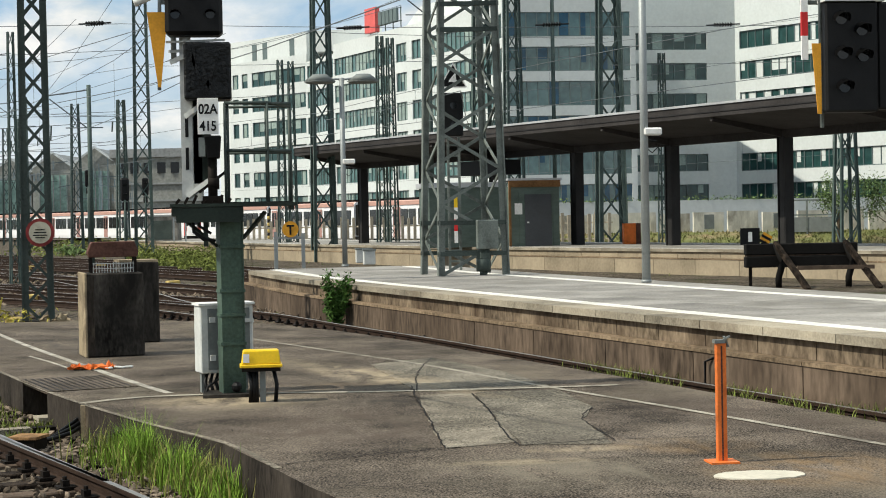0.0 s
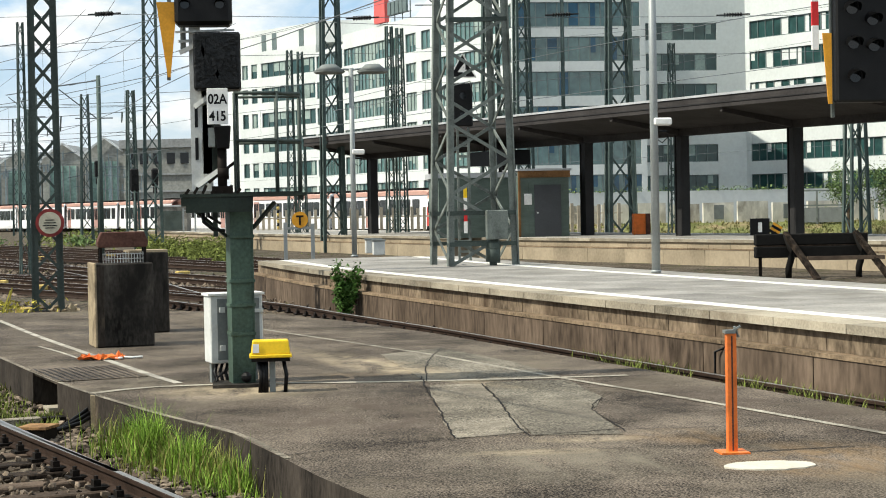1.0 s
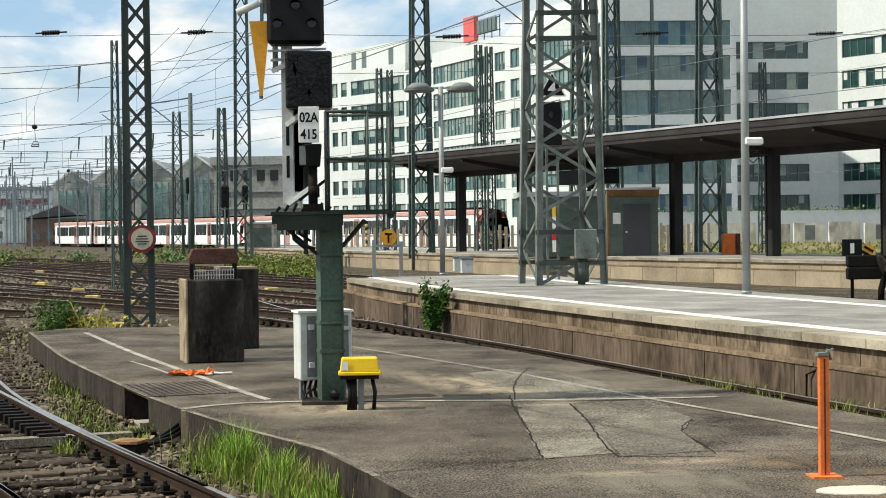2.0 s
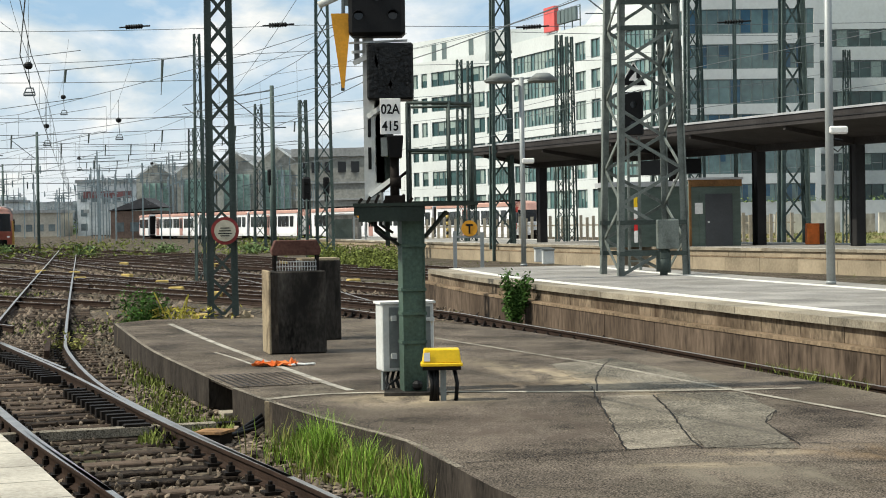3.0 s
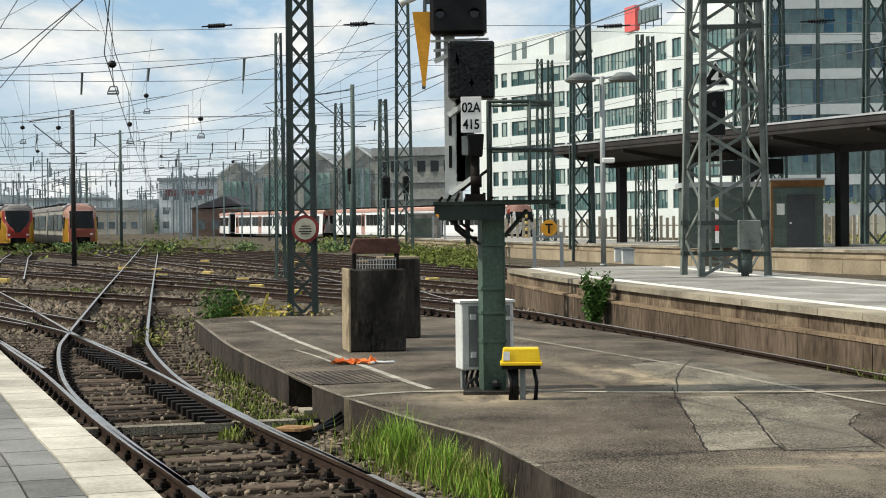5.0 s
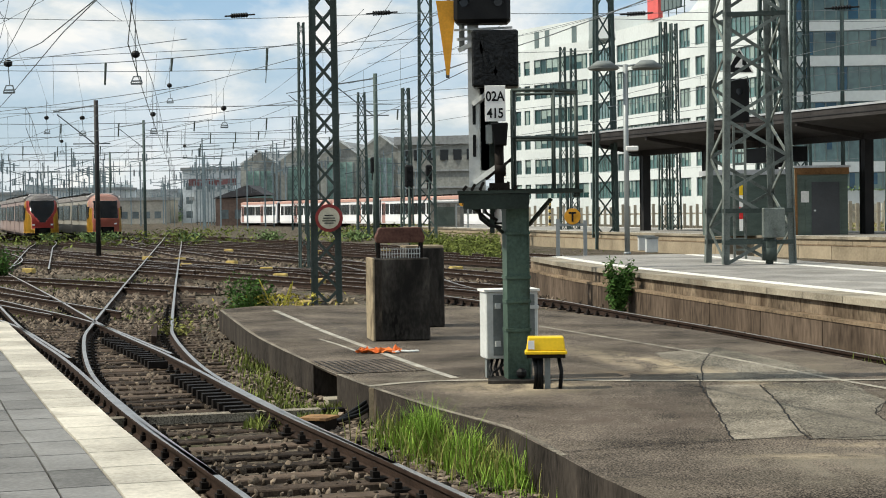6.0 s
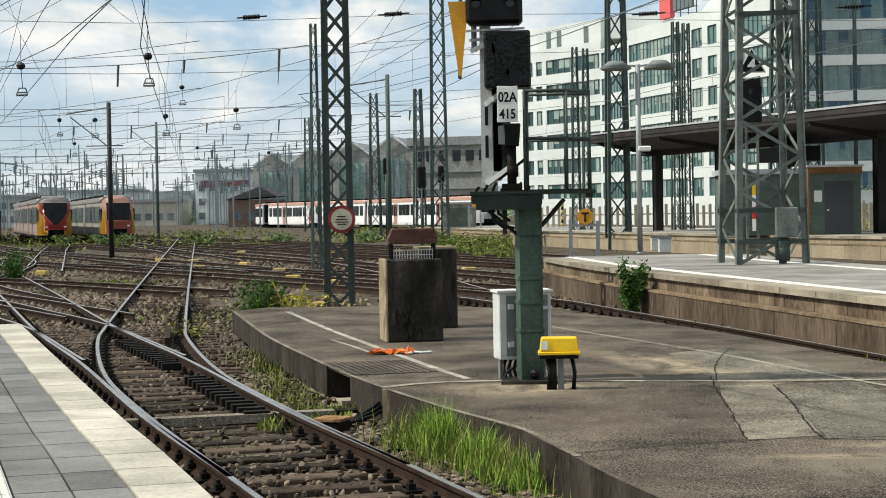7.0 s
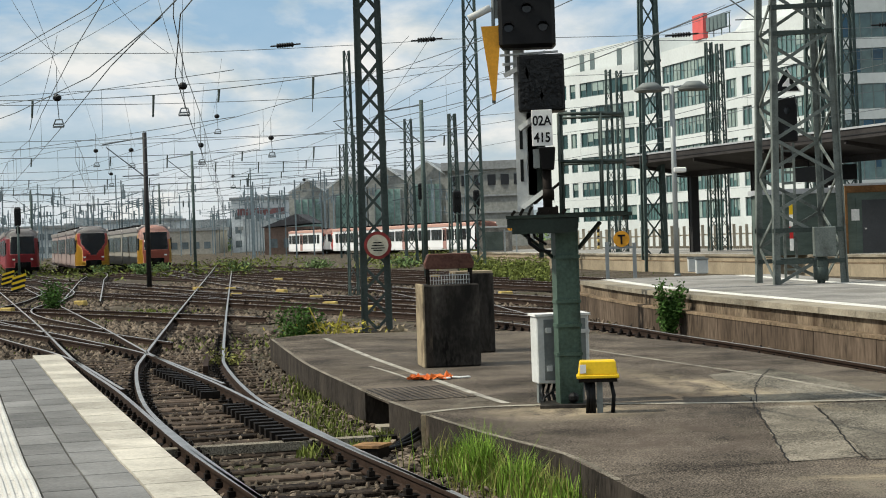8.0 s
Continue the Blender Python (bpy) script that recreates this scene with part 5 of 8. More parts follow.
def build_buffer():
    b = thing("buffer_stop", pose(17.05, 50.2, 0, 0, 0, -6), "dark brown steel buffer stop at the end of a track", "buffer stop")
    for z0, z1 in ((0.42, 0.76), (0.80, 1.14)):
        bm = bmesh.new()
        box(bm, -1.70, 1.70, -0.15, 0.2, z0, z1)
        part("beam", bm, "under", b, bevel=0.03)
    bm = bmesh.new()
    box(bm, -1.66, 1.66, -0.12, 0.17, 0.74, 0.82)
    part("beam_web", bm, "sleeper", b)
    bm = bmesh.new()
    box(bm, -0.35, 1.95, -1.10, -0.98, 0.36, 0.48)
    part("cross_beam", bm, "sleeper", b)
    for x in (-0.80, 1.32):
        bm = bmesh.new()
        bar(bm, (x, -0.1, 1.16), (x + 0.62, -1.7, -0.2), 0.15, 0.14)
        part("strut", bm, "sleeper", b)
        bm = bmesh.new()
        tube(bm, [(x + 0.02, -0.15, 1.1), (x + 0.12, -0.3, 0.7), (x + 0.14, -0.34, 0.45), (x + 0.05, -0.30, 0.1), (x + 0.05, -0.3, -0.25)], 0.10, 10)
        part("upright", bm, "under", b)
    for x in (-0.88, 0.88):
        bm = bmesh.new()
        rod(bm, (x, 0.2, 0.85), (x, 0.6, 0.85), 0.08, 10)
        rod(bm, (x, 0.6, 0.85), (x, 0.64, 0.85), 0.24, 14)
        part("buffer", bm, "iron", b)
    s = thing("track_sign", pose(15.6, 50.6, 0.0), "black square sign with a white bar", "sign")
    bm = bmesh.new()
    box(bm, -0.30, 0.30, 0, 0.06, 1.12, 1.62)
    part("board", bm, "black", s)
    bm = bmesh.new()
    box(bm, -0.06, 0.06, -0.012, 0.0, 1.2, 1.5)
    part("bar", bm, "plate_white", s)
    m = pose(0.50, 0.03, 1.28, 0, 30, 0)
    for k in range(4):
        bm = bmesh.new()
        box(bm, -0.16, 0.16, 0, 0.03, -0.16 + 0.08 * k, -0.081 + 0.08 * k, m)
        part("stripe", bm, ("black", "orange")[k % 2], s)
    bm = bmesh.new()
    bar(bm, (0.05, 0.04, 1.0), (0.5, 0.04, 1.2), 0.04, 0.03)
    part("bracket", bm, "iron", s)
    bm = bmesh.new()
    box(bm, -0.05, 0.05, 0.01, 0.05, -0.25, 1.2)
    part("post", bm, "iron", s)


def build_orange_post():
    p = thing("orange_post", pose(3.64, 12.5, 0.22), "slim orange steel post on a square foot plate", "post")
    bm = bmesh.new()
    box(bm, -0.037, 0.037, -0.030, 0.030, 0.0, 0.90)
    part("post", bm, "post_orange", p, bevel=0.004)
    bm = bmesh.new()
    box(bm, -0.006, 0.006, -0.034, -0.030, 0.02, 0.88)
    part("groove", bm, "rust_lid", p)
    bm = bmesh.new()
    box(bm, -0.11, 0.11, -0.11, 0.11, 0.0, 0.014)
    part("foot_plate", bm, "post_orange", p)
    bm = bmesh.new()
    box(bm, -0.05, 0.03, -0.04, 0.04, 0.90, 0.925)
    bar(bm, (0.0, 0, 0.91), (0.07, -0.02, 0.955), 0.06, 0.012)
    bar(bm, (0.03, 0, 0.95), (0.06, 0, 0.87), 0.05, 0.01)
    part("bent_cap", bm, "cabinet_shade", p, "bent grey sheet metal cap")


def build_second_signal():
    s = thing("hanging_signal", pose(9.3, 25.0, 0.76), "black signal head with orange pointer and striped pole", "signal")
    bm = bmesh.new()
    box(bm, -0.42, 0.40, -0.2, 0.15, 2.82, 4.48)
    head = part("signal_head", bm, "black", s, bevel=0.03)
    for x, z in ((-0.18, 4.22), (0.14, 4.05), (-0.16, 3.70), (0.16, 3.66), (-0.14, 3.2)):
        bm = bmesh.new()
        rod(bm, (x, -0.22, z), (x, -0.2, z), 0.09, 14)
        part("lens", bm, "glass_dark", head)
        bm = bmesh.new()
        bent_hood(bm, x, -0.202, z, 0.12, 0.26)
        part("hood", bm, "black", head)
    bm = bmesh.new()
    v = [bm.verts.new(p) for p in ((-0.60, -0.1, 3.86), (-0.46, -0.1, 3.86), (-0.46, -0.1, 2.80), (-0.52, -0.1, 2.80))]
    w = [bm.verts.new(q.co + V((0, 0.02, 0))) for q in v]
    bm.faces.new(v), bm.faces.new(w[::-1])
    for k in range(4):
        bm.faces.new((v[k], w[k], w[(k + 1) % 4], v[(k + 1) % 4]))
    part("pointer", bm, "orange", s, "orange pointer board")
    for k in range(5):
        bm = bmesh.new()
        box(bm, -0.74, -0.64, -0.05, 0.0, 3.62 + 0.36 * k, 3.98 + 0.36 * k)
        part("band", bm, "plate_white" if k % 2 == 0 else "red", s, "red and white band")
    bm = bmesh.new()
    box(bm, -0.44, -0.40, -0.02, 0.05, 2.6, 5.4)
    rod(bm, (1.35, 0.25, 0.0), (1.35, 0.25, 6.0), 0.09, 12)
    bar(bm, (0.3, 0.2, 4.3), (1.35, 0.25, 4.3), 0.08, 0.08)
    bar(bm, (0.3, 0.2, 3.2), (1.35, 0.25, 3.2), 0.08, 0.08)
    bar(bm, (-0.7, 0.1, 4.5), (0.3, 0.2, 4.5), 0.06, 0.06)
    part("mast", bm, "galv", s)
    bm = bmesh.new()
    box(bm, -0.44, 0.5, -0.25, 0.2, 4.48, 4.52)
    part("cap", bm, "cabinet", s)
    bm = bmesh.new()
    box(bm, 0.42, 1.22, -0.12, 0.15, 2.86, 4.48)
    part("second_head", bm, "black", s, "second black lamp box", bevel=0.03)


# ---------------------------------------------------------------- office building behind the station
def facade(parent, p, q, rows, top, bays, wall="facade", glass="glass", blind="facade_warm", share=0.45, mull=1.6, thick=0.6, deep=0.22):
    """A wall from p to q (plan) with window rows (sill, head): spandrels, piers, frames, panes set back and blinds.
    Bays are (kind, metres) along the wall; the last one takes up the rest."""
    p, q = V(p), V(q)
    d = q - p
    ln = d.length
    m = Matrix.Translation((p.x, p.y, 0)) @ Matrix.Rotation(math.atan2(d.y, d.x), 4, "Z")
    z = -0.5
    for s0, s1 in list(rows) + [(top, top)]:
        bm = bmesh.new()
        box(bm, 0, ln, 0, thick, z, s0, m)
        part("spandrel", bm, wall, parent)
        z = s1
    edges, x = [], 0.0
    for i, (kind, w) in enumerate(bays):
        end = ln if i == len(bays) - 1 else min(ln, x + w)
        edges.append((kind, x, end))
        x = end
    for f, (s0, s1) in enumerate(rows):
        for kind, a, b in edges:
            bm = bmesh.new()
            if kind == "p":
                box(bm, a, b, 0.004, thick - 0.004, s0 - 0.002, s1 + 0.002, m)
                part("pier", bm, wall, parent)
                continue
            box(bm, a, b, deep, deep + 0.04, s0, s1, m)
            win = part("window", bm, glass, parent)
            bm = bmesh.new()
            k = max(1, round((b - a) / mull))
            for i in range(k + 1):
                xx = a + (b - a) * i / k
                box(bm, xx - 0.055, xx + 0.055, deep - 0.1, deep, s0, s1, m)
            box(bm, a, b, deep - 0.08, deep, s0, s0 + 0.09, m)
            box(bm, a, b, deep - 0.08, deep, s1 - 0.09, s1, m)
            part("window_frame", bm, "frame", win)
            rng = random.Random(int(a * 13 + f * 7 + p.x))
            for i in range(k):
                if rng.random() < share:
                    x0, x1 = a + (b - a) * i / k, a + (b - a) * (i + 1) / k
                    bm = bmesh.new()
                    box(bm, x0 + 0.08, x1 - 0.08 - (x1 - x0) * rng.choice((0, 0, 0.4)), deep - 0.025, deep - 0.01, s0 + (s1 - s0) * rng.choice((0.05, 0.05, 0.35, 0.5)), s1 - 0.09, m)
                    part("blind", bm, blind, win)


def extrude_bank():
    """Grassy bank with a sloping front, running beside the far tracks."""
    bm = bmesh.new()
    rows = []
    for d, z in ((6.0, -0.3), (4.5, -0.05), (2.2, 0.35), (0.2, 0.75), (-1.5, 0.8)):
        row = []
        for k in range(34):
            x = 14.0 + 1.25 * k
            row.append(bm.verts.new((x, 120.0 - 0.41 * (x - 23) - d, z + 0.14 * noise.noise((x * 0.9, d, 3)))))
        rows.append(row)
    for r0, r1 in zip(rows, rows[1:]):
        for k in range(33):
            bm.faces.new((r0[k], r0[k + 1], r1[k + 1], r1[k])).smooth = True
    rng = random.Random(17)
    for k in range(5000):
        x, d = rng.uniform(14, 55), rng.uniform(0, 5.5)
        tuft_z = 0.75 - 0.19 * max(0, d - 0.2)
        tuft(bm, x, 120.0 - 0.41 * (x - 23) - d, tuft_z, rng.uniform(0.05, 0.22), rng, 0.05)
    return bm


def build_offices():
    b = thing("office_building", Matrix(), "large white office building with ribbon windows and a glazed corner", "building")

    def storeys(first, pitch, high, n):
        return [(first + pitch * k - high, first + pitch * k) for k in range(n)]
    # far wing: single windows beside a ribbon, with a set-back attic
    wing = [("p", 0.7), ("w", 1.5), ("p", 0.9), ("w", 1.5), ("p", 1.1), ("w", 13.2), ("p", 1.0)]
    facade(b, (-0.22, 256), (10.45, 240), storeys(5.6, 3.62, 2.1, 6), 25.4, wing, glass="glass", blind="panel_green", share=0.5, mull=1.5)
    bm = bmesh.new()
    prism(bm, [(0.3, 257), (10.9, 241.4), (26, 250), (20, 285), (-2, 275)], -0.5, 25.3)
    part("core", bm, "facade_warm", b)
    bm = bmesh.new()
    prism(bm, [(-0.6, 258.5), (10.6, 242.2), (24, 250), (18, 280)], 25.3, 28.7)
    attic = part("attic", bm, "facade", b, "set-back white attic storey")
    m = Matrix.Translation((-0.6, 258.5, 0)) @ Matrix.Rotation(math.atan2(-16.3, 11.2), 4, "Z")
    for x in (6.6, 9.2, 15.8):
        bm = bmesh.new()
        box(bm, x, x + 1.1, -0.05, 0.2, 25.5, 28.0, m)
        part("attic_window", bm, "frame", attic)
    facade(b, (10.45, 240), (13.51, 228), storeys(5.6, 3.60, 2.3, 6), 24.2, [("p", 0.2), ("w", 11.9), ("p", 0.2)], glass="glass_corner", blind="glass_pale", share=0.4, mull=1.3)
    # long main front: ribbon, two single windows, ribbon up to the glazed corner
    main = [("p", 0.3), ("w", 18.0), ("p", 1.6), ("w", 3.0), ("p", 1.5), ("w", 2.5), ("p", 2.2), ("w", 18.0), ("p", 0.6)]
    facade(b, (13.51, 228), (29.15, 183.2), storeys(5.55, 3.58, 2.25, 6), 25.4, main, glass="glass_pale", blind="panel_green", share=0.55, mull=1.15)
    bm = bmesh.new()
    prism(bm, [(14.2, 228.8), (29.6, 184.6), (29.6, 201), (42, 201), (42, 290), (14.2, 262)], -0.5, 25.3)
    part("core", bm, "facade_warm", b)
    bm = bmesh.new()
    prism(bm, [(11.6, 236.5), (20.5, 233.5), (20.5, 262), (11.6, 262)], 25.3, 28.2)
    part("penthouse", bm, "facade_warm", b)
    bm = bmesh.new()
    prism(bm, [(23.6, 212), (30.0, 193), (40, 196), (40, 240), (24, 240)], 25.3, 28.5)
    part("penthouse", bm, "facade", b)
    # glazed corner facing the tracks
    facade(b, (28.35, 178.2), (42.6, 178), storeys(5.40, 3.64, 2.58, 6), 29.0, [("p", 0.25), ("w", 13.8), ("p", 0.2)], glass="glass_corner", blind="glass_blue", share=0.24, mull=1.18, deep=0.14)
    facade(b, (28.35, 183.4), (28.35, 178.2), storeys(5.40, 3.64, 2.58, 6), 29.0, [("p", 0.2), ("w", 4.8), ("p", 0.2)], glass="glass_corner", blind="glass_pale", share=0.4, mull=1.18, deep=0.14)
    facade(b, (42.6, 178), (42.6, 199), storeys(5.40, 3.64, 2.58, 6), 29.0, [("p", 1.0), ("w", 18), ("p", 1.0)], glass="glass", mull=1.5)
    bm = bmesh.new()
    prism(bm, [(28.9, 178.9), (42.0, 178.7), (42.0, 200), (28.9, 200)], -0.5, 29.0)
    part("core", bm, "facade_warm", b)
    # recessed flat part with a blank end
    facade(b, (42.6, 199), (59.8, 199.2), storeys(5.56, 3.61, 2.05, 6), 32.0, [("p", 0.5), ("w", 3.6), ("p", 0.3), ("w", 9.3), ("p", 3.5)], glass="glass", blind="panel_green", share=0.35, mull=1.35)
    bm = bmesh.new()
    prism(bm, [(42.6, 199.7), (59.8, 199.9), (62, 240), (42.6, 240)], -0.5, 31.9)
    part("core", bm, "facade_warm", b)
    # wing coming forward again
    facade(b, (59.8, 199.2), (88.5, 145), storeys(5.50, 3.63, 2.1, 6), 40, [("p", 0.7), ("w", 60), ("p", 0.4)], glass="glass", blind="facade_warm", share=0.40, mull=1.25)
    bm = bmesh.new()
    prism(bm, [(60.5, 199.8), (89.2, 145.4), (120, 160), (90, 240), (63, 240)], -0.5, 40)
    part("core", bm, "facade_warm", b)
    # roof sign, plain shapes
    s = thing("roof_sign", pose(17.2, 217.4, 25.3, 0, 0, -70.8), "red square and a row of dark shapes on a roof frame", "sign")
    bm = bmesh.new()
    box(bm, 0, 3.3, -0.3, 0.3, 0.3, 3.4)
    part("emblem", bm, "emblem_red", s)
    for k in range(5):
        bm = bmesh.new()
        box(bm, 3.8 + 1.15 * k, 4.75 + 1.15 * k, -0.15, 0.15, 1.0, 2.6)
        part("shape", bm, "frame", s)
    bm = bmesh.new()
    for k in range(5):
        bar(bm, (0.4 + 2.3 * k, 0.34, -0.2), (0.4 + 2.3 * k, 0.34, 2.7), 0.10)
    bar(bm, (0, 0.34, 1.0), (9.8, 0.34, 1.0), 0.10)
    bar(bm, (0, 0.34, 2.6), (9.8, 0.34, 2.6), 0.10)
    part("sign_frame", bm, "galv_far", s)
    # low wall, terrace strip and fence in front
    w = thing("graffiti_wall", Matrix(), "pale weathered concrete wall with faded grey marks", "wall", kind="structure")
    bm = bmesh.new()
    for k in range(14):
        x = 23.0 + 2.2 * k
        box(bm, x, x + 2.16, 120 - 0.9 * k, 120.3 - 0.9 * k, 0.4, 2.1 + 0.06 * (k % 3))
    part("wall_slab", bm, "graffiti", w)
    for k in (4, 6):
        bm = bmesh.new()
        box(bm, 23.75 + 2.2 * k, 24.45 + 2.2 * k, 119.94 - 0.9 * k, 120.02 - 0.9 * k, 1.0, 2.0)
        part("door_leaf", bm, "cabinet_shade", w)
    gk = part("grass_bank", extrude_bank(), "bank_grass")
    tagged(gk, "low grassy bank before the pale wall", "ground", kind="structure")
    gt = thing("steel_gate", pose(38.6, 112.4, 0.2, 0, 0, -22), "grey-blue steel gate frame with dark panels", "gate")
    for x in (-1.8, 0, 1.8):
        bm = bmesh.new()
        box(bm, x - 0.06, x + 0.06, -0.06, 0.06, -0.3, 2.7)
        part("post", bm, "galv", gt)
    for z in (1.6, 2.6):
        bm = bmesh.new()
        box(bm, -1.8, 1.8, -0.04, 0.04, z, z + 0.1)
        part("rail", bm, "galv", gt)
    for x in (-1.74, 0.06):
        bm = bmesh.new()
        box(bm, x, x + 1.68, -0.03, 0.03, 0.5, 1.5)
        part("panel", bm, "cabinet_shade", gt)
    bk = thing("planted_terrace", Matrix(), "low pale terrace wall with a strip of green plants on top", "wall", kind="structure")
    bm = bmesh.new()
    box(bm, 18, 62, 138, 140, -0.3, 3.2)
    part("terrace_wall", bm, "facade_warm", bk)
    leaves = bmesh.new()
    rng = random.Random(11)
    for k in range(900):
        leaf(leaves, (rng.uniform(18, 62), 137.9 + rng.uniform(-0.2, 0.6), 3.2 + rng.random() ** 2 * 0.35), 0.30, rng)
    tagged(part("plants", leaves, "leaf_far", bk), kind="stuff")
    f = thing("pale_fence", Matrix(), "fence of narrow pale concrete stakes", "fence")
    for k in range(60):
        x = 0.5 + 0.42 * k
        bm = bmesh.new()
        box(bm, x, x + 0.2, 128 - 0.55 * k * 0.42, 128.2 - 0.55 * k * 0.42, -0.2, 2.1 + 0.25 * ((k * 7) % 5) / 5)
        part("stake", bm, "fence", f)
    bm = bmesh.new()
    for z in (0.5, 1.6):
        bar(bm, (0.4, 128.3, z), (25.6, 114.4, z), 0.08, 0.1)
    part("fence_rail", bm, "fence", f)
    v = thing("pale_van", pose(47.5, 110, -0.18, 0, 0, -10), "parked pale van with faded blue marks beyond the tracks", "van")
    bm = bmesh.new()
    extrude_profile(bm, [(-2.8, 0.5), (-2.8, 2.2), (-2.4, 2.45), (2.2, 2.45), (2.9, 1.5), (3.4, 1.3), (3.5, 0.5)], -0.9, 0.9, Matrix())
    part("body", bm, "plate_white", v, bevel=0.08)
    for x in (-1.8, 2.3):
        bm = bmesh.new()
        rod(bm, (x, -0.95, 0.36), (x, -0.7, 0.36), 0.36, 18)
        part("wheel", bm, "under", v)
    bm = bmesh.new()
    box(bm, -2.2, 1.2, -0.91, -0.90, 1.1, 1.7)
    part("stripe", bm, "glass_blue", v)


def leaf(bm, c, s, rng):
    c = V(c)
    a = V((rng.uniform(-1, 1), rng.uniform(-1, 1), rng.uniform(-0.6, 0.9))).normalized() * s
    b = a.orthogonal().normalized() * s * 0.42
    b.rotate(Euler((rng.random() * 3, rng.random() * 3, rng.random() * 3)))
    v = [bm.verts.new(c - a * 0.5), bm.verts.new(c + b * 0.5), bm.verts.new(c + a * 0.5), bm.verts.new(c - b * 0.5)]
    bm.faces.new(v)


def shrub(name, x, y, z, w, h, n, s, label, material="leaf", seed=1, category="bush"):
    rng = random.Random(seed)
    t = thing(name, pose(x, y, z), label, category)
    bm = bmesh.new()
    tips = []
    for k in range(12):
        a = rng.random() * math.tau
        r = w / 2 * rng.uniform(0.3, 1)
        tip = V((r * math.cos(a), r * math.sin(a), h * rng.uniform(0.35, 1.0)))
        tips.append(tip)
        rod(bm, (0, 0, 0), tip, 0.012 * max(1, h), 5, 0.004)
    part("stem", bm, "bark", t)
    bm = bmesh.new()
    for k in range(n):
        tip = rng.choice(tips)
        c = tip * rng.uniform(0.3, 1.02) + V((rng.gauss(0, w * 0.10), rng.gauss(0, w * 0.10), rng.gauss(0, h * 0.07)))
        c.z = max(0.02, c.z)
        leaf(bm, c, s * rng.uniform(0.6, 1.3), rng)
    tagged(part("foliage", bm, material, t), kind="stuff")
    return t


def tuft(bm, x, y, z, h, rng, w=0.012):
    a = rng.random() * math.tau
    lean = rng.uniform(0.05, 0.7) * h
    d = V((math.cos(a), math.sin(a), 0))
    s = V((-d.y, d.x, 0)) * w
    p = V((x, y, z))
    m = p + d * lean * 0.35 + V((0, 0, h * 0.6))
    q = p + d * lean + V((0, 0, h))
    v = [bm.verts.new(p - s), bm.verts.new(p + s), bm.verts.new(m + s * 0.8), bm.verts.new(m - s * 0.8), bm.verts.new(q)]
    bm.faces.new(v[:4])
    bm.faces.new((v[3], v[2], v[4]))


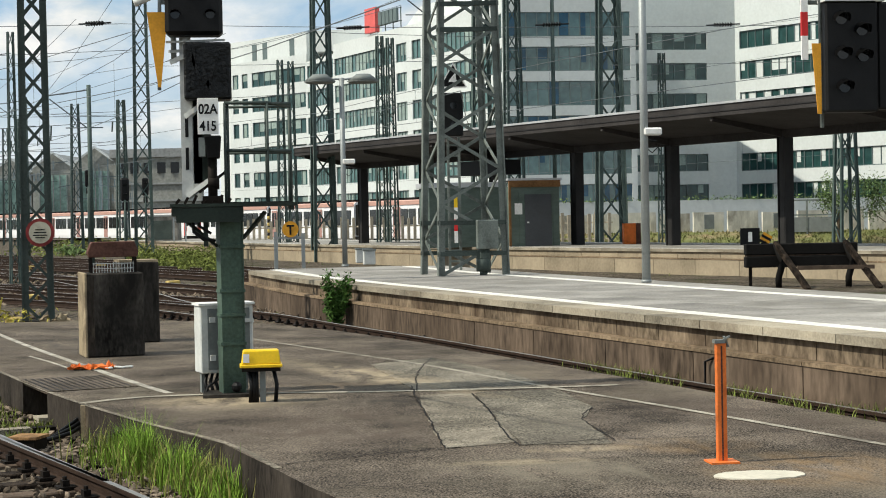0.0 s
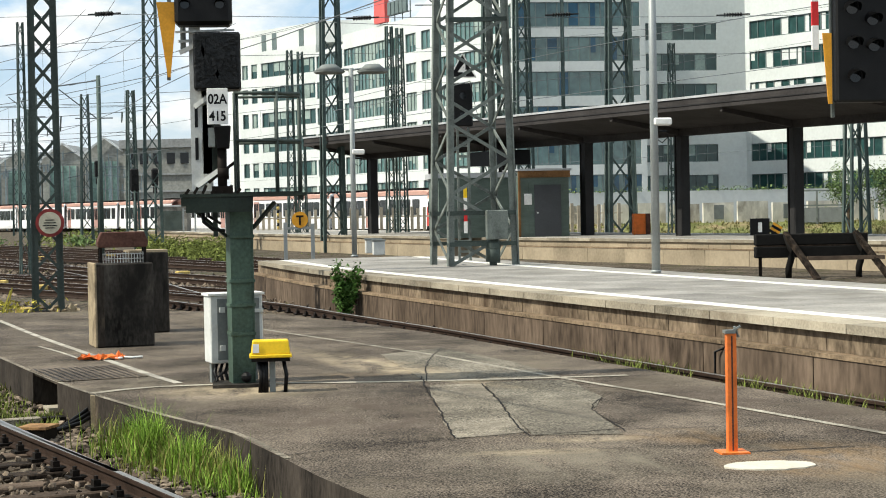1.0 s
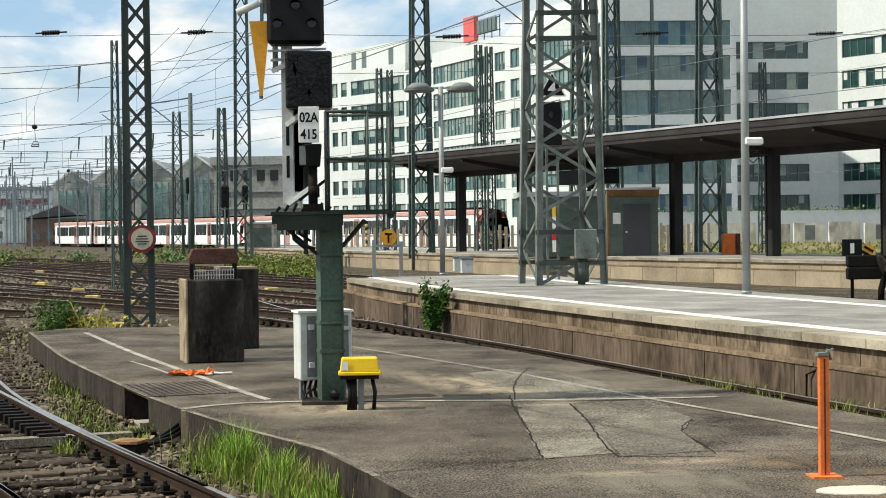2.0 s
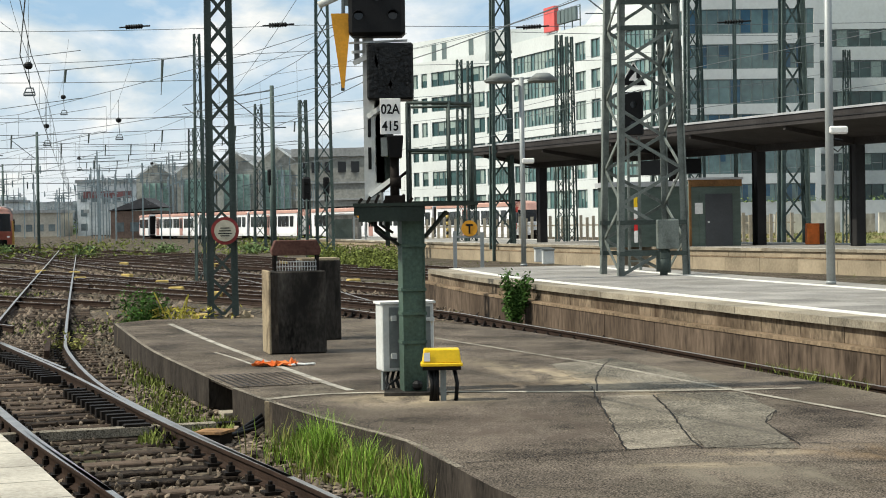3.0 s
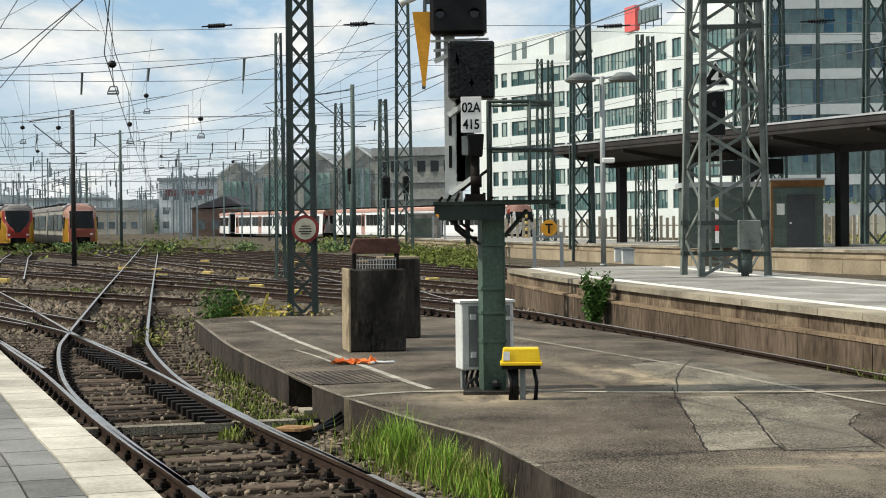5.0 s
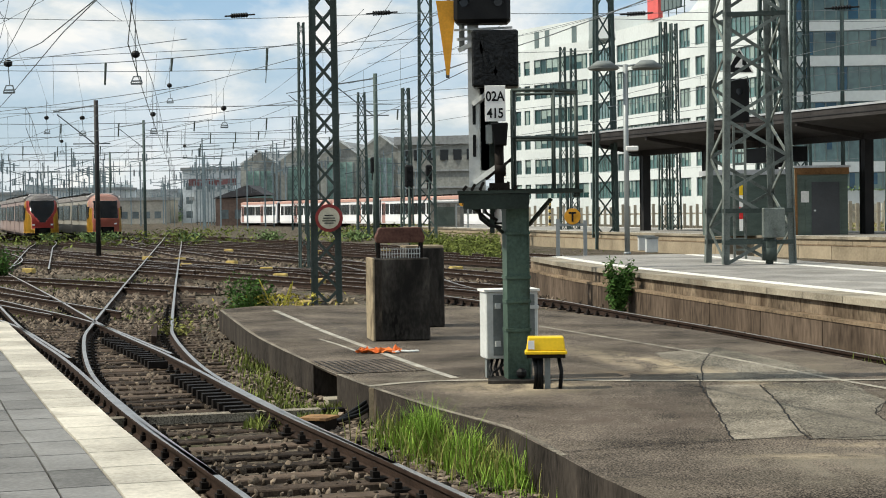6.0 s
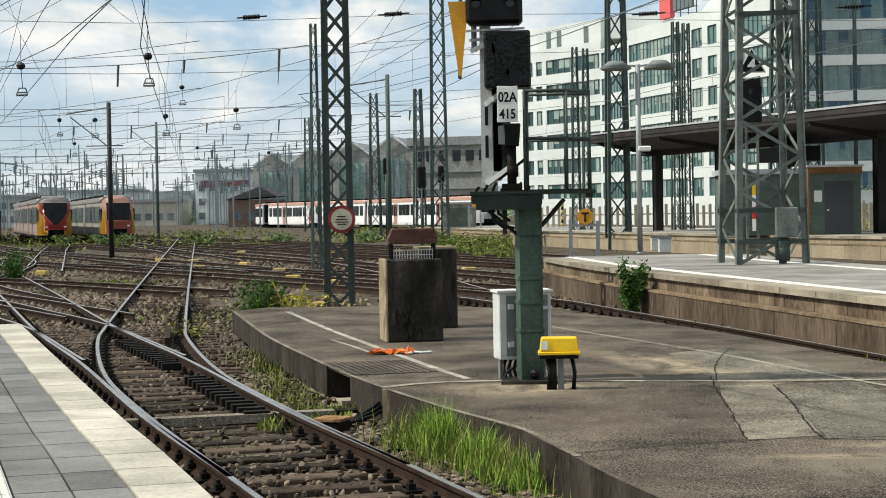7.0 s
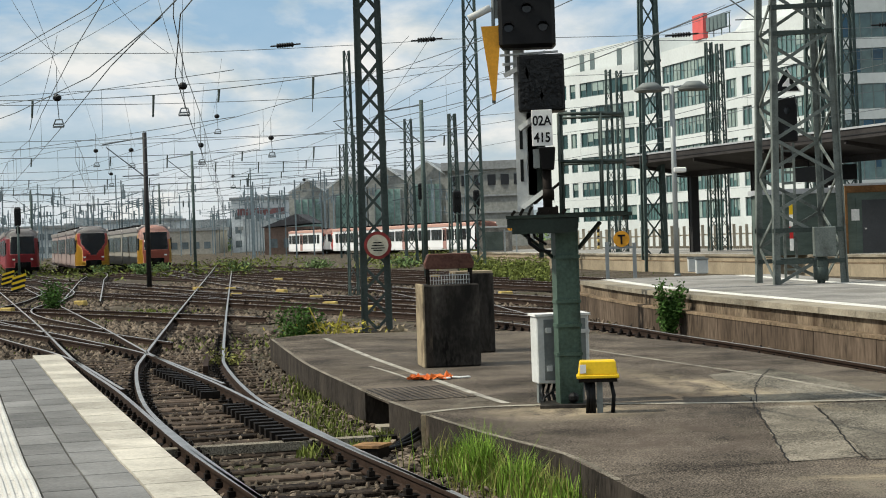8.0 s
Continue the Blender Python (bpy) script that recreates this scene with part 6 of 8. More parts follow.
def build_plants():
    rng = random.Random(21)
    bm = bmesh.new()
    for k in range(15000):      # tall grass at the island's foot
        t = rng.random()
        x, y = -1.04 + 1.28 * t + rng.gauss(-0.02, 0.17), 17.1 - 3.1 * t + rng.gauss(0, 0.4)
        n = noise.noise((x * 2.6, y * 1.6, 2.2)) + 0.5 * noise.noise((x * 7, y * 4, 6.1))
        if inside(x, y, ISLAND) or n < -0.22:
            continue
        h = rng.uniform(0.08, 0.50) * (0.75 + 0.9 * n) * (0.5 + 0.6 * math.sin(math.pi * min(1, t * 0.9 + 0.12)))
        tuft(bm, x - 0.05, y, -0.2, max(0.06, h), rng, 0.0042)
    dry = bmesh.new()
    for k in range(1300):
        t = rng.random()
        x, y = -1.02 + 1.25 * t + rng.gauss(-0.08, 0.22), 17.0 - 3.0 * t + rng.gauss(0, 0.4)
        if not inside(x, y, ISLAND):
            tuft(dry, x - 0.06, y, -0.2, rng.uniform(0.08, 0.45), rng, 0.006)
    tagged(part("dry_grass", dry, "dry_grass"), "dry yellow blades among the green grass", "grass", kind="stuff")
    tagged(part("tall_grass", bm, "grass"), "tall fresh green grass growing beside the island", "grass", kind="stuff")
    bm = bmesh.new()
    for k in range(5200):      # short weeds between rail and island, along walls
        pick = rng.random()
        if pick < 0.35:
            t = rng.random()
            x, y = 3.3 + 2.5 * t + rng.gauss(0, 0.1), 22.6 - 9.6 * t
            x += 0.95
        elif pick < 0.6:
            t = rng.random() ** 1.5
            x, y = -2.6 - 1.7 * t + rng.gauss(0, 0.18) - 0.2, 20.0 + 8.0 * t + rng.gauss(0, 0.3)
        elif pick < 0.8:
            y = rng.uniform(16.5, 20)
            x, y = -4.5 - (y - 16.5) * 0.36 + rng.gauss(0, 0.1), y
        else:
            x, y = -2.0 - rng.random() * 0.9, 17.6 + rng.random() * 2.0
        if not inside(x, y, ISLAND):
            if x < 2.5:
                tuft(bm, x, y, -0.2, rng.uniform(0.05, 0.17), rng, 0.010)
            elif noise.noise((y * 0.9, 1.0, 4.0)) > -0.05:
                tuft(bm, x + 0.25, y, -0.05, rng.uniform(0.10, 0.26), rng, 0.010)
    for k in range(3000):
        y = rng.uniform(11.5, 20.6)
        x = 4.62 + 0.25 * (18.8 - y) + rng.gauss(0.36, 0.11)
        if not inside(x, y, ISLAND) and noise.noise((y * 1.9, 2.0, 7.0)) > 0.05:
            tuft(bm, x, y, -0.02, rng.uniform(0.08, 0.30), rng, 0.007)
    tagged(part("weeds", bm, "weed"), "short green weeds in the ballast", "weeds", kind="stuff")
    bm = bmesh.new()
    for k in range(15000):      # sparse weeds across the yard
        y = 36 + 110 * rng.random() ** 1.3
        x = -0.36 * y + rng.gauss(0, 1) * 0.16 * y + 3
        if noise.noise((x * 0.12, y * 0.09, 4.2)) > 0.12:
            tuft(bm, x, y, -0.2, rng.uniform(0.04, 0.14), rng, 0.03)
    tagged(part("yard_weeds", bm, "weed"), "sparse yellow-green weeds over the rail yard", "weeds", kind="stuff")
    bm = bmesh.new()
    for k in range(16000):
        t, f = rng.random(), 1 + 0.33 * rng.random()
        x, y = (-5.6 + 4.9 * t) * f, (92 - 18 * t) * f
        n = noise.noise((x * 0.7, y * 0.25, 3.3))
        if n < -0.18:
            continue
        if k % 3:
            leaf(bm, (x, y, -0.15 + (0.75 + 0.5 * n) * rng.random() ** 1.4), 0.20, rng)
        else:
            tuft(bm, x, y, -0.2, rng.uniform(0.15, 0.5), rng, 0.03)
    for k in range(2200):      # patch of low growth between the yard tracks
        x, y = rng.gauss(-14.4, 0.9), rng.gauss(56.5, 1.6)
        tuft(bm, x, y, -0.2, rng.uniform(0.04, 0.12), rng, 0.03)
    tagged(part("meadow", bm, "weed"), "overgrown strip of leafy weeds and grass beside the tracks", "grass", kind="stuff")
    shrub("bush", -5.45, 34.6, -0.2, 0.95, 1.0, 2600, 0.10, "small dark green bush at the end of the island", seed=3)
    bm = bmesh.new()
    for k in range(14000):
        y = rng.uniform(112, 215)
        x = -y * rng.uniform(0.03, 0.34)
        n = noise.noise((x * 0.10, y * 0.06, 9.1)) + 0.4 * noise.noise((x * 0.4, y * 0.2, 2.0))
        if n > 0.16:
            leaf(bm, (x, y, -0.18 + rng.random() ** 2 * (0.3 + 1.1 * n)), 0.42, rng)
    tagged(part("yard_growth", bm, "weed"), "low yellow-green growth between the far tracks", "weeds", kind="stuff")
    shrub("weed_plant", -1.02, 16.75, -0.2, 0.34, 0.36, 300, 0.075, "leafy green weed at the end of the grass", seed=12, category="plant")
    shrub("bush", 2.05, 35.2, -0.1, 0.68, 1.12, 3400, 0.11, "green shrub growing out of the platform wall", seed=4)
    shrub("bush", -6.3, 31.2, -0.2, 0.9, 0.4, 300, 0.10, "low yellow-green weeds beside the track", "dry_grass", seed=5)
    shrub("bush", -18.2, 60.0, -0.2, 1.2, 1.2, 1200, 0.15, "round green bush in the yard", seed=6)
    for k, (x, y, w, h) in enumerate(((-24.5, 128, 2.4, 0.9), (-19, 132, 3, 1.0), (-33.6, 140, 2.2, 0.9), (-39, 142, 2, 0.8), (-12, 128, 3.0, 0.9), (-31.8, 128, 2.0, 1.0))):
        shrub("bush", x, y, -0.2, w, h, 380, 0.32, "low green bush among the far tracks", "leaf_far", seed=30 + k)
    y = thing("dry_plant", pose(-4.75, 34.3, -0.2), "yellow dried plant stalks with low growth", "plant")
    bm = bmesh.new()
    for p, q in (((-0.1, 0, 0.2), (-0.45, 0, 0.95)), ((-0.05, 0, 0.15), (0.2, 0, 0.85)), ((0.05, 0.1, 0.1), (0.22, 0.1, 0.9)), ((0.0, 0, 0.1), (-0.2, 0.1, 0.6))):
        bar(bm, p, q, 0.05, 0.02)
    part("stalk", bm, "yellow_weed", y)
    bm = bmesh.new()
    for k in range(700):
        leaf(bm, (rng.gauss(-0.1, 0.42), rng.gauss(0.35, 0.2), 0.25 + 0.38 * rng.random()), 0.10, rng)
    tagged(part("low_growth", bm, "yellow_weed", y), kind="stuff")
    # a tree beyond the covered platform
    for k, (x, yy, h) in enumerate(((39.2, 108, 4.3), (42.6, 107, 3.9))):
        t = thing("tree", pose(x, yy, -0.2), "small green tree beyond the tracks", "tree")
        bm = bmesh.new()
        rod(bm, (0, 0, 0), (0, 0, h * 0.5), 0.12, 8, 0.07)
        limbs = []
        r2 = random.Random(50 + k)
        for i in range(9):
            a = r2.random() * math.tau
            q = V((math.cos(a) * r2.uniform(0.6, 1.5), math.sin(a) * r2.uniform(0.6, 1.5), h * r2.uniform(0.55, 1.0)))
            limbs.append(q)
            rod(bm, (0, 0, h * r2.uniform(0.2, 0.5)), q, 0.05, 6, 0.015)
        part("trunk", bm, "bark", t)
        bm = bmesh.new()
        for i in range(3200):
            q = r2.choice(limbs)
            leaf(bm, q + V((r2.gauss(0, 0.36), r2.gauss(0, 0.36), r2.gauss(0, 0.36))), 0.20, r2)
        tagged(part("crown", bm, "leaf_far", t), kind="stuff")


def build_ballast():
    """Loose stones where the camera is nearest."""
    rng = random.Random(8)
    shapes = []
    for k in range(5):
        bm = bmesh.new()
        bmesh.ops.create_icosphere(bm, subdivisions=1, radius=1.0)
        for v in bm.verts:
            v.co *= rng.uniform(0.7, 1.2)
            v.co.z *= 0.55
        shapes.append(([tuple(v.co) for v in bm.verts], [[v.index for v in f.verts] for f in bm.faces]))
        bm.free()
    lines = [along(TRACKS[n], 0.4) for n in ("near", "through", "wall", "slip")]
    verts, faces = [], []
    for k in range(52000):
        ln = lines[rng.choices((0, 1, 2, 3), (7, 3, 2, 2))[0]]
        x, y, a = rng.choice(ln)
        if y < 9 or y > 42:
            continue
        s = rng.uniform(-2.2, 2.2)
        x, y = x - math.sin(a) * s + rng.uniform(-.2, .2), y + math.cos(a) * s + rng.uniform(-.2, .2)
        if inside(x, y, ISLAND) or (y < 22 and x < -0.366 * y + 1.42):
            continue
        r = rng.uniform(0.02, 0.046)
        m = Matrix.Translation((x, y, -0.195 + 0.04 * rng.random() + (0.15 if ln is lines[2] and y < 44 else 0))) @ Euler((rng.random() * 6, rng.random() * 6, rng.random() * 6)).to_matrix().to_4x4()
        vs, fs = shapes[k % 5]
        base = len(verts)
        verts += [tuple(m @ (V(v) * r)) for v in vs]
        faces += [[i + base for i in f] for f in fs]
    for k in range(2600):
        y = rng.uniform(12.5, 24)
        x = -0.366 * y + 4.15 + rng.uniform(0.05, 1.5)
        if inside(x, y, ISLAND):
            continue
        m = Matrix.Translation((x, y, -0.19 + 0.05 * rng.random())) @ Euler((rng.uniform(-.4, .4), rng.uniform(-.4, .4), rng.random() * 6)).to_matrix().to_4x4()
        r = rng.uniform(0.035, 0.072)
        vs, fs = shapes[k % 5]
        base = len(verts)
        verts += [tuple(m @ V((v[0] * r, v[1] * r, v[2] * r * 0.6))) for v in vs]
        faces += [[i + base for i in f] for f in fs]
    far_lines = [along(TRACKS[n], 0.7) for n in ("through", "near", "slip", "ladder", "fan_near", "fan_mid", "wall", "slip_left", "slip_outer", "cross_left", "cross_yard", "yard", "yard_left", "yard_right")]
    block = ((1, 0, 0), (0, 1, 0), (-1, 0, 0), (0, -1, 0), (0.2, 0.1, 0.8), (0, 0, -0.6))
    sides = ((0, 1, 4), (1, 2, 4), (2, 3, 4), (3, 0, 4), (1, 0, 5), (2, 1, 5), (3, 2, 5), (0, 3, 5))
    for k in range(60000):
        x, y, a = rng.choice(far_lines[k % len(far_lines)])
        if y < 34 or y > 100:
            continue
        c = rng.uniform(-2.6, 2.6)
        x, y = x - math.sin(a) * c, y + math.cos(a) * c
        if inside(x, y, ISLAND):
            continue
        r = rng.uniform(0.04, 0.085) * (1 + y / 120)
        m = Matrix.Translation((x, y, -0.19 + 0.03 * rng.random())) @ Matrix.Rotation(rng.random() * 6, 4, "Z")
        base = len(verts)
        verts += [tuple(m @ (V(v) * r * rng.uniform(0.7, 1.2))) for v in block]
        faces += [[i + base for i in f] for f in sides]
    me = bpy.data.meshes.new("ballast_stones")
    me.from_pydata(verts, [], faces)
    me.materials.append(M["stone"])
    tagged(new("ballast_stones", me), "loose brown ballast stones between the rails", "ballast", kind="stuff")


# ---------------------------------------------------------------- trains
def rounded(w, h0, h1, r=0.35, n=4, lean=0.12):
    """Half-rounded car cross-section as (y, z)."""
    pts = [(-w / 2 + 0.05, h0), (-w / 2, h0 + 0.35)]
    for k in range(n + 1):
        t = math.pi / 2 * k / n
        pts.append((-w / 2 + lean + r - r * math.cos(t), h1 - r + r * math.sin(t)))
    return pts + [(-y, z) for y, z in pts[::-1]]


def loft(bm, sections):
    rows = [[bm.verts.new((x, y, z)) for y, z in pts] for x, pts in sections]
    n = len(rows[0])
    for a, b in zip(rows, rows[1:]):
        for k in range(n):
            f = bm.faces.new((a[k], a[(k + 1) % n], b[(k + 1) % n], b[k]))
            f.smooth = False
    bm.faces.new(rows[0][::-1]), bm.faces.new(rows[-1])


def cab_zone(style, y, z, x):
    """Which part of a cab's shell lies at half-width y, height z and x metres ahead of its back."""
    if z < 0.62 or (z < 1.05 and y < 0.62 and x > 1.6):
        return "skirt"
    if style == "chevron":
        half = min(1.02, 0.24 + 0.80 * (z - 1.50))
        if 1.50 < z < 3.30 and y < half and x > 0.9:
            return "screen"
        if z >= 3.30:
            return "dome"
        return "mask" if x > 0.9 and y < min(1.26, max(0.92, half + 0.24)) and z > 1.0 else "side"
    if style == "band":
        if 1.80 < z < 2.95 and y < 1.0 + 0.3 * (x < 1.5) and x > 0.75:
            return "screen"
        if x < 0.75 + 0.5 * (z - 1.0) and x > 0.25 * z - 0.35 and z < 3.25 and x < 1.0:
            return "mask"
        return "dome" if z >= 3.0 else "side"
    if 1.72 < z < 3.22 and y < 1.0 and x > 0.8:
        return "screen"
    if z >= 3.05 or (style == "round" and z > 2.6 and x > 0.5):
        return "dome"
    return "mask" if (y < 1.12 and x > 0.8) or style == "plain" else "side"


def build_cab(t, hl, sgn, low, style, colours):
    """The rounded cab of a car: one shell, cut into its differently painted parts."""
    nz, na = 40, 44

    def spot(i, j):
        z = low + (3.86 - low) * i / nz
        a = -math.pi / 2 + math.pi * j / na
        rise = max(0.0, (z - 1.55) / 2.31)
        depth = 2.4 * (1 - 0.42 * rise ** 1.6) if rise < 0.86 else 2.4 * (1 - 0.42 * 0.86 ** 1.6) * math.sqrt(max(0.0, 1 - ((rise - 0.86) / 0.145) ** 2))
        if z < 0.8:
            depth -= 0.35 * (0.8 - z)
        crown = max(0.0, (z - 2.95) / 0.92)
        half = 1.43 * (1 - 0.06 * max(0.0, (z - 1.2) / 2)) * math.sqrt(max(0.0, 1 - crown ** 2.4))
        return (depth * abs(math.cos(a)) ** 0.62, math.copysign(half * abs(math.sin(a)) ** 0.62, math.sin(a)), z)
    grid = [[spot(i, j) for j in range(na + 1)] for i in range(nz + 1)]
    shells = {}
    for i in range(nz):
        for j in range(na):
            quad = [grid[i][j], grid[i][j + 1], grid[i + 1][j + 1], grid[i + 1][j]]
            x, y, z = (sum(q[c] for q in quad) / 4 for c in range(3))
            zone = cab_zone(style, abs(y), z, x)
            if (zone == "side" and style in ("chevron", "round")) or (zone == "mask" and style == "band"):
                zone += "_left" if y > 0 else "_right"
            bm, seen = shells.setdefault(zone, (bmesh.new(), {}))
            vs = []
            for di, dj in ((0, 0), (0, 1), (1, 1), (1, 0)):
                key = (i + di, j + dj)
                if key not in seen:
                    px, py, pz = grid[i + di][j + dj]
                    seen[key] = bm.verts.new((sgn * (hl - 2.4 + px), py, pz))
                vs.append(seen[key])
            bm.faces.new(vs).smooth = True
    names = {"side": "cab", "mask": "front_mask", "screen": "windscreen", "dome": "cab_dome", "skirt": "skirt"}
    for zone, (bm, seen) in shells.items():
        bmesh.ops.solidify(bm, geom=bm.faces[:], thickness=0.03)
        part(names[zone.split("_")[0]], bm, colours[zone.split("_")[0]], t)


def railcar(name, length, nose_front, nose_back, body, roof, doors, label, front_col, windows, low=0.35, cab=None, style="band", dome=None, glass="train_glass"):
    """One car; local x forward, origin on the rails at its middle."""
    t = thing(name, Matrix(), label, "train car")
    hl = length / 2

    def sec(x, k):
        return (x, [(y * k, z) for y, z in rounded(2.86, low, 3.75)])
    bm = bmesh.new()
    loft(bm, [sec(-hl + (2.39 if nose_back else 0.3), 1), sec(hl - (2.39 if nose_front else 0.3), 1)])
    part("car_body", bm, body, t)
    for sgn, has in ((1, nose_front), (-1, nose_back)):
        if has:
            build_cab(t, hl, sgn, low, style, {"side": cab or body, "mask": front_col, "screen": "glass_dark", "dome": dome or roof, "skirt": "under"})
    x0, x1 = -hl + (2.3 if nose_back else 0.4), hl - (2.3 if nose_front else 0.4)
    bm = bmesh.new()
    loft(bm, [(x0, [(y * 1.012, z + 0.02) for y, z in rounded(2.86, 3.32, 3.75, 0.38)]), (x1, [(y * 1.012, z + 0.02) for y, z in rounded(2.86, 3.32, 3.75, 0.38)])])
    part("roof", bm, roof, t)
    bm = bmesh.new()
    k0 = x0 + 1.0
    while k0 < x1 - 2.4:
        box(bm, k0, k0 + 2.2, -0.75, 0.75, 3.70, 3.98)
        k0 += 3.3
    part("roof_gear", bm, "under", t)
    for s in (-1, 1):
        # window band in pieces, proud by a little, with pillars between
        x = x0 + 0.5
        i = 0
        while x < x1 - 1.3:
            is_door = i % 7 == 4 and doors
            w = 1.3 if is_door else windows
            bm = bmesh.new()
            if is_door:
                box(bm, x, x + w, s * 1.425 - 0.02, s * 1.425 + 0.02, low + 0.1, 3.15)
                d = part("door", bm, doors, t)
                bm = bmesh.new()
                for q in (0.12, 0.70):
                    box(bm, x + q, x + q + 0.45, s * 1.432 - 0.03, s * 1.432 + 0.03, 1.5, 2.95)
                part("door_window", bm, "glass_dark", d)
            else:
                box(bm, x, x + w, s * 1.415 - 0.025, s * 1.415 + 0.025, 1.60, 2.98)
                part("window", bm, glass, t)
            x += w + (0.22 if i % 3 else 0.55)
            i += 1
    for sgn, has in ((1, nose_front), (-1, nose_back)):
        if not has:
            bm = bmesh.new()
            box(bm, sgn * hl - 0.32, sgn * hl + 0.32, -1.15, 1.15, low + 0.3, 3.5)
            part("gangway", bm, "under", t)
            continue
        for y in (-0.75, 0.75):
            bm = bmesh.new()
            box(bm, sgn * (hl + 0.10) - 0.03, sgn * (hl + 0.10) + 0.03, y - 0.10, y + 0.10, 1.24, 1.36)
            part("headlight", bm, "plate_white", t)
        bm = bmesh.new()
        box(bm, sgn * hl - 0.3, sgn * hl + 0.25, -0.25, 0.25, 0.62, 0.95)
        part("coupler", bm, "under", t)
        bm = bmesh.new()
        box(bm, sgn * (hl - 1.7) - 0.45, sgn * (hl - 1.7) + 0.45, -1.43, 1.43, 1.75, 2.75)
        part("cab_side_window", bm, "glass_dark", t)
    bm = bmesh.new()
    box(bm, x0 - 1.2, x1 + 1.2, -1.25, 1.25, 0.28, low + 0.12)
    part("underframe", bm, "under", t)
    for bx in (-hl + 2.6, hl - 2.6):
        bm = bmesh.new()
        box(bm, bx - 1.6, bx + 1.6, -1.0, 1.0, 0.30, 0.75)
        bog = part("bogie", bm, "under", t)
        for dx in (-1.15, 1.15):
            bm = bmesh.new()
            rod(bm, (bx + dx, -0.78, 0.42), (bx + dx, 0.78, 0.42), 0.42, 16)
            part("wheelset", bm, "iron", bog)
    return t


MOVING = []


def build_trains():
    # two coupled units of three cars each, leaving
    end_lab, mid_lab = "white end car of a local train with a salmon roof line", "white middle car of a local train with a salmon roof line"
    end = railcar("train_car", 21.0, True, False, "train_white", "train_salmon", "train_pink", end_lab, "train_red", 1.15)
    mid = railcar("train_car", 19.5, False, False, "train_white", "train_salmon", "train_pink", mid_lab, "train_red", 1.15)
    # distance of each car's middle from the rear end of the train, and whether it is turned round
    spots = [(10.5, True, 0), (31.2, False, 1), (51.8, False, 0), (73.2, True, 0), (93.9, False, 1), (114.0, False, 1), (134.7, False, 0)]
    used = set()
    for s, turned, kind in spots:
        base = (end, mid)[kind]
        if kind in used:
            ob = copy_thing(base, Matrix())
        else:
            ob = base
            used.add(kind)
        tagged(ob, "", "", "cars of the leaving train")
        MOVING.append((ob, s, turned))
    # three standing trains
    for (x, y, a), cols in (((-45.7, 142.0, -71.0), ("train_deep_red", "train_deep_red", "train_deep_red")), ((-39.6, 142.0, -71.0), ("train_dusty", "train_dusty", "train_red")), ((-34.45, 143.0, -71.0), ("train_silver", "train_silver", "train_faded_red"))):
        body, roof, mask = cols
        lab = {"train_deep_red": "dark red regional train standing in the yard", "train_dusty": "faded red commuter train with yellow front, standing", "train_silver": "silver and yellow local train with red front, standing"}[body]
        cab, style, dome = {"train_deep_red": ("train_deep_red", "plain", "train_roof"), "train_dusty": ("train_yellow", "chevron", "train_roof"), "train_silver": ("train_yellow", "round", "train_salmon")}[body]
        first = railcar("train_car", 19.0, True, False, body, "train_roof", body, lab, mask, 1.2, cab=cab, style=style, dome=dome, glass="far_window")
        first.matrix_world = pose(x - 9.5 * math.cos(radians(a)), y - 9.5 * math.sin(radians(a)), 0, 0, 0, a)
        bm = bmesh.new()
        box(bm, 5.6, 7.0, -0.95, 0.95, 3.66, 3.92)
        part("roof_cap", bm, "train_roof", first, bevel=0.1)
        second = railcar("train_car", 18.0, False, False, body, "train_roof", body, lab, mask, 1.2, glass="far_window")
        second.matrix_world = pose(x - 28.4 * math.cos(radians(a)), y - 28.4 * math.sin(radians(a)), 0, 0, 0, a)
        copy_thing(second, pose(x - 46.6 * math.cos(radians(a)), y - 46.6 * math.sin(radians(a)), 0, 0, 0, a))


# rear end of the leaving train along its track, metres from the track's start, by seconds
TRAIN_RUN = [(0, 43.0), (1.0, 50.2), (2.3, 60.0), (3.5, 71.4), (4.5, 82.0), (5.5, 92.6), (6.5, 103.2), (7.25, 111.2), (8.0, 119.2)]


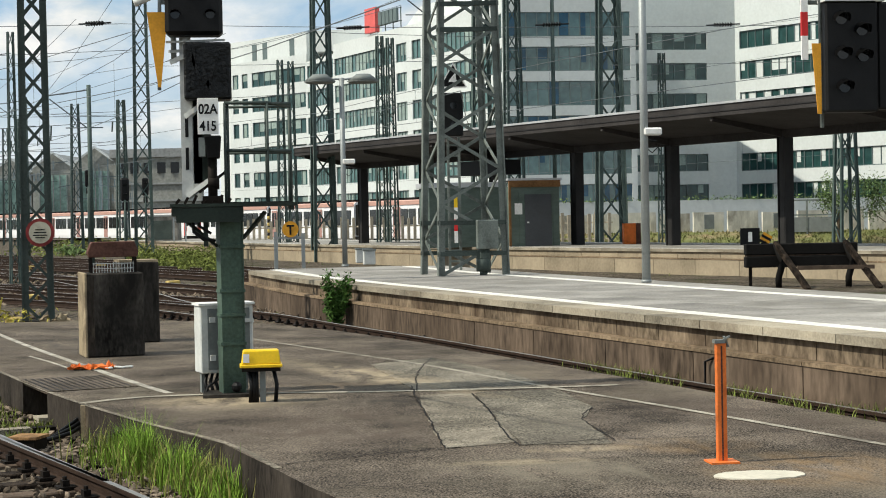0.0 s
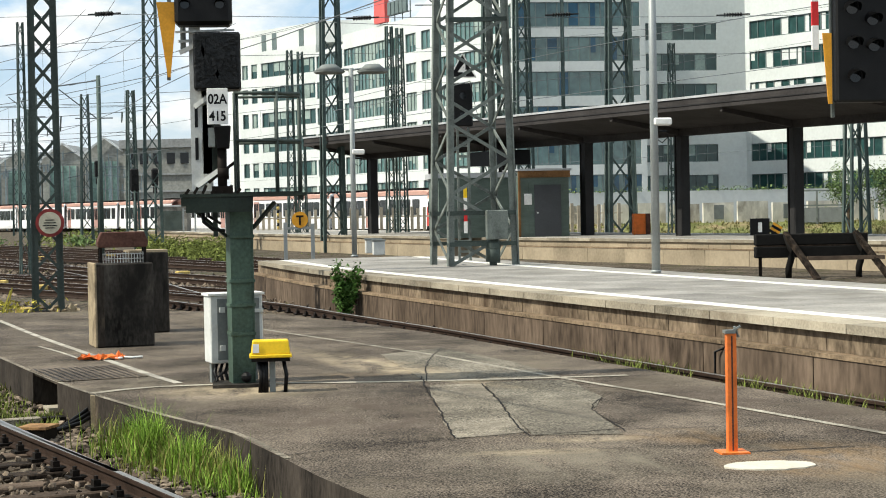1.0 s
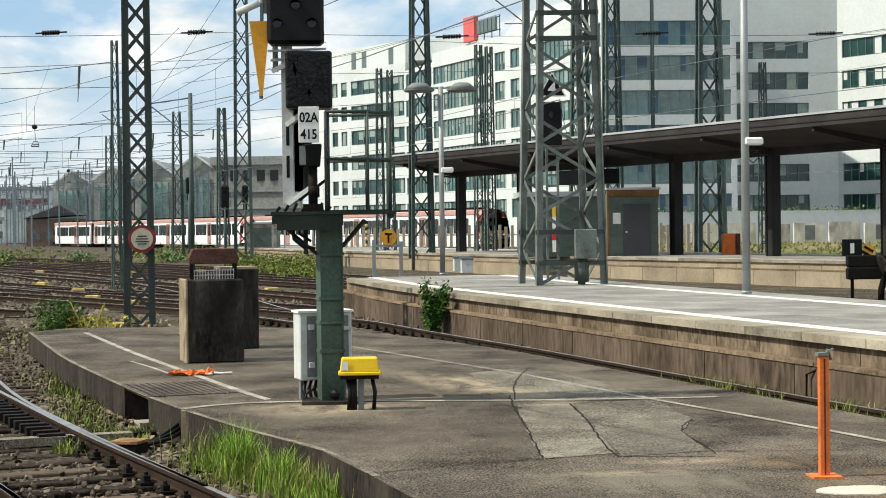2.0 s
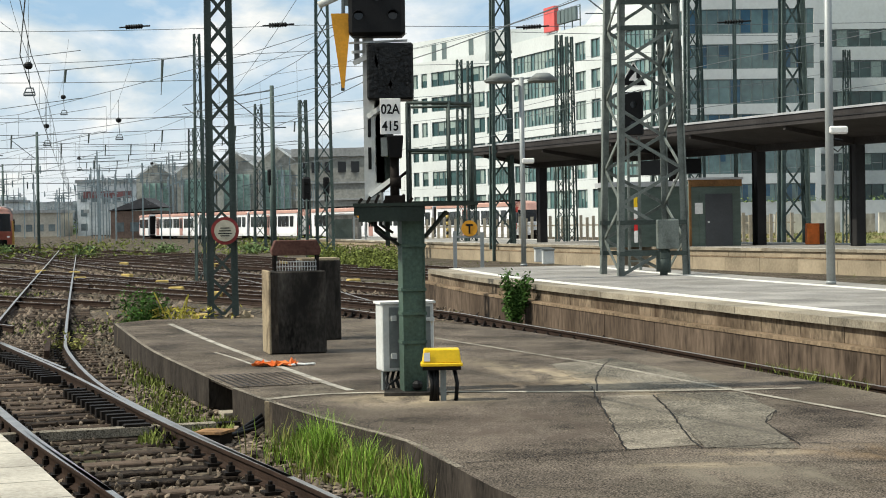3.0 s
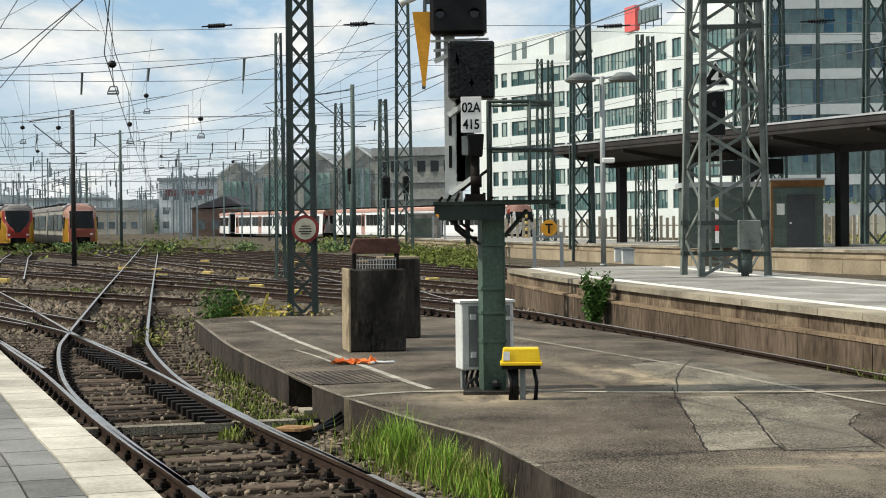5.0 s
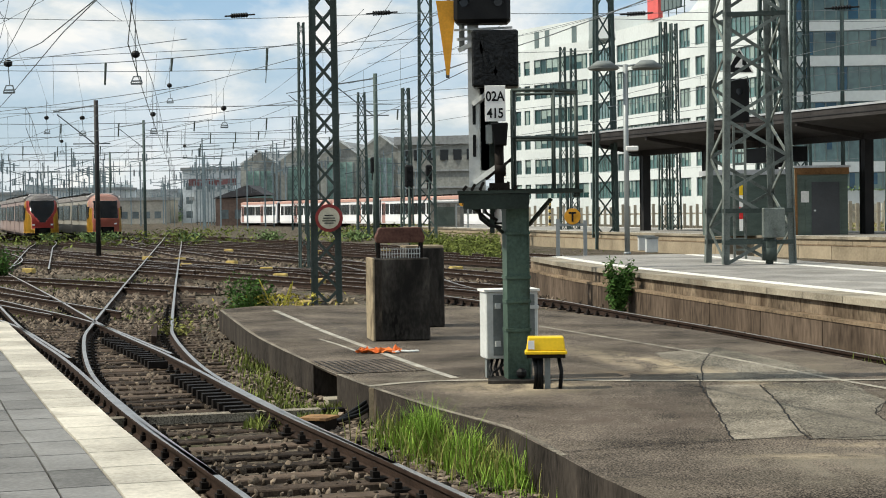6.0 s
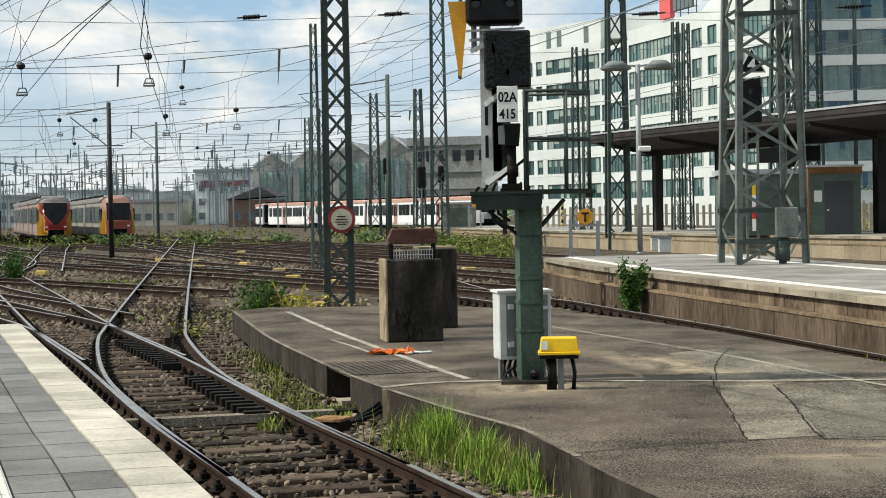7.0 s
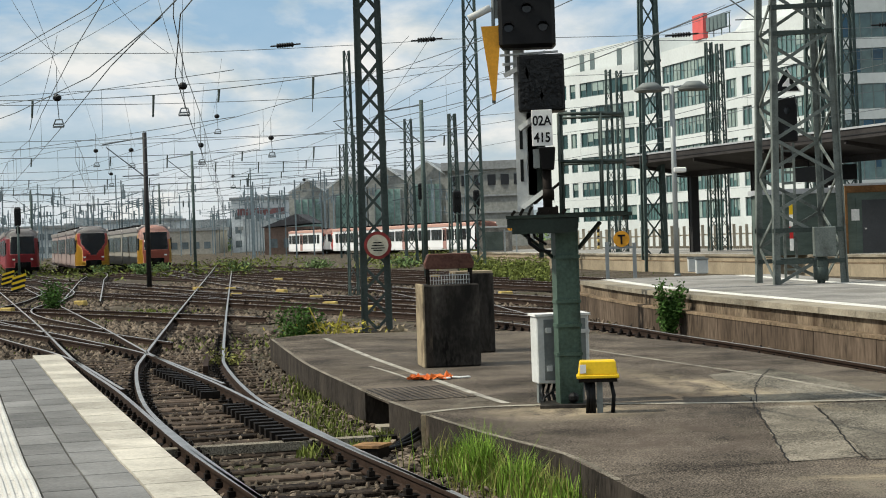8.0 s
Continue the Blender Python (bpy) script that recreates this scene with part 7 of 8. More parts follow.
# ---------------------------------------------------------------- distance
def build_distance():
    # old locomotive hall with gabled roofs and copper fronts
    h = thing("old_rail_hall", Matrix(), "old grey railway hall with gables and green copper fronts", "building")
    bm = bmesh.new()
    prism(bm, [(-22.5, 330), (-6, 326), (-6, 350), (-22.5, 350)], -0.5, 14.6)
    part("main_block", bm, "stone_old", h)
    bm = bmesh.new()
    prism(bm, [(-23.2, 329.4), (-5.4, 325.2), (-5.4, 351), (-23.2, 351)], 14.6, 16.2)
    part("flat_roof", bm, "far_roof", h)
    for k in range(6):
        bm = bmesh.new()
        x = -21.9 + 2.55 * k
        box(bm, x, x + 2.2, 329.6 - 0.62 * k - 0.12, 330.6 - 0.62 * k, 11.6, 13.6)
        part("window", bm, "glass_dark", h)
    for z in (9.6, 6.4):
        bm = bmesh.new()
        bar(bm, (-22.6, 329.8, z), (-5.9, 325.75, z), 0.3, 0.35)
        part("string_course", bm, "far_roof", h)
    for k in range(4):
        bm = bmesh.new()
        x0, y0 = -54.0 + 8.0 * k, 336 - 1.2 * k
        a = [bm.verts.new(p) for p in ((x0, y0, -0.5), (x0 + 7.8, y0 - 1, -0.5), (x0 + 7.8, y0 - 1, 11.5 + 0.8 * k), (x0 + 3.9, y0 - 0.5, 14.0 + 0.9 * k), (x0, y0, 11.5 + 0.8 * k))]
        b = [bm.verts.new(v.co + V((4, 30, 0))) for v in a]
        bm.faces.new(a), bm.faces.new(b[::-1])
        for i in range(5):
            bm.faces.new((a[i], b[i], b[(i + 1) % 5], a[(i + 1) % 5])).material_index = 1 if i in (2, 3) else 0
        part("gabled_bay", bm, ("stone_old", "far_roof"), h)
        bm = bmesh.new()
        prism(bm, [(x0 + 1.2, y0 - 0.45), (x0 + 6.6, y0 - 1.15), (x0 + 6.6, y0 - 0.9), (x0 + 1.2, y0 - 0.2)], 0, 10.2 + 0.7 * k)
        front = part("copper_front", bm, "copper", h, "pale green front")
        bm = bmesh.new()
        for i in range(5):
            x = x0 + 1.3 + 1.28 * i
            box(bm, x, x + 0.14, y0 - 1.3, y0 - 0.5, 0, 10.2 + 0.7 * k)
        part("glazing_bar", bm, "far_roof", front)
        bm = bmesh.new()
        for e in (0, 7.8):
            bar(bm, (x0 + e, y0 - 0.6 - e / 8, 11.5 + 0.8 * k), (x0 + 3.9, y0 - 1.0, 14.1 + 0.9 * k), 0.3, 0.35)
        part("verge", bm, "far_white", h, "pale roof verge")
    for x0, y0, w, hh, mt, lab in ((-78.1, 400, 12.5, 12.4, "far_white", "distant white block with a dark red band"), (-52.8, 300, 8.2, 4.9, "far_brick", "low brick rail shed with a dark roof"),
                                   (-95, 395, 14, 5.5, "far_beige", "distant low grey building"), (-62, 420, 10, 9, "far_grey", "distant low grey building"),
                                   (-70, 262, 5, 3.4, "far_brick", "low brick rail shed with a dark roof"),
                                   (-150, 420, 26, 7.5, "far_grey", "distant low grey building"), (-128, 460, 22, 9, "far_white", "distant low grey building"), (-180, 400, 20, 8, "far_beige", "distant low grey building")):
        b = thing("distant_building", pose(x0, y0, -0.3), lab, "building")
        bm = bmesh.new()
        box(bm, 0, w, 0, 14, 0, hh)
        part("wall", bm, mt, b)
        bm = bmesh.new()
        if mt == "far_brick":
            extrude_profile(bm, [(-0.5, hh), (w * 0.7, hh + 2.3), (w + 0.5, hh + 0.6)], -0.5, 14.5, Matrix())
        else:
            box(bm, -0.4, w + 0.4, -0.4, 14.4, hh, hh + 0.7)
        part("roof", bm, "slate" if mt == "far_brick" else "far_roof", b)
        if hh > 12:
            for z0, z1, mt2 in ((hh - 3.6, hh - 2.0, "far_band"), (hh - 7.0, hh - 6.2, "far_roof")):
                bm = bmesh.new()
                box(bm, 1.5, w + 0.2, -0.25, 0.3, z0, z1)
                part("facade_band", bm, mt2, b)
            bm = bmesh.new()
            box(bm, w * 0.25, w + 3.5, -2.0, 6, 0, hh - 4.5)
            part("annexe", bm, "far_grey", b)
        for f in range(max(1, int(hh / 3.4))):
            for k in range(int(w / 2.6)):
                bm = bmesh.new()
                box(bm, 0.8 + 2.6 * k, 2.3 + 2.6 * k, -0.05, 0.1, 1.3 + 3.3 * f, 2.9 + 3.3 * f)
                part("window", bm, "far_window", b)
    # long dim belt of roofs and trees on the horizon
    rng = random.Random(77)
    bm = bmesh.new()
    for k in range(120):
        x = -330 + 5.2 * k + rng.uniform(-2, 2)
        if x > 90:
            break
        y = 560 + rng.uniform(-30, 60)
        box(bm, x, x + rng.uniform(6, 16), y, y + 12, -0.5, rng.uniform(5, 13))
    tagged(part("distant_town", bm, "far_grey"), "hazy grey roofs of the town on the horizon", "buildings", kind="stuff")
    bm = bmesh.new()
    for k in range(2600):
        x, y = rng.uniform(-330, 0), 480 + rng.uniform(-25, 25)
        leaf(bm, (x, y, rng.random() * (4 + 4 * noise.noise((x * 0.05, 0, 3)))), 2.2, rng)
    tagged(part("distant_trees", bm, "leaf_far"), "far belt of trees on the horizon", "trees", kind="stuff")


def slim_mast(x, y, h, w, label, material="galv_far", name="catenary_mast"):
    t = lattice(name, pose(x, y, -0.2, 0, 0, (x * 37) % 25), h, w, w * 0.55, w * 0.8, w * 0.45, max(0.7, w * 1.25), w * 0.16, w * 0.075, material, label, "mast", "catenary masts", cross=False)
    return t


def build_catenary():
    lab = "tall grey-green lattice catenary mast"
    for x, y, h, w in ((-8.2, 66, 9.6, 0.34), (4.95, 95, 22, 1.15), (8.65, 100, 13.0, 0.55), (22.3, 100, 24, 1.5), (36.8, 100, 12, 1.2), (15.4, 104, 18, 1.4), (-5.4, 105, 22, 1.0),
                       (3.05, 108, 12.4, 0.5), (3.75, 109, 12.4, 0.5), (9.35, 101, 13.0, 0.55), (-12.5, 140, 12, 0.9), (-21, 175, 13, 0.9), (25.5, 100, 11.9, 0.5), (16.5, 100, 22, 1.0), (-9.5, 150, 13, 0.9), (-27, 210, 14, 0.9)):
        slim_mast(x, y, h, w, lab)
    # plain poles
    rng = random.Random(99)
    for k, (x, y, h) in enumerate(((-21.25, 86.4, 8.1), (-7.3, 90, 9.5), (10.2, 88, 15), (18.93, 100, 20), (-30.5, 140, 10), (-15.4, 132, 12), (-60, 190, 9), (-50, 210, 10))):
        t = thing("steel_pole", pose(x, y, -0.2), "dark plain steel pole with a slim bracket arm", "pole")
        bm = bmesh.new()
        rod(bm, (0, 0, 0), (0, 0, h), 0.13, 10, 0.11)
        part("shaft", bm, "column" if k == 0 else "galv_far", t)
        bm = bmesh.new()
        rod(bm, (0, 0, h - 0.25), (-2.2, 0, h - 0.55), 0.035, 6)
        rod(bm, (0, 0, h - 2.3), (-2.0, 0, h - 0.7), 0.035, 6)
        rod(bm, (-1.2, 0, h - 2.2), (0.7, 0, h - 2.2), 0.03, 6)
        part("bracket_arm", bm, "wire", t)
    # dense far masts, too many to count
    bm = bmesh.new()
    for k in range(260):
        y = rng.uniform(230, 560)
        ang = radians(rng.uniform(-21, -2))
        x = y * math.tan(ang)
        h = rng.uniform(8, 13)
        w = rng.uniform(0.10, 0.22)
        box(bm, x - w / 2, x + w / 2, y - w / 2, y + w / 2, -0.2, h)
        if rng.random() < 0.7:
            bar(bm, (x - 2.5, y, h - rng.uniform(0.8, 3)), (x + 2.5, y, h - rng.uniform(0.8, 3)), 0.12)
        for j in range(2):
            xx = x + rng.uniform(-2.6, 2.6)
            box(bm, xx - 0.1, xx + 0.1, y - 0.1, y + 0.1, h - 2.6, h - 1.4)
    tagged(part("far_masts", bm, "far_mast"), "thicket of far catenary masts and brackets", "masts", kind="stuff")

    def wire(pts, r, label, name="overhead_wire", sag=0.0):
        b2 = bmesh.new()
        run = []
        for p, q in zip(pts, pts[1:]):
            p, q = V(p), V(q)
            run += [p.lerp(q, i / 8) - V((0, 0, sag * i / 2 * (1 - i / 8))) for i in range(9)]
        tube(b2, run, r, 5)
        return tagged(part(name, b2, "wire"), label, "wire")
    lab = "thin dark overhead line wire"
    # cross spans with insulators, between the masts
    spans = [((-42, 78, 12.2), (-17.2, 75, 10.6)), ((-17.2, 75, 10.6), (-4.6, 75, 10.72)), ((-4.6, 75, 10.72), (10, 75, 10.5)), ((10, 75, 10.5), (36, 75, 10.7)),
             ((-40, 70, 8.9), (-17.5, 70, 7.98)), ((-17.5, 70, 7.98), (-8.4, 68, 7.8)), ((-8.2, 66, 8.2), (-5.4, 105, 12.6)), ((4.95, 95, 12.5), (22.3, 100, 12.6)), ((22.3, 100, 11.0), (36.8, 100, 11.2)),
             ((-5.4, 105, 11.6), (22.3, 100, 11.6)), ((-60, 105, 9.5), (-5.4, 105, 8.6)), ((-60, 105, 11.4), (-5.4, 105, 12.6)), ((5.4, 40.2, 5.1), (3.2, 60, 5.6)), ((5.4, 40.2, 5.1), (8.6, 62, 5.4)),
             ((-70, 150, 9.2), (-9, 150, 9.2)), ((-70, 150, 11.0), (-9, 150, 11.8)), ((-5.4, 105, 9.4), (8.65, 100, 9.8)), ((-80, 210, 9), (-27, 210, 9.2)), ((-80, 180, 8.6), (-21, 175, 8.8)), ((-80, 240, 9), (-20, 240, 9.2)),
             ((-30.5, 140, 8.4), (-12.5, 140, 8.0)), ((-90, 270, 9), (-30, 270, 9.2)), ((-90, 300, 10), (-30, 300, 9.6))]
    for k, (p, q) in enumerate(spans):
        wire([p, q], 0.007 + 0.00009 * V(p).length, lab, sag=0.004 * (V(q) - V(p)).length)
    # contact and carrying wires along the tracks
    for n, hs in (("near", (5.4, 6.3)), ("through", (5.4, 6.3)), ("wall", (5.5, 6.4)), ("outer", (5.5, 6.4)), ("yard", (5.5, 6.4)), ("yard_left", (5.5, 6.3)), ("yard_right", (5.5, 6.4)), ("yard_far", (5.5, 6.7)), ("ladder", (5.5, 6.9)), ("slip", (5.5, 6.6)), ("depart", (5.5, 7.0)), ("cross_left", (5.6, 6.9))):
        line = [q for q in along(TRACKS[n], 9.0) if q[1] > (-20 if n == "near" else 12)]
        for z in hs:
            b2 = bmesh.new()
            for i, (a, b) in enumerate(zip(line, line[1:])):
                za = z + (0.5 * abs(math.sin(i * math.pi / 6)) if z > 6 else 0)
                zb = z + (0.5 * abs(math.sin((i + 1) * math.pi / 6)) if z > 6 else 0)
                if i == 0:
                    run = [(a[0], a[1], za)]
                run.append((b[0], b[1], zb))
                if z > 6 and a[1] > 48:
                    rod(b2, (a[0], a[1], za), (a[0], a[1], hs[0]), 0.004 + 0.00004 * a[1], 4)
            tube(b2, run, 0.0105, 5)
            tagged(part("contact_wire" if z < 6 else "carrier_wire", b2, "wire"), "overhead line wire above a track", "wire")
    # slanting feeders in the sky
    for p, q in (((-14.1, 60, 10.81), (-13.2, 60, 7.77)), ((-15.1, 56, 10.85), (-13.76, 60, 8.89)), ((-19.4, 60, 11.03), (-17.8, 60, 9.0)), ((-24, 62, 7.6), (-3.5, 42, 12.0)), ((-26, 64, 6.2), (-8, 50, 11.6)),
                 ((-2.05, 60, 9.44), (-9, 78, 8.4)), ((-0.13, 60, 8.65), (-7.2, 74, 7.6)), ((-1.5, 60, 7.28), (-9.5, 80, 7.3)), ((-1.55, 60, 6.1), (-10, 84, 7.6)), ((5.8, 60, 9.8), (-0.6, 66, 8.6)), ((-9, 80, 7.4), (-2, 50, 10.6)),
                 ((-17.8, 60, 9.7), (-20.5, 66, 7.4)), ((-6, 70, 8.1), (6, 60, 9.6)), ((-15, 100, 8.6), (-5.4, 62, 9.4)), ((8.65, 100, 9.6), (22.3, 100, 9.9)), ((8, 90, 10.5), (30, 84, 12.0)), ((9, 90, 8.2), (30, 86, 10.5))):
        wire([p, q], 0.009, "slanting overhead feeder wire", sag=0.25)
    # sagging cross spans over the yard with short rod insulators hung from them
    for (p, q), drop, step in ((((-34, 72, 9.6), (-8.2, 66, 8.6)), 0.9, 4.3), (((-48, 105, 8.6), (-5.4, 105, 8.4)), 0.8, 3.6), (((-30.5, 140, 9.0), (-12.5, 140, 9.4)), 0.5, 3.0), (((-62, 150, 9.0), (-9.5, 150, 9.0)), 0.9, 4.2),
                               (((-72, 176, 9.4), (-21, 175, 9.2)), 0.9, 4.6), (((-82, 211, 9.8), (-27, 210, 9.6)), 0.9, 5.0)):
        p, q = V(p), V(q)
        t = thing("cross_span", Matrix(), "sagging span wire with short hanging rod insulators", "overhead line", "cross spans over the yard")
        bm = bmesh.new()
        n = 24
        run = [p.lerp(q, i / n) - V((0, 0, 4 * drop * (i / n) * (1 - i / n))) for i in range(n + 1)]
        tube(bm, run, 0.012 + 0.00008 * p.y, 5)
        part("span_wire", bm, "wire", t)
        x = p.x + 2.0
        while x < q.x - 1:
            f = (x - p.x) / (q.x - p.x)
            c = p.lerp(q, f) - V((0, 0, 4 * drop * f * (1 - f)))
            bm = bmesh.new()
            hang = rng.uniform(0.5, 0.9)
            rod(bm, c, c - V((0.05, 0, hang)), 0.055, 6, 0.045)
            part("rod_insulator", bm, "galv_dark", t)
            if rng.random() < 0.4:
                bm = bmesh.new()
                rod(bm, c - V((0.05, 0, hang)), c - V((rng.uniform(-0.1, 0.2), 0, hang + 0.5)), 0.018, 5)
                part("hanger", bm, "wire", t)
            x += step * rng.uniform(0.6, 1.4)
    # insulators: dark beads on the spans, and hanging balls over the yard
    for x, y, z in ((-12.0, 75, 10.75), (-5.75, 75, 10.74), (5.35, 75, 10.5), (22.0, 75, 10.55), (14.2, 75, 10.6)):
        t = thing("line_insulator", pose(x, y, z, 0, 0, -20), "dark ribbed insulator in an overhead line", "insulator", "line insulators")
        bm = bmesh.new()
        for k in range(7):
            rod(bm, (-0.40 + 0.12 * k, 0, 0), (-0.33 + 0.12 * k, 0, 0), 0.115, 10, 0.07)
        rod(bm, (-0.75, 0, 0), (0.75, 0, 0), 0.035, 6)
        part("ribbed_body", bm, "black", t)
    for x, y, z in ((-14.43, 65, 8.19), (-19.36, 65, 7.93), (-21.22, 100, 7.94), (-17.03, 100, 8.22), (-22.23, 110, 10.36), (-27.96, 110, 8.36), (-33.05, 120, 8.98), (-24.6, 68, 9.3), (-40, 150, 8.6), (-31, 160, 8.4), (-25, 165, 8.0)):
        t = thing("hanging_weight", pose(x, y, z), "dark round insulator hanging from an overhead wire", "insulator", "hanging insulators")
        bm = bmesh.new()
        ball(bm, (0, 0, 0), 0.15, 1.15, 1.15, 1)
        part("bulb", bm, "black", t)
        bm = bmesh.new()
        rod(bm, (0, 0, 0.1), (0.02, 0, 1.2), 0.014, 5)
        rod(bm, (0, 0, -0.1), (0.05, 0, -0.85), 0.018, 5)
        rod(bm, (-0.16, 0, -1.02), (0.2, 0, -1.02), 0.03, 6)
        rod(bm, (-0.2, 0, -1.12), (0.24, 0, -1.12), 0.04, 6)
        rod(bm, (-0.2, 0, -1.1), (-0.08, 0, -0.84), 0.025, 5)
        rod(bm, (0.24, 0, -1.1), (0.16, 0, -0.84), 0.025, 5)
        rod(bm, (-0.1, 0, -0.85), (0.18, 0, -0.85), 0.025, 5)
        part("hanger", bm, "wire", t)
        wire([(x + 3.0, y - 13, z + 2.3), (x + 0.02, y, z + 1.18), (x - 3.0, y + 13, z + 0.9)], 0.007, "thin carrier wire over the yard")
    # far signal heads and the dark mast box
    for x, y, z in ((-11.5, 139.0, 5.9), (-6.6, 131, 5.0), (-38.9, 120, 4.6), (-6.2, 100, 4.2)):
        t = thing("far_signal", pose(x, y, -0.2), "black signal head on a slim post in the yard", "signal")
        bm = bmesh.new()
        box(bm, -0.25, 0.25, -0.1, 0.1, z - 0.6, z + 0.75)
        head = part("signal_head", bm, "black", t, bevel=0.1)
        for dz in (-0.25, 0.3):
            bm = bmesh.new()
            box(bm, -0.12, 0.12, -0.28, -0.1, z + dz + 0.08, z + dz + 0.12)
            part("hood", bm, "black", head)
        bm = bmesh.new()
        box(bm, -0.16, 0.16, -0.07, 0.07, z - 1.15, z - 0.62)
        part("lower_head", bm, "black", t, bevel=0.06)
        bm = bmesh.new()
        rod(bm, (0, 0, 0), (0, 0, z), 0.09, 8)
        part("post", bm, "galv_far", t)


def build_small():
    # yellow track markers in the yard
    rng = random.Random(3)
    for x, y in ((-4.9, 39.6), (-6.1, 52.5), (-7.9, 57.0), (-9.4, 64), (-13.6, 70), (-12.2, 73), (-17.8, 82), (-15.6, 79), (-20.1, 60.5), (-19.0, 66), (-2.2, 62), (-24.6, 72), (-10.5, 90), (-16.2, 96), (-7.0, 92), (27.8, 96), (29.5, 95.6), (31.3, 95), (33.5, 94.5)):
        t = thing("track_marker", pose(x, y, -0.2, 0, 0, rng.uniform(-30, 30)), "low weathered yellow box beside the rails", "track box", "yellow track boxes")
        bm = bmesh.new()
        box(bm, -0.24, 0.24, -0.14, 0.14, 0.02, 0.24)
        part("body", bm, "yellow_mark", t, bevel=0.03)
        bm = bmesh.new()
        box(bm, -0.28, 0.28, -0.17, 0.17, 0.0, 0.04)
        part("foot", bm, "iron", t)
    for x, y in ((-33.2, 100.0), (-28.0, 86.0)):
        t = thing("striped_board", pose(x, y, -0.2, 0, 0, 10), "low yellow and black striped warning board by the track", "board", "striped boards")
        for k in range(6):
            bm = bmesh.new()
            bar(bm, (-0.35 + 0.02 * k, 0, 0.15 + 0.14 * k), (0.35 + 0.02 * k, 0, 0.35 + 0.14 * k), 0.12, 0.04, (0, 1, 0))
            part("stripe", bm, "yellow" if k % 2 else "black", t)
        bm = bmesh.new()
        box(bm, -0.05, 0.05, 0.03, 0.1, 0, 1.1)
        part("post", bm, "iron", t)
    t = thing("orange_rag", pose(-1.85, 22.55, 0.222), "crumpled orange plastic sheet on the asphalt", "rag")
    bm = bmesh.new()
    n = 14
    g = [[bm.verts.new((-0.30 + 0.6 * i / n + rng.gauss(0, 0.015), -0.16 + 0.32 * j / n + rng.gauss(0, 0.015), max(0.004, 0.03 + 0.09 * noise.noise((i * 0.55, j * 0.55, 3)) + rng.gauss(0, 0.012)))) for j in range(n + 1)] for i in range(n + 1)]
    for i in range(n):
        for j in range(n):
            if math.hypot((i - 6.5) / 7, (j - 6.5) / 6) + 0.35 * noise.noise((i * 0.5, j * 0.5, 8)) < 1:
                bm.faces.new((g[i][j], g[i + 1][j], g[i + 1][j + 1], g[i][j + 1]))
    part("sheet", bm, "post_orange", t)
    bm = bmesh.new()
    for k in range(7):
        ball(bm, (0.2 + 0.05 * k, rng.gauss(0, 0.05), 0.02), 0.035, 1.2, 1, 0.5, 6)
    part("scrap", bm, "cabinet", t)
    t = thing("cable_box", pose(-2.07, 17.52, -0.2, 0, 0, -18), "dark cable box with a brown lid beside the rail", "cable box")
    bm = bmesh.new()
    box(bm, -0.14, 0.14, -0.15, 0.15, 0, 0.17)
    part("body", bm, "iron", t, bevel=0.01)
    bm = bmesh.new()
    box(bm, -0.155, 0.155, -0.165, 0.165, 0.168, 0.195)
    part("lid", bm, "lid_wood", t)
    t = thing("cable_bundle", pose(-1.75, 17.95, -0.2), "black rubber cables from the island to the track", "cable")
    for k in range(3):
        bm = bmesh.new()
        tube(bm, [(0.18, 0.5 - 0.1 * k, 0.30 - 0.05 * k), (0.05, 0.3 - 0.1 * k, 0.22 - 0.04 * k), (-0.15, 0.05 - 0.05 * k, 0.10), (-0.4, -0.1, 0.06)], 0.022, 8)
        part("cable", bm, "black", t)
    t = thing("paper_litter", pose(-3.75, 36.6, -0.2), "pile of pale crumpled litter at the mast foot", "litter")
    bm = bmesh.new()
    for k in range(14):
        ball(bm, (rng.gauss(0, 0.2), rng.gauss(0, 0.15), 0.12 + 0.25 * rng.random()), 0.09, 1.3, 1, 0.7, 7)
    for v in bm.verts:
        v.co += V((rng.gauss(0, 0.03), rng.gauss(0, 0.03), rng.gauss(0, 0.03)))
    part("scrap", bm, "concrete_pale", t)
    for x, y in ((5.0, 22.2), (5.25, 20.9)):
        t = thing("timber_plank", pose(x, y, -0.15, 0, 0, 104), "dark old plank lying at the foot of the platform wall", "plank")
        bm = bmesh.new()
        box(bm, -0.7, 0.7, -0.09, 0.09, 0, 0.08)
        part("board", bm, "sleeper", t)
    t = thing("downpipe", pose(5.72, 20.4, 0.0), "thin black pipe on the platform wall", "pipe")
    bm = bmesh.new()
    tube(bm, [(0.0, 0.0, -0.2), (0.0, 0.0, 0.28), (0.1, -0.1, 0.34), (0.12, -0.12, 0.40)], 0.018)
    part("pipe", bm, "black", t)


def motions():
    line = along(TRACKS["depart"], 0.5)

    def spot(s):
        k = max(0, min(len(line) - 2, int(s / 0.5)))
        f = s / 0.5 - k
        a, b = line[k], line[k + 1]
        return V((a[0] + (b[0] - a[0]) * f, a[1] + (b[1] - a[1]) * f))
    for ob, s, turned in MOVING:
        rows = []
        for t, rear in TRAIN_RUN:
            a, b = spot(rear + s - 7.0), spot(rear + s + 7.0)
            c = (a + b) / 2
            rows.append((t, pose(c.x, c.y, 0, 0, 0, math.degrees(math.atan2((b - a).y, (b - a).x)) + (180 if turned else 0))))
        walk(ob, rows)


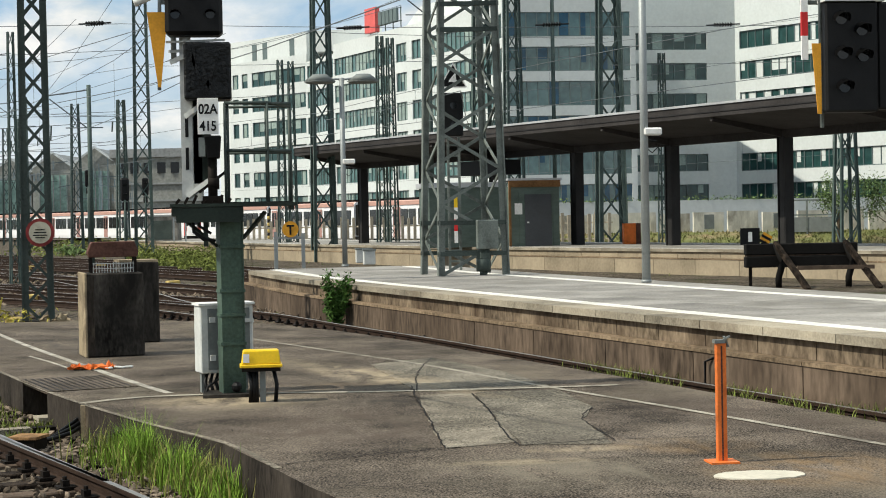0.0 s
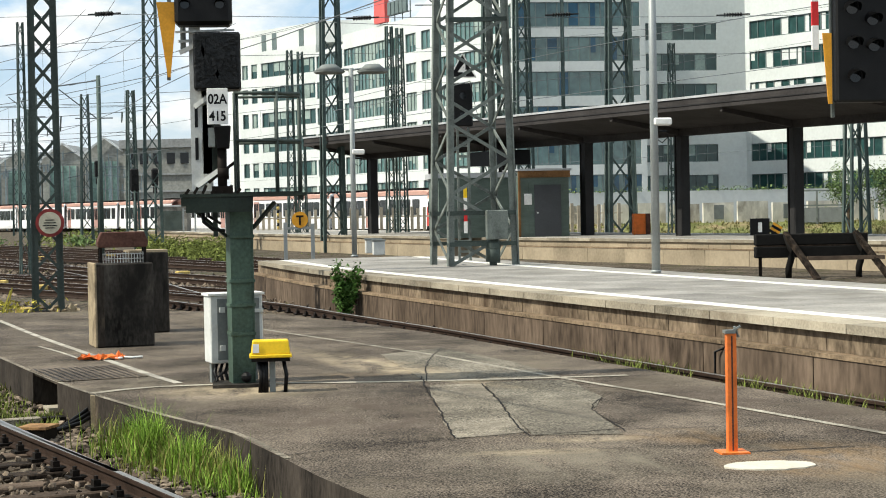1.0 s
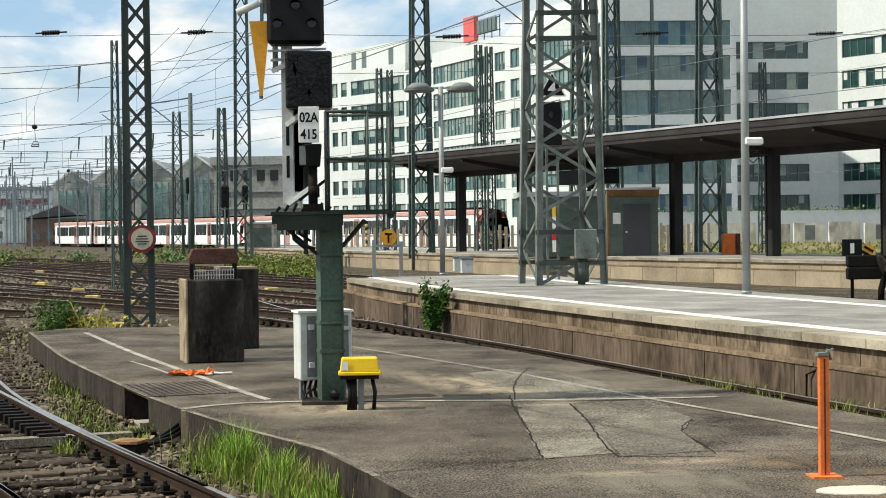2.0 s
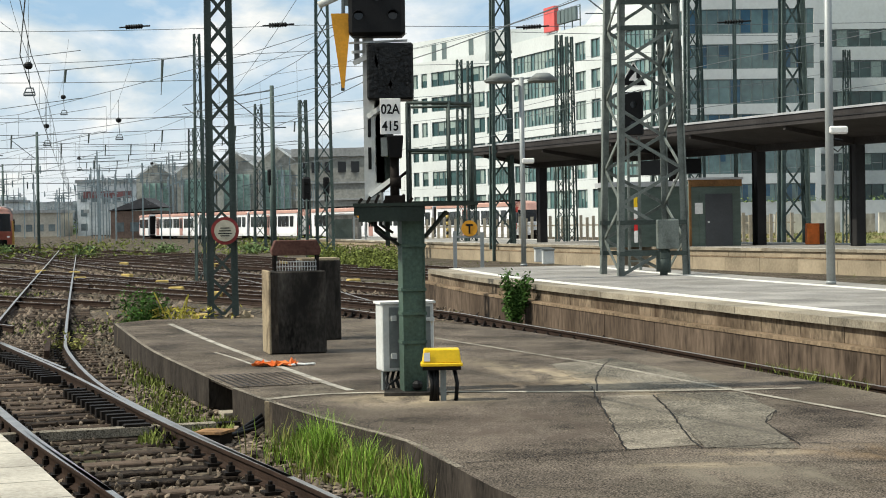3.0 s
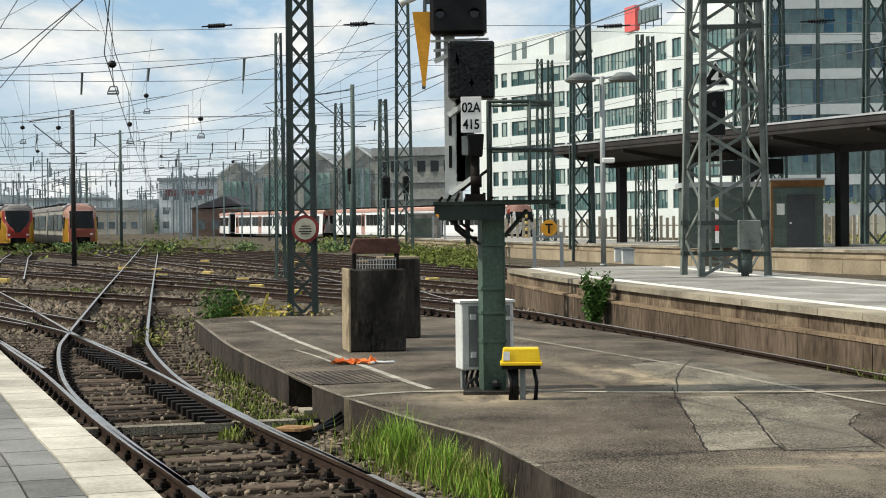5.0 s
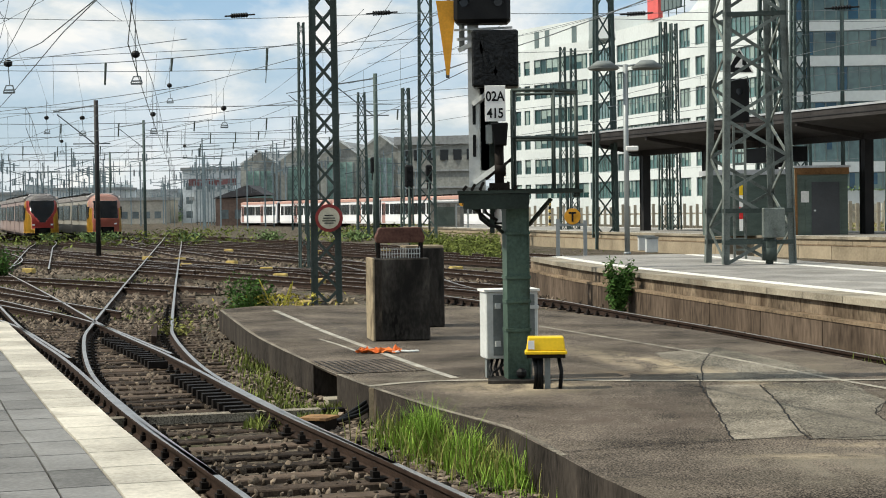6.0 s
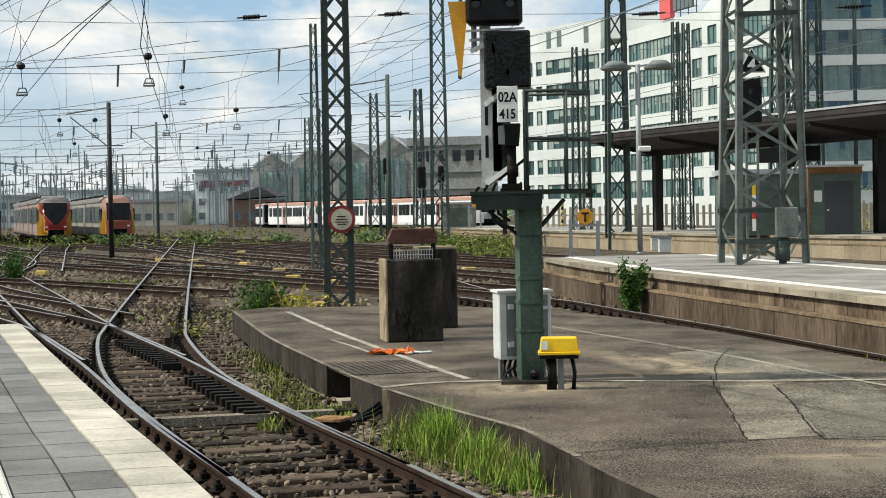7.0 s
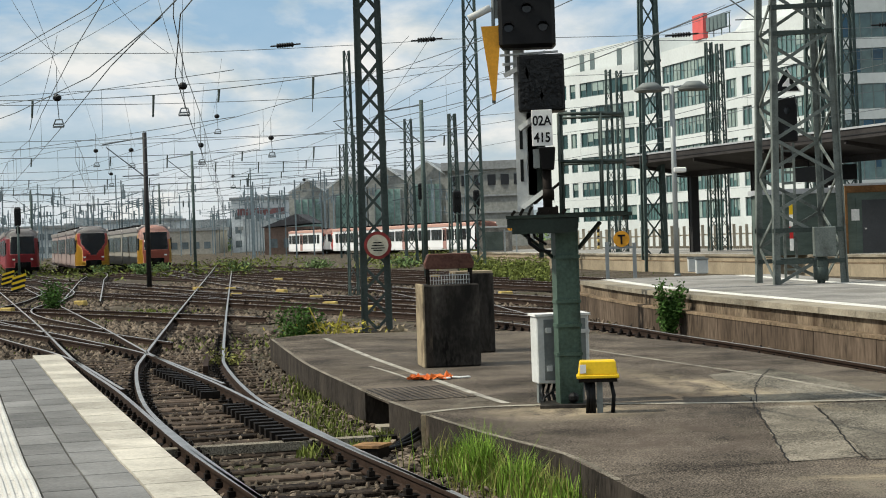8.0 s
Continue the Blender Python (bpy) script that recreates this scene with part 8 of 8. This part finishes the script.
build_ground()
build_near_platform()
build_island()
build_far_platforms()
build_signal()
build_block()
build_masts()
build_platform_things()
build_canopy()
build_buffer()
build_orange_post()
build_second_signal()
build_offices()
build_trains()
build_distance()
build_catenary()
build_plants()
build_small()
build_ballast()
build_tracks()
motions()
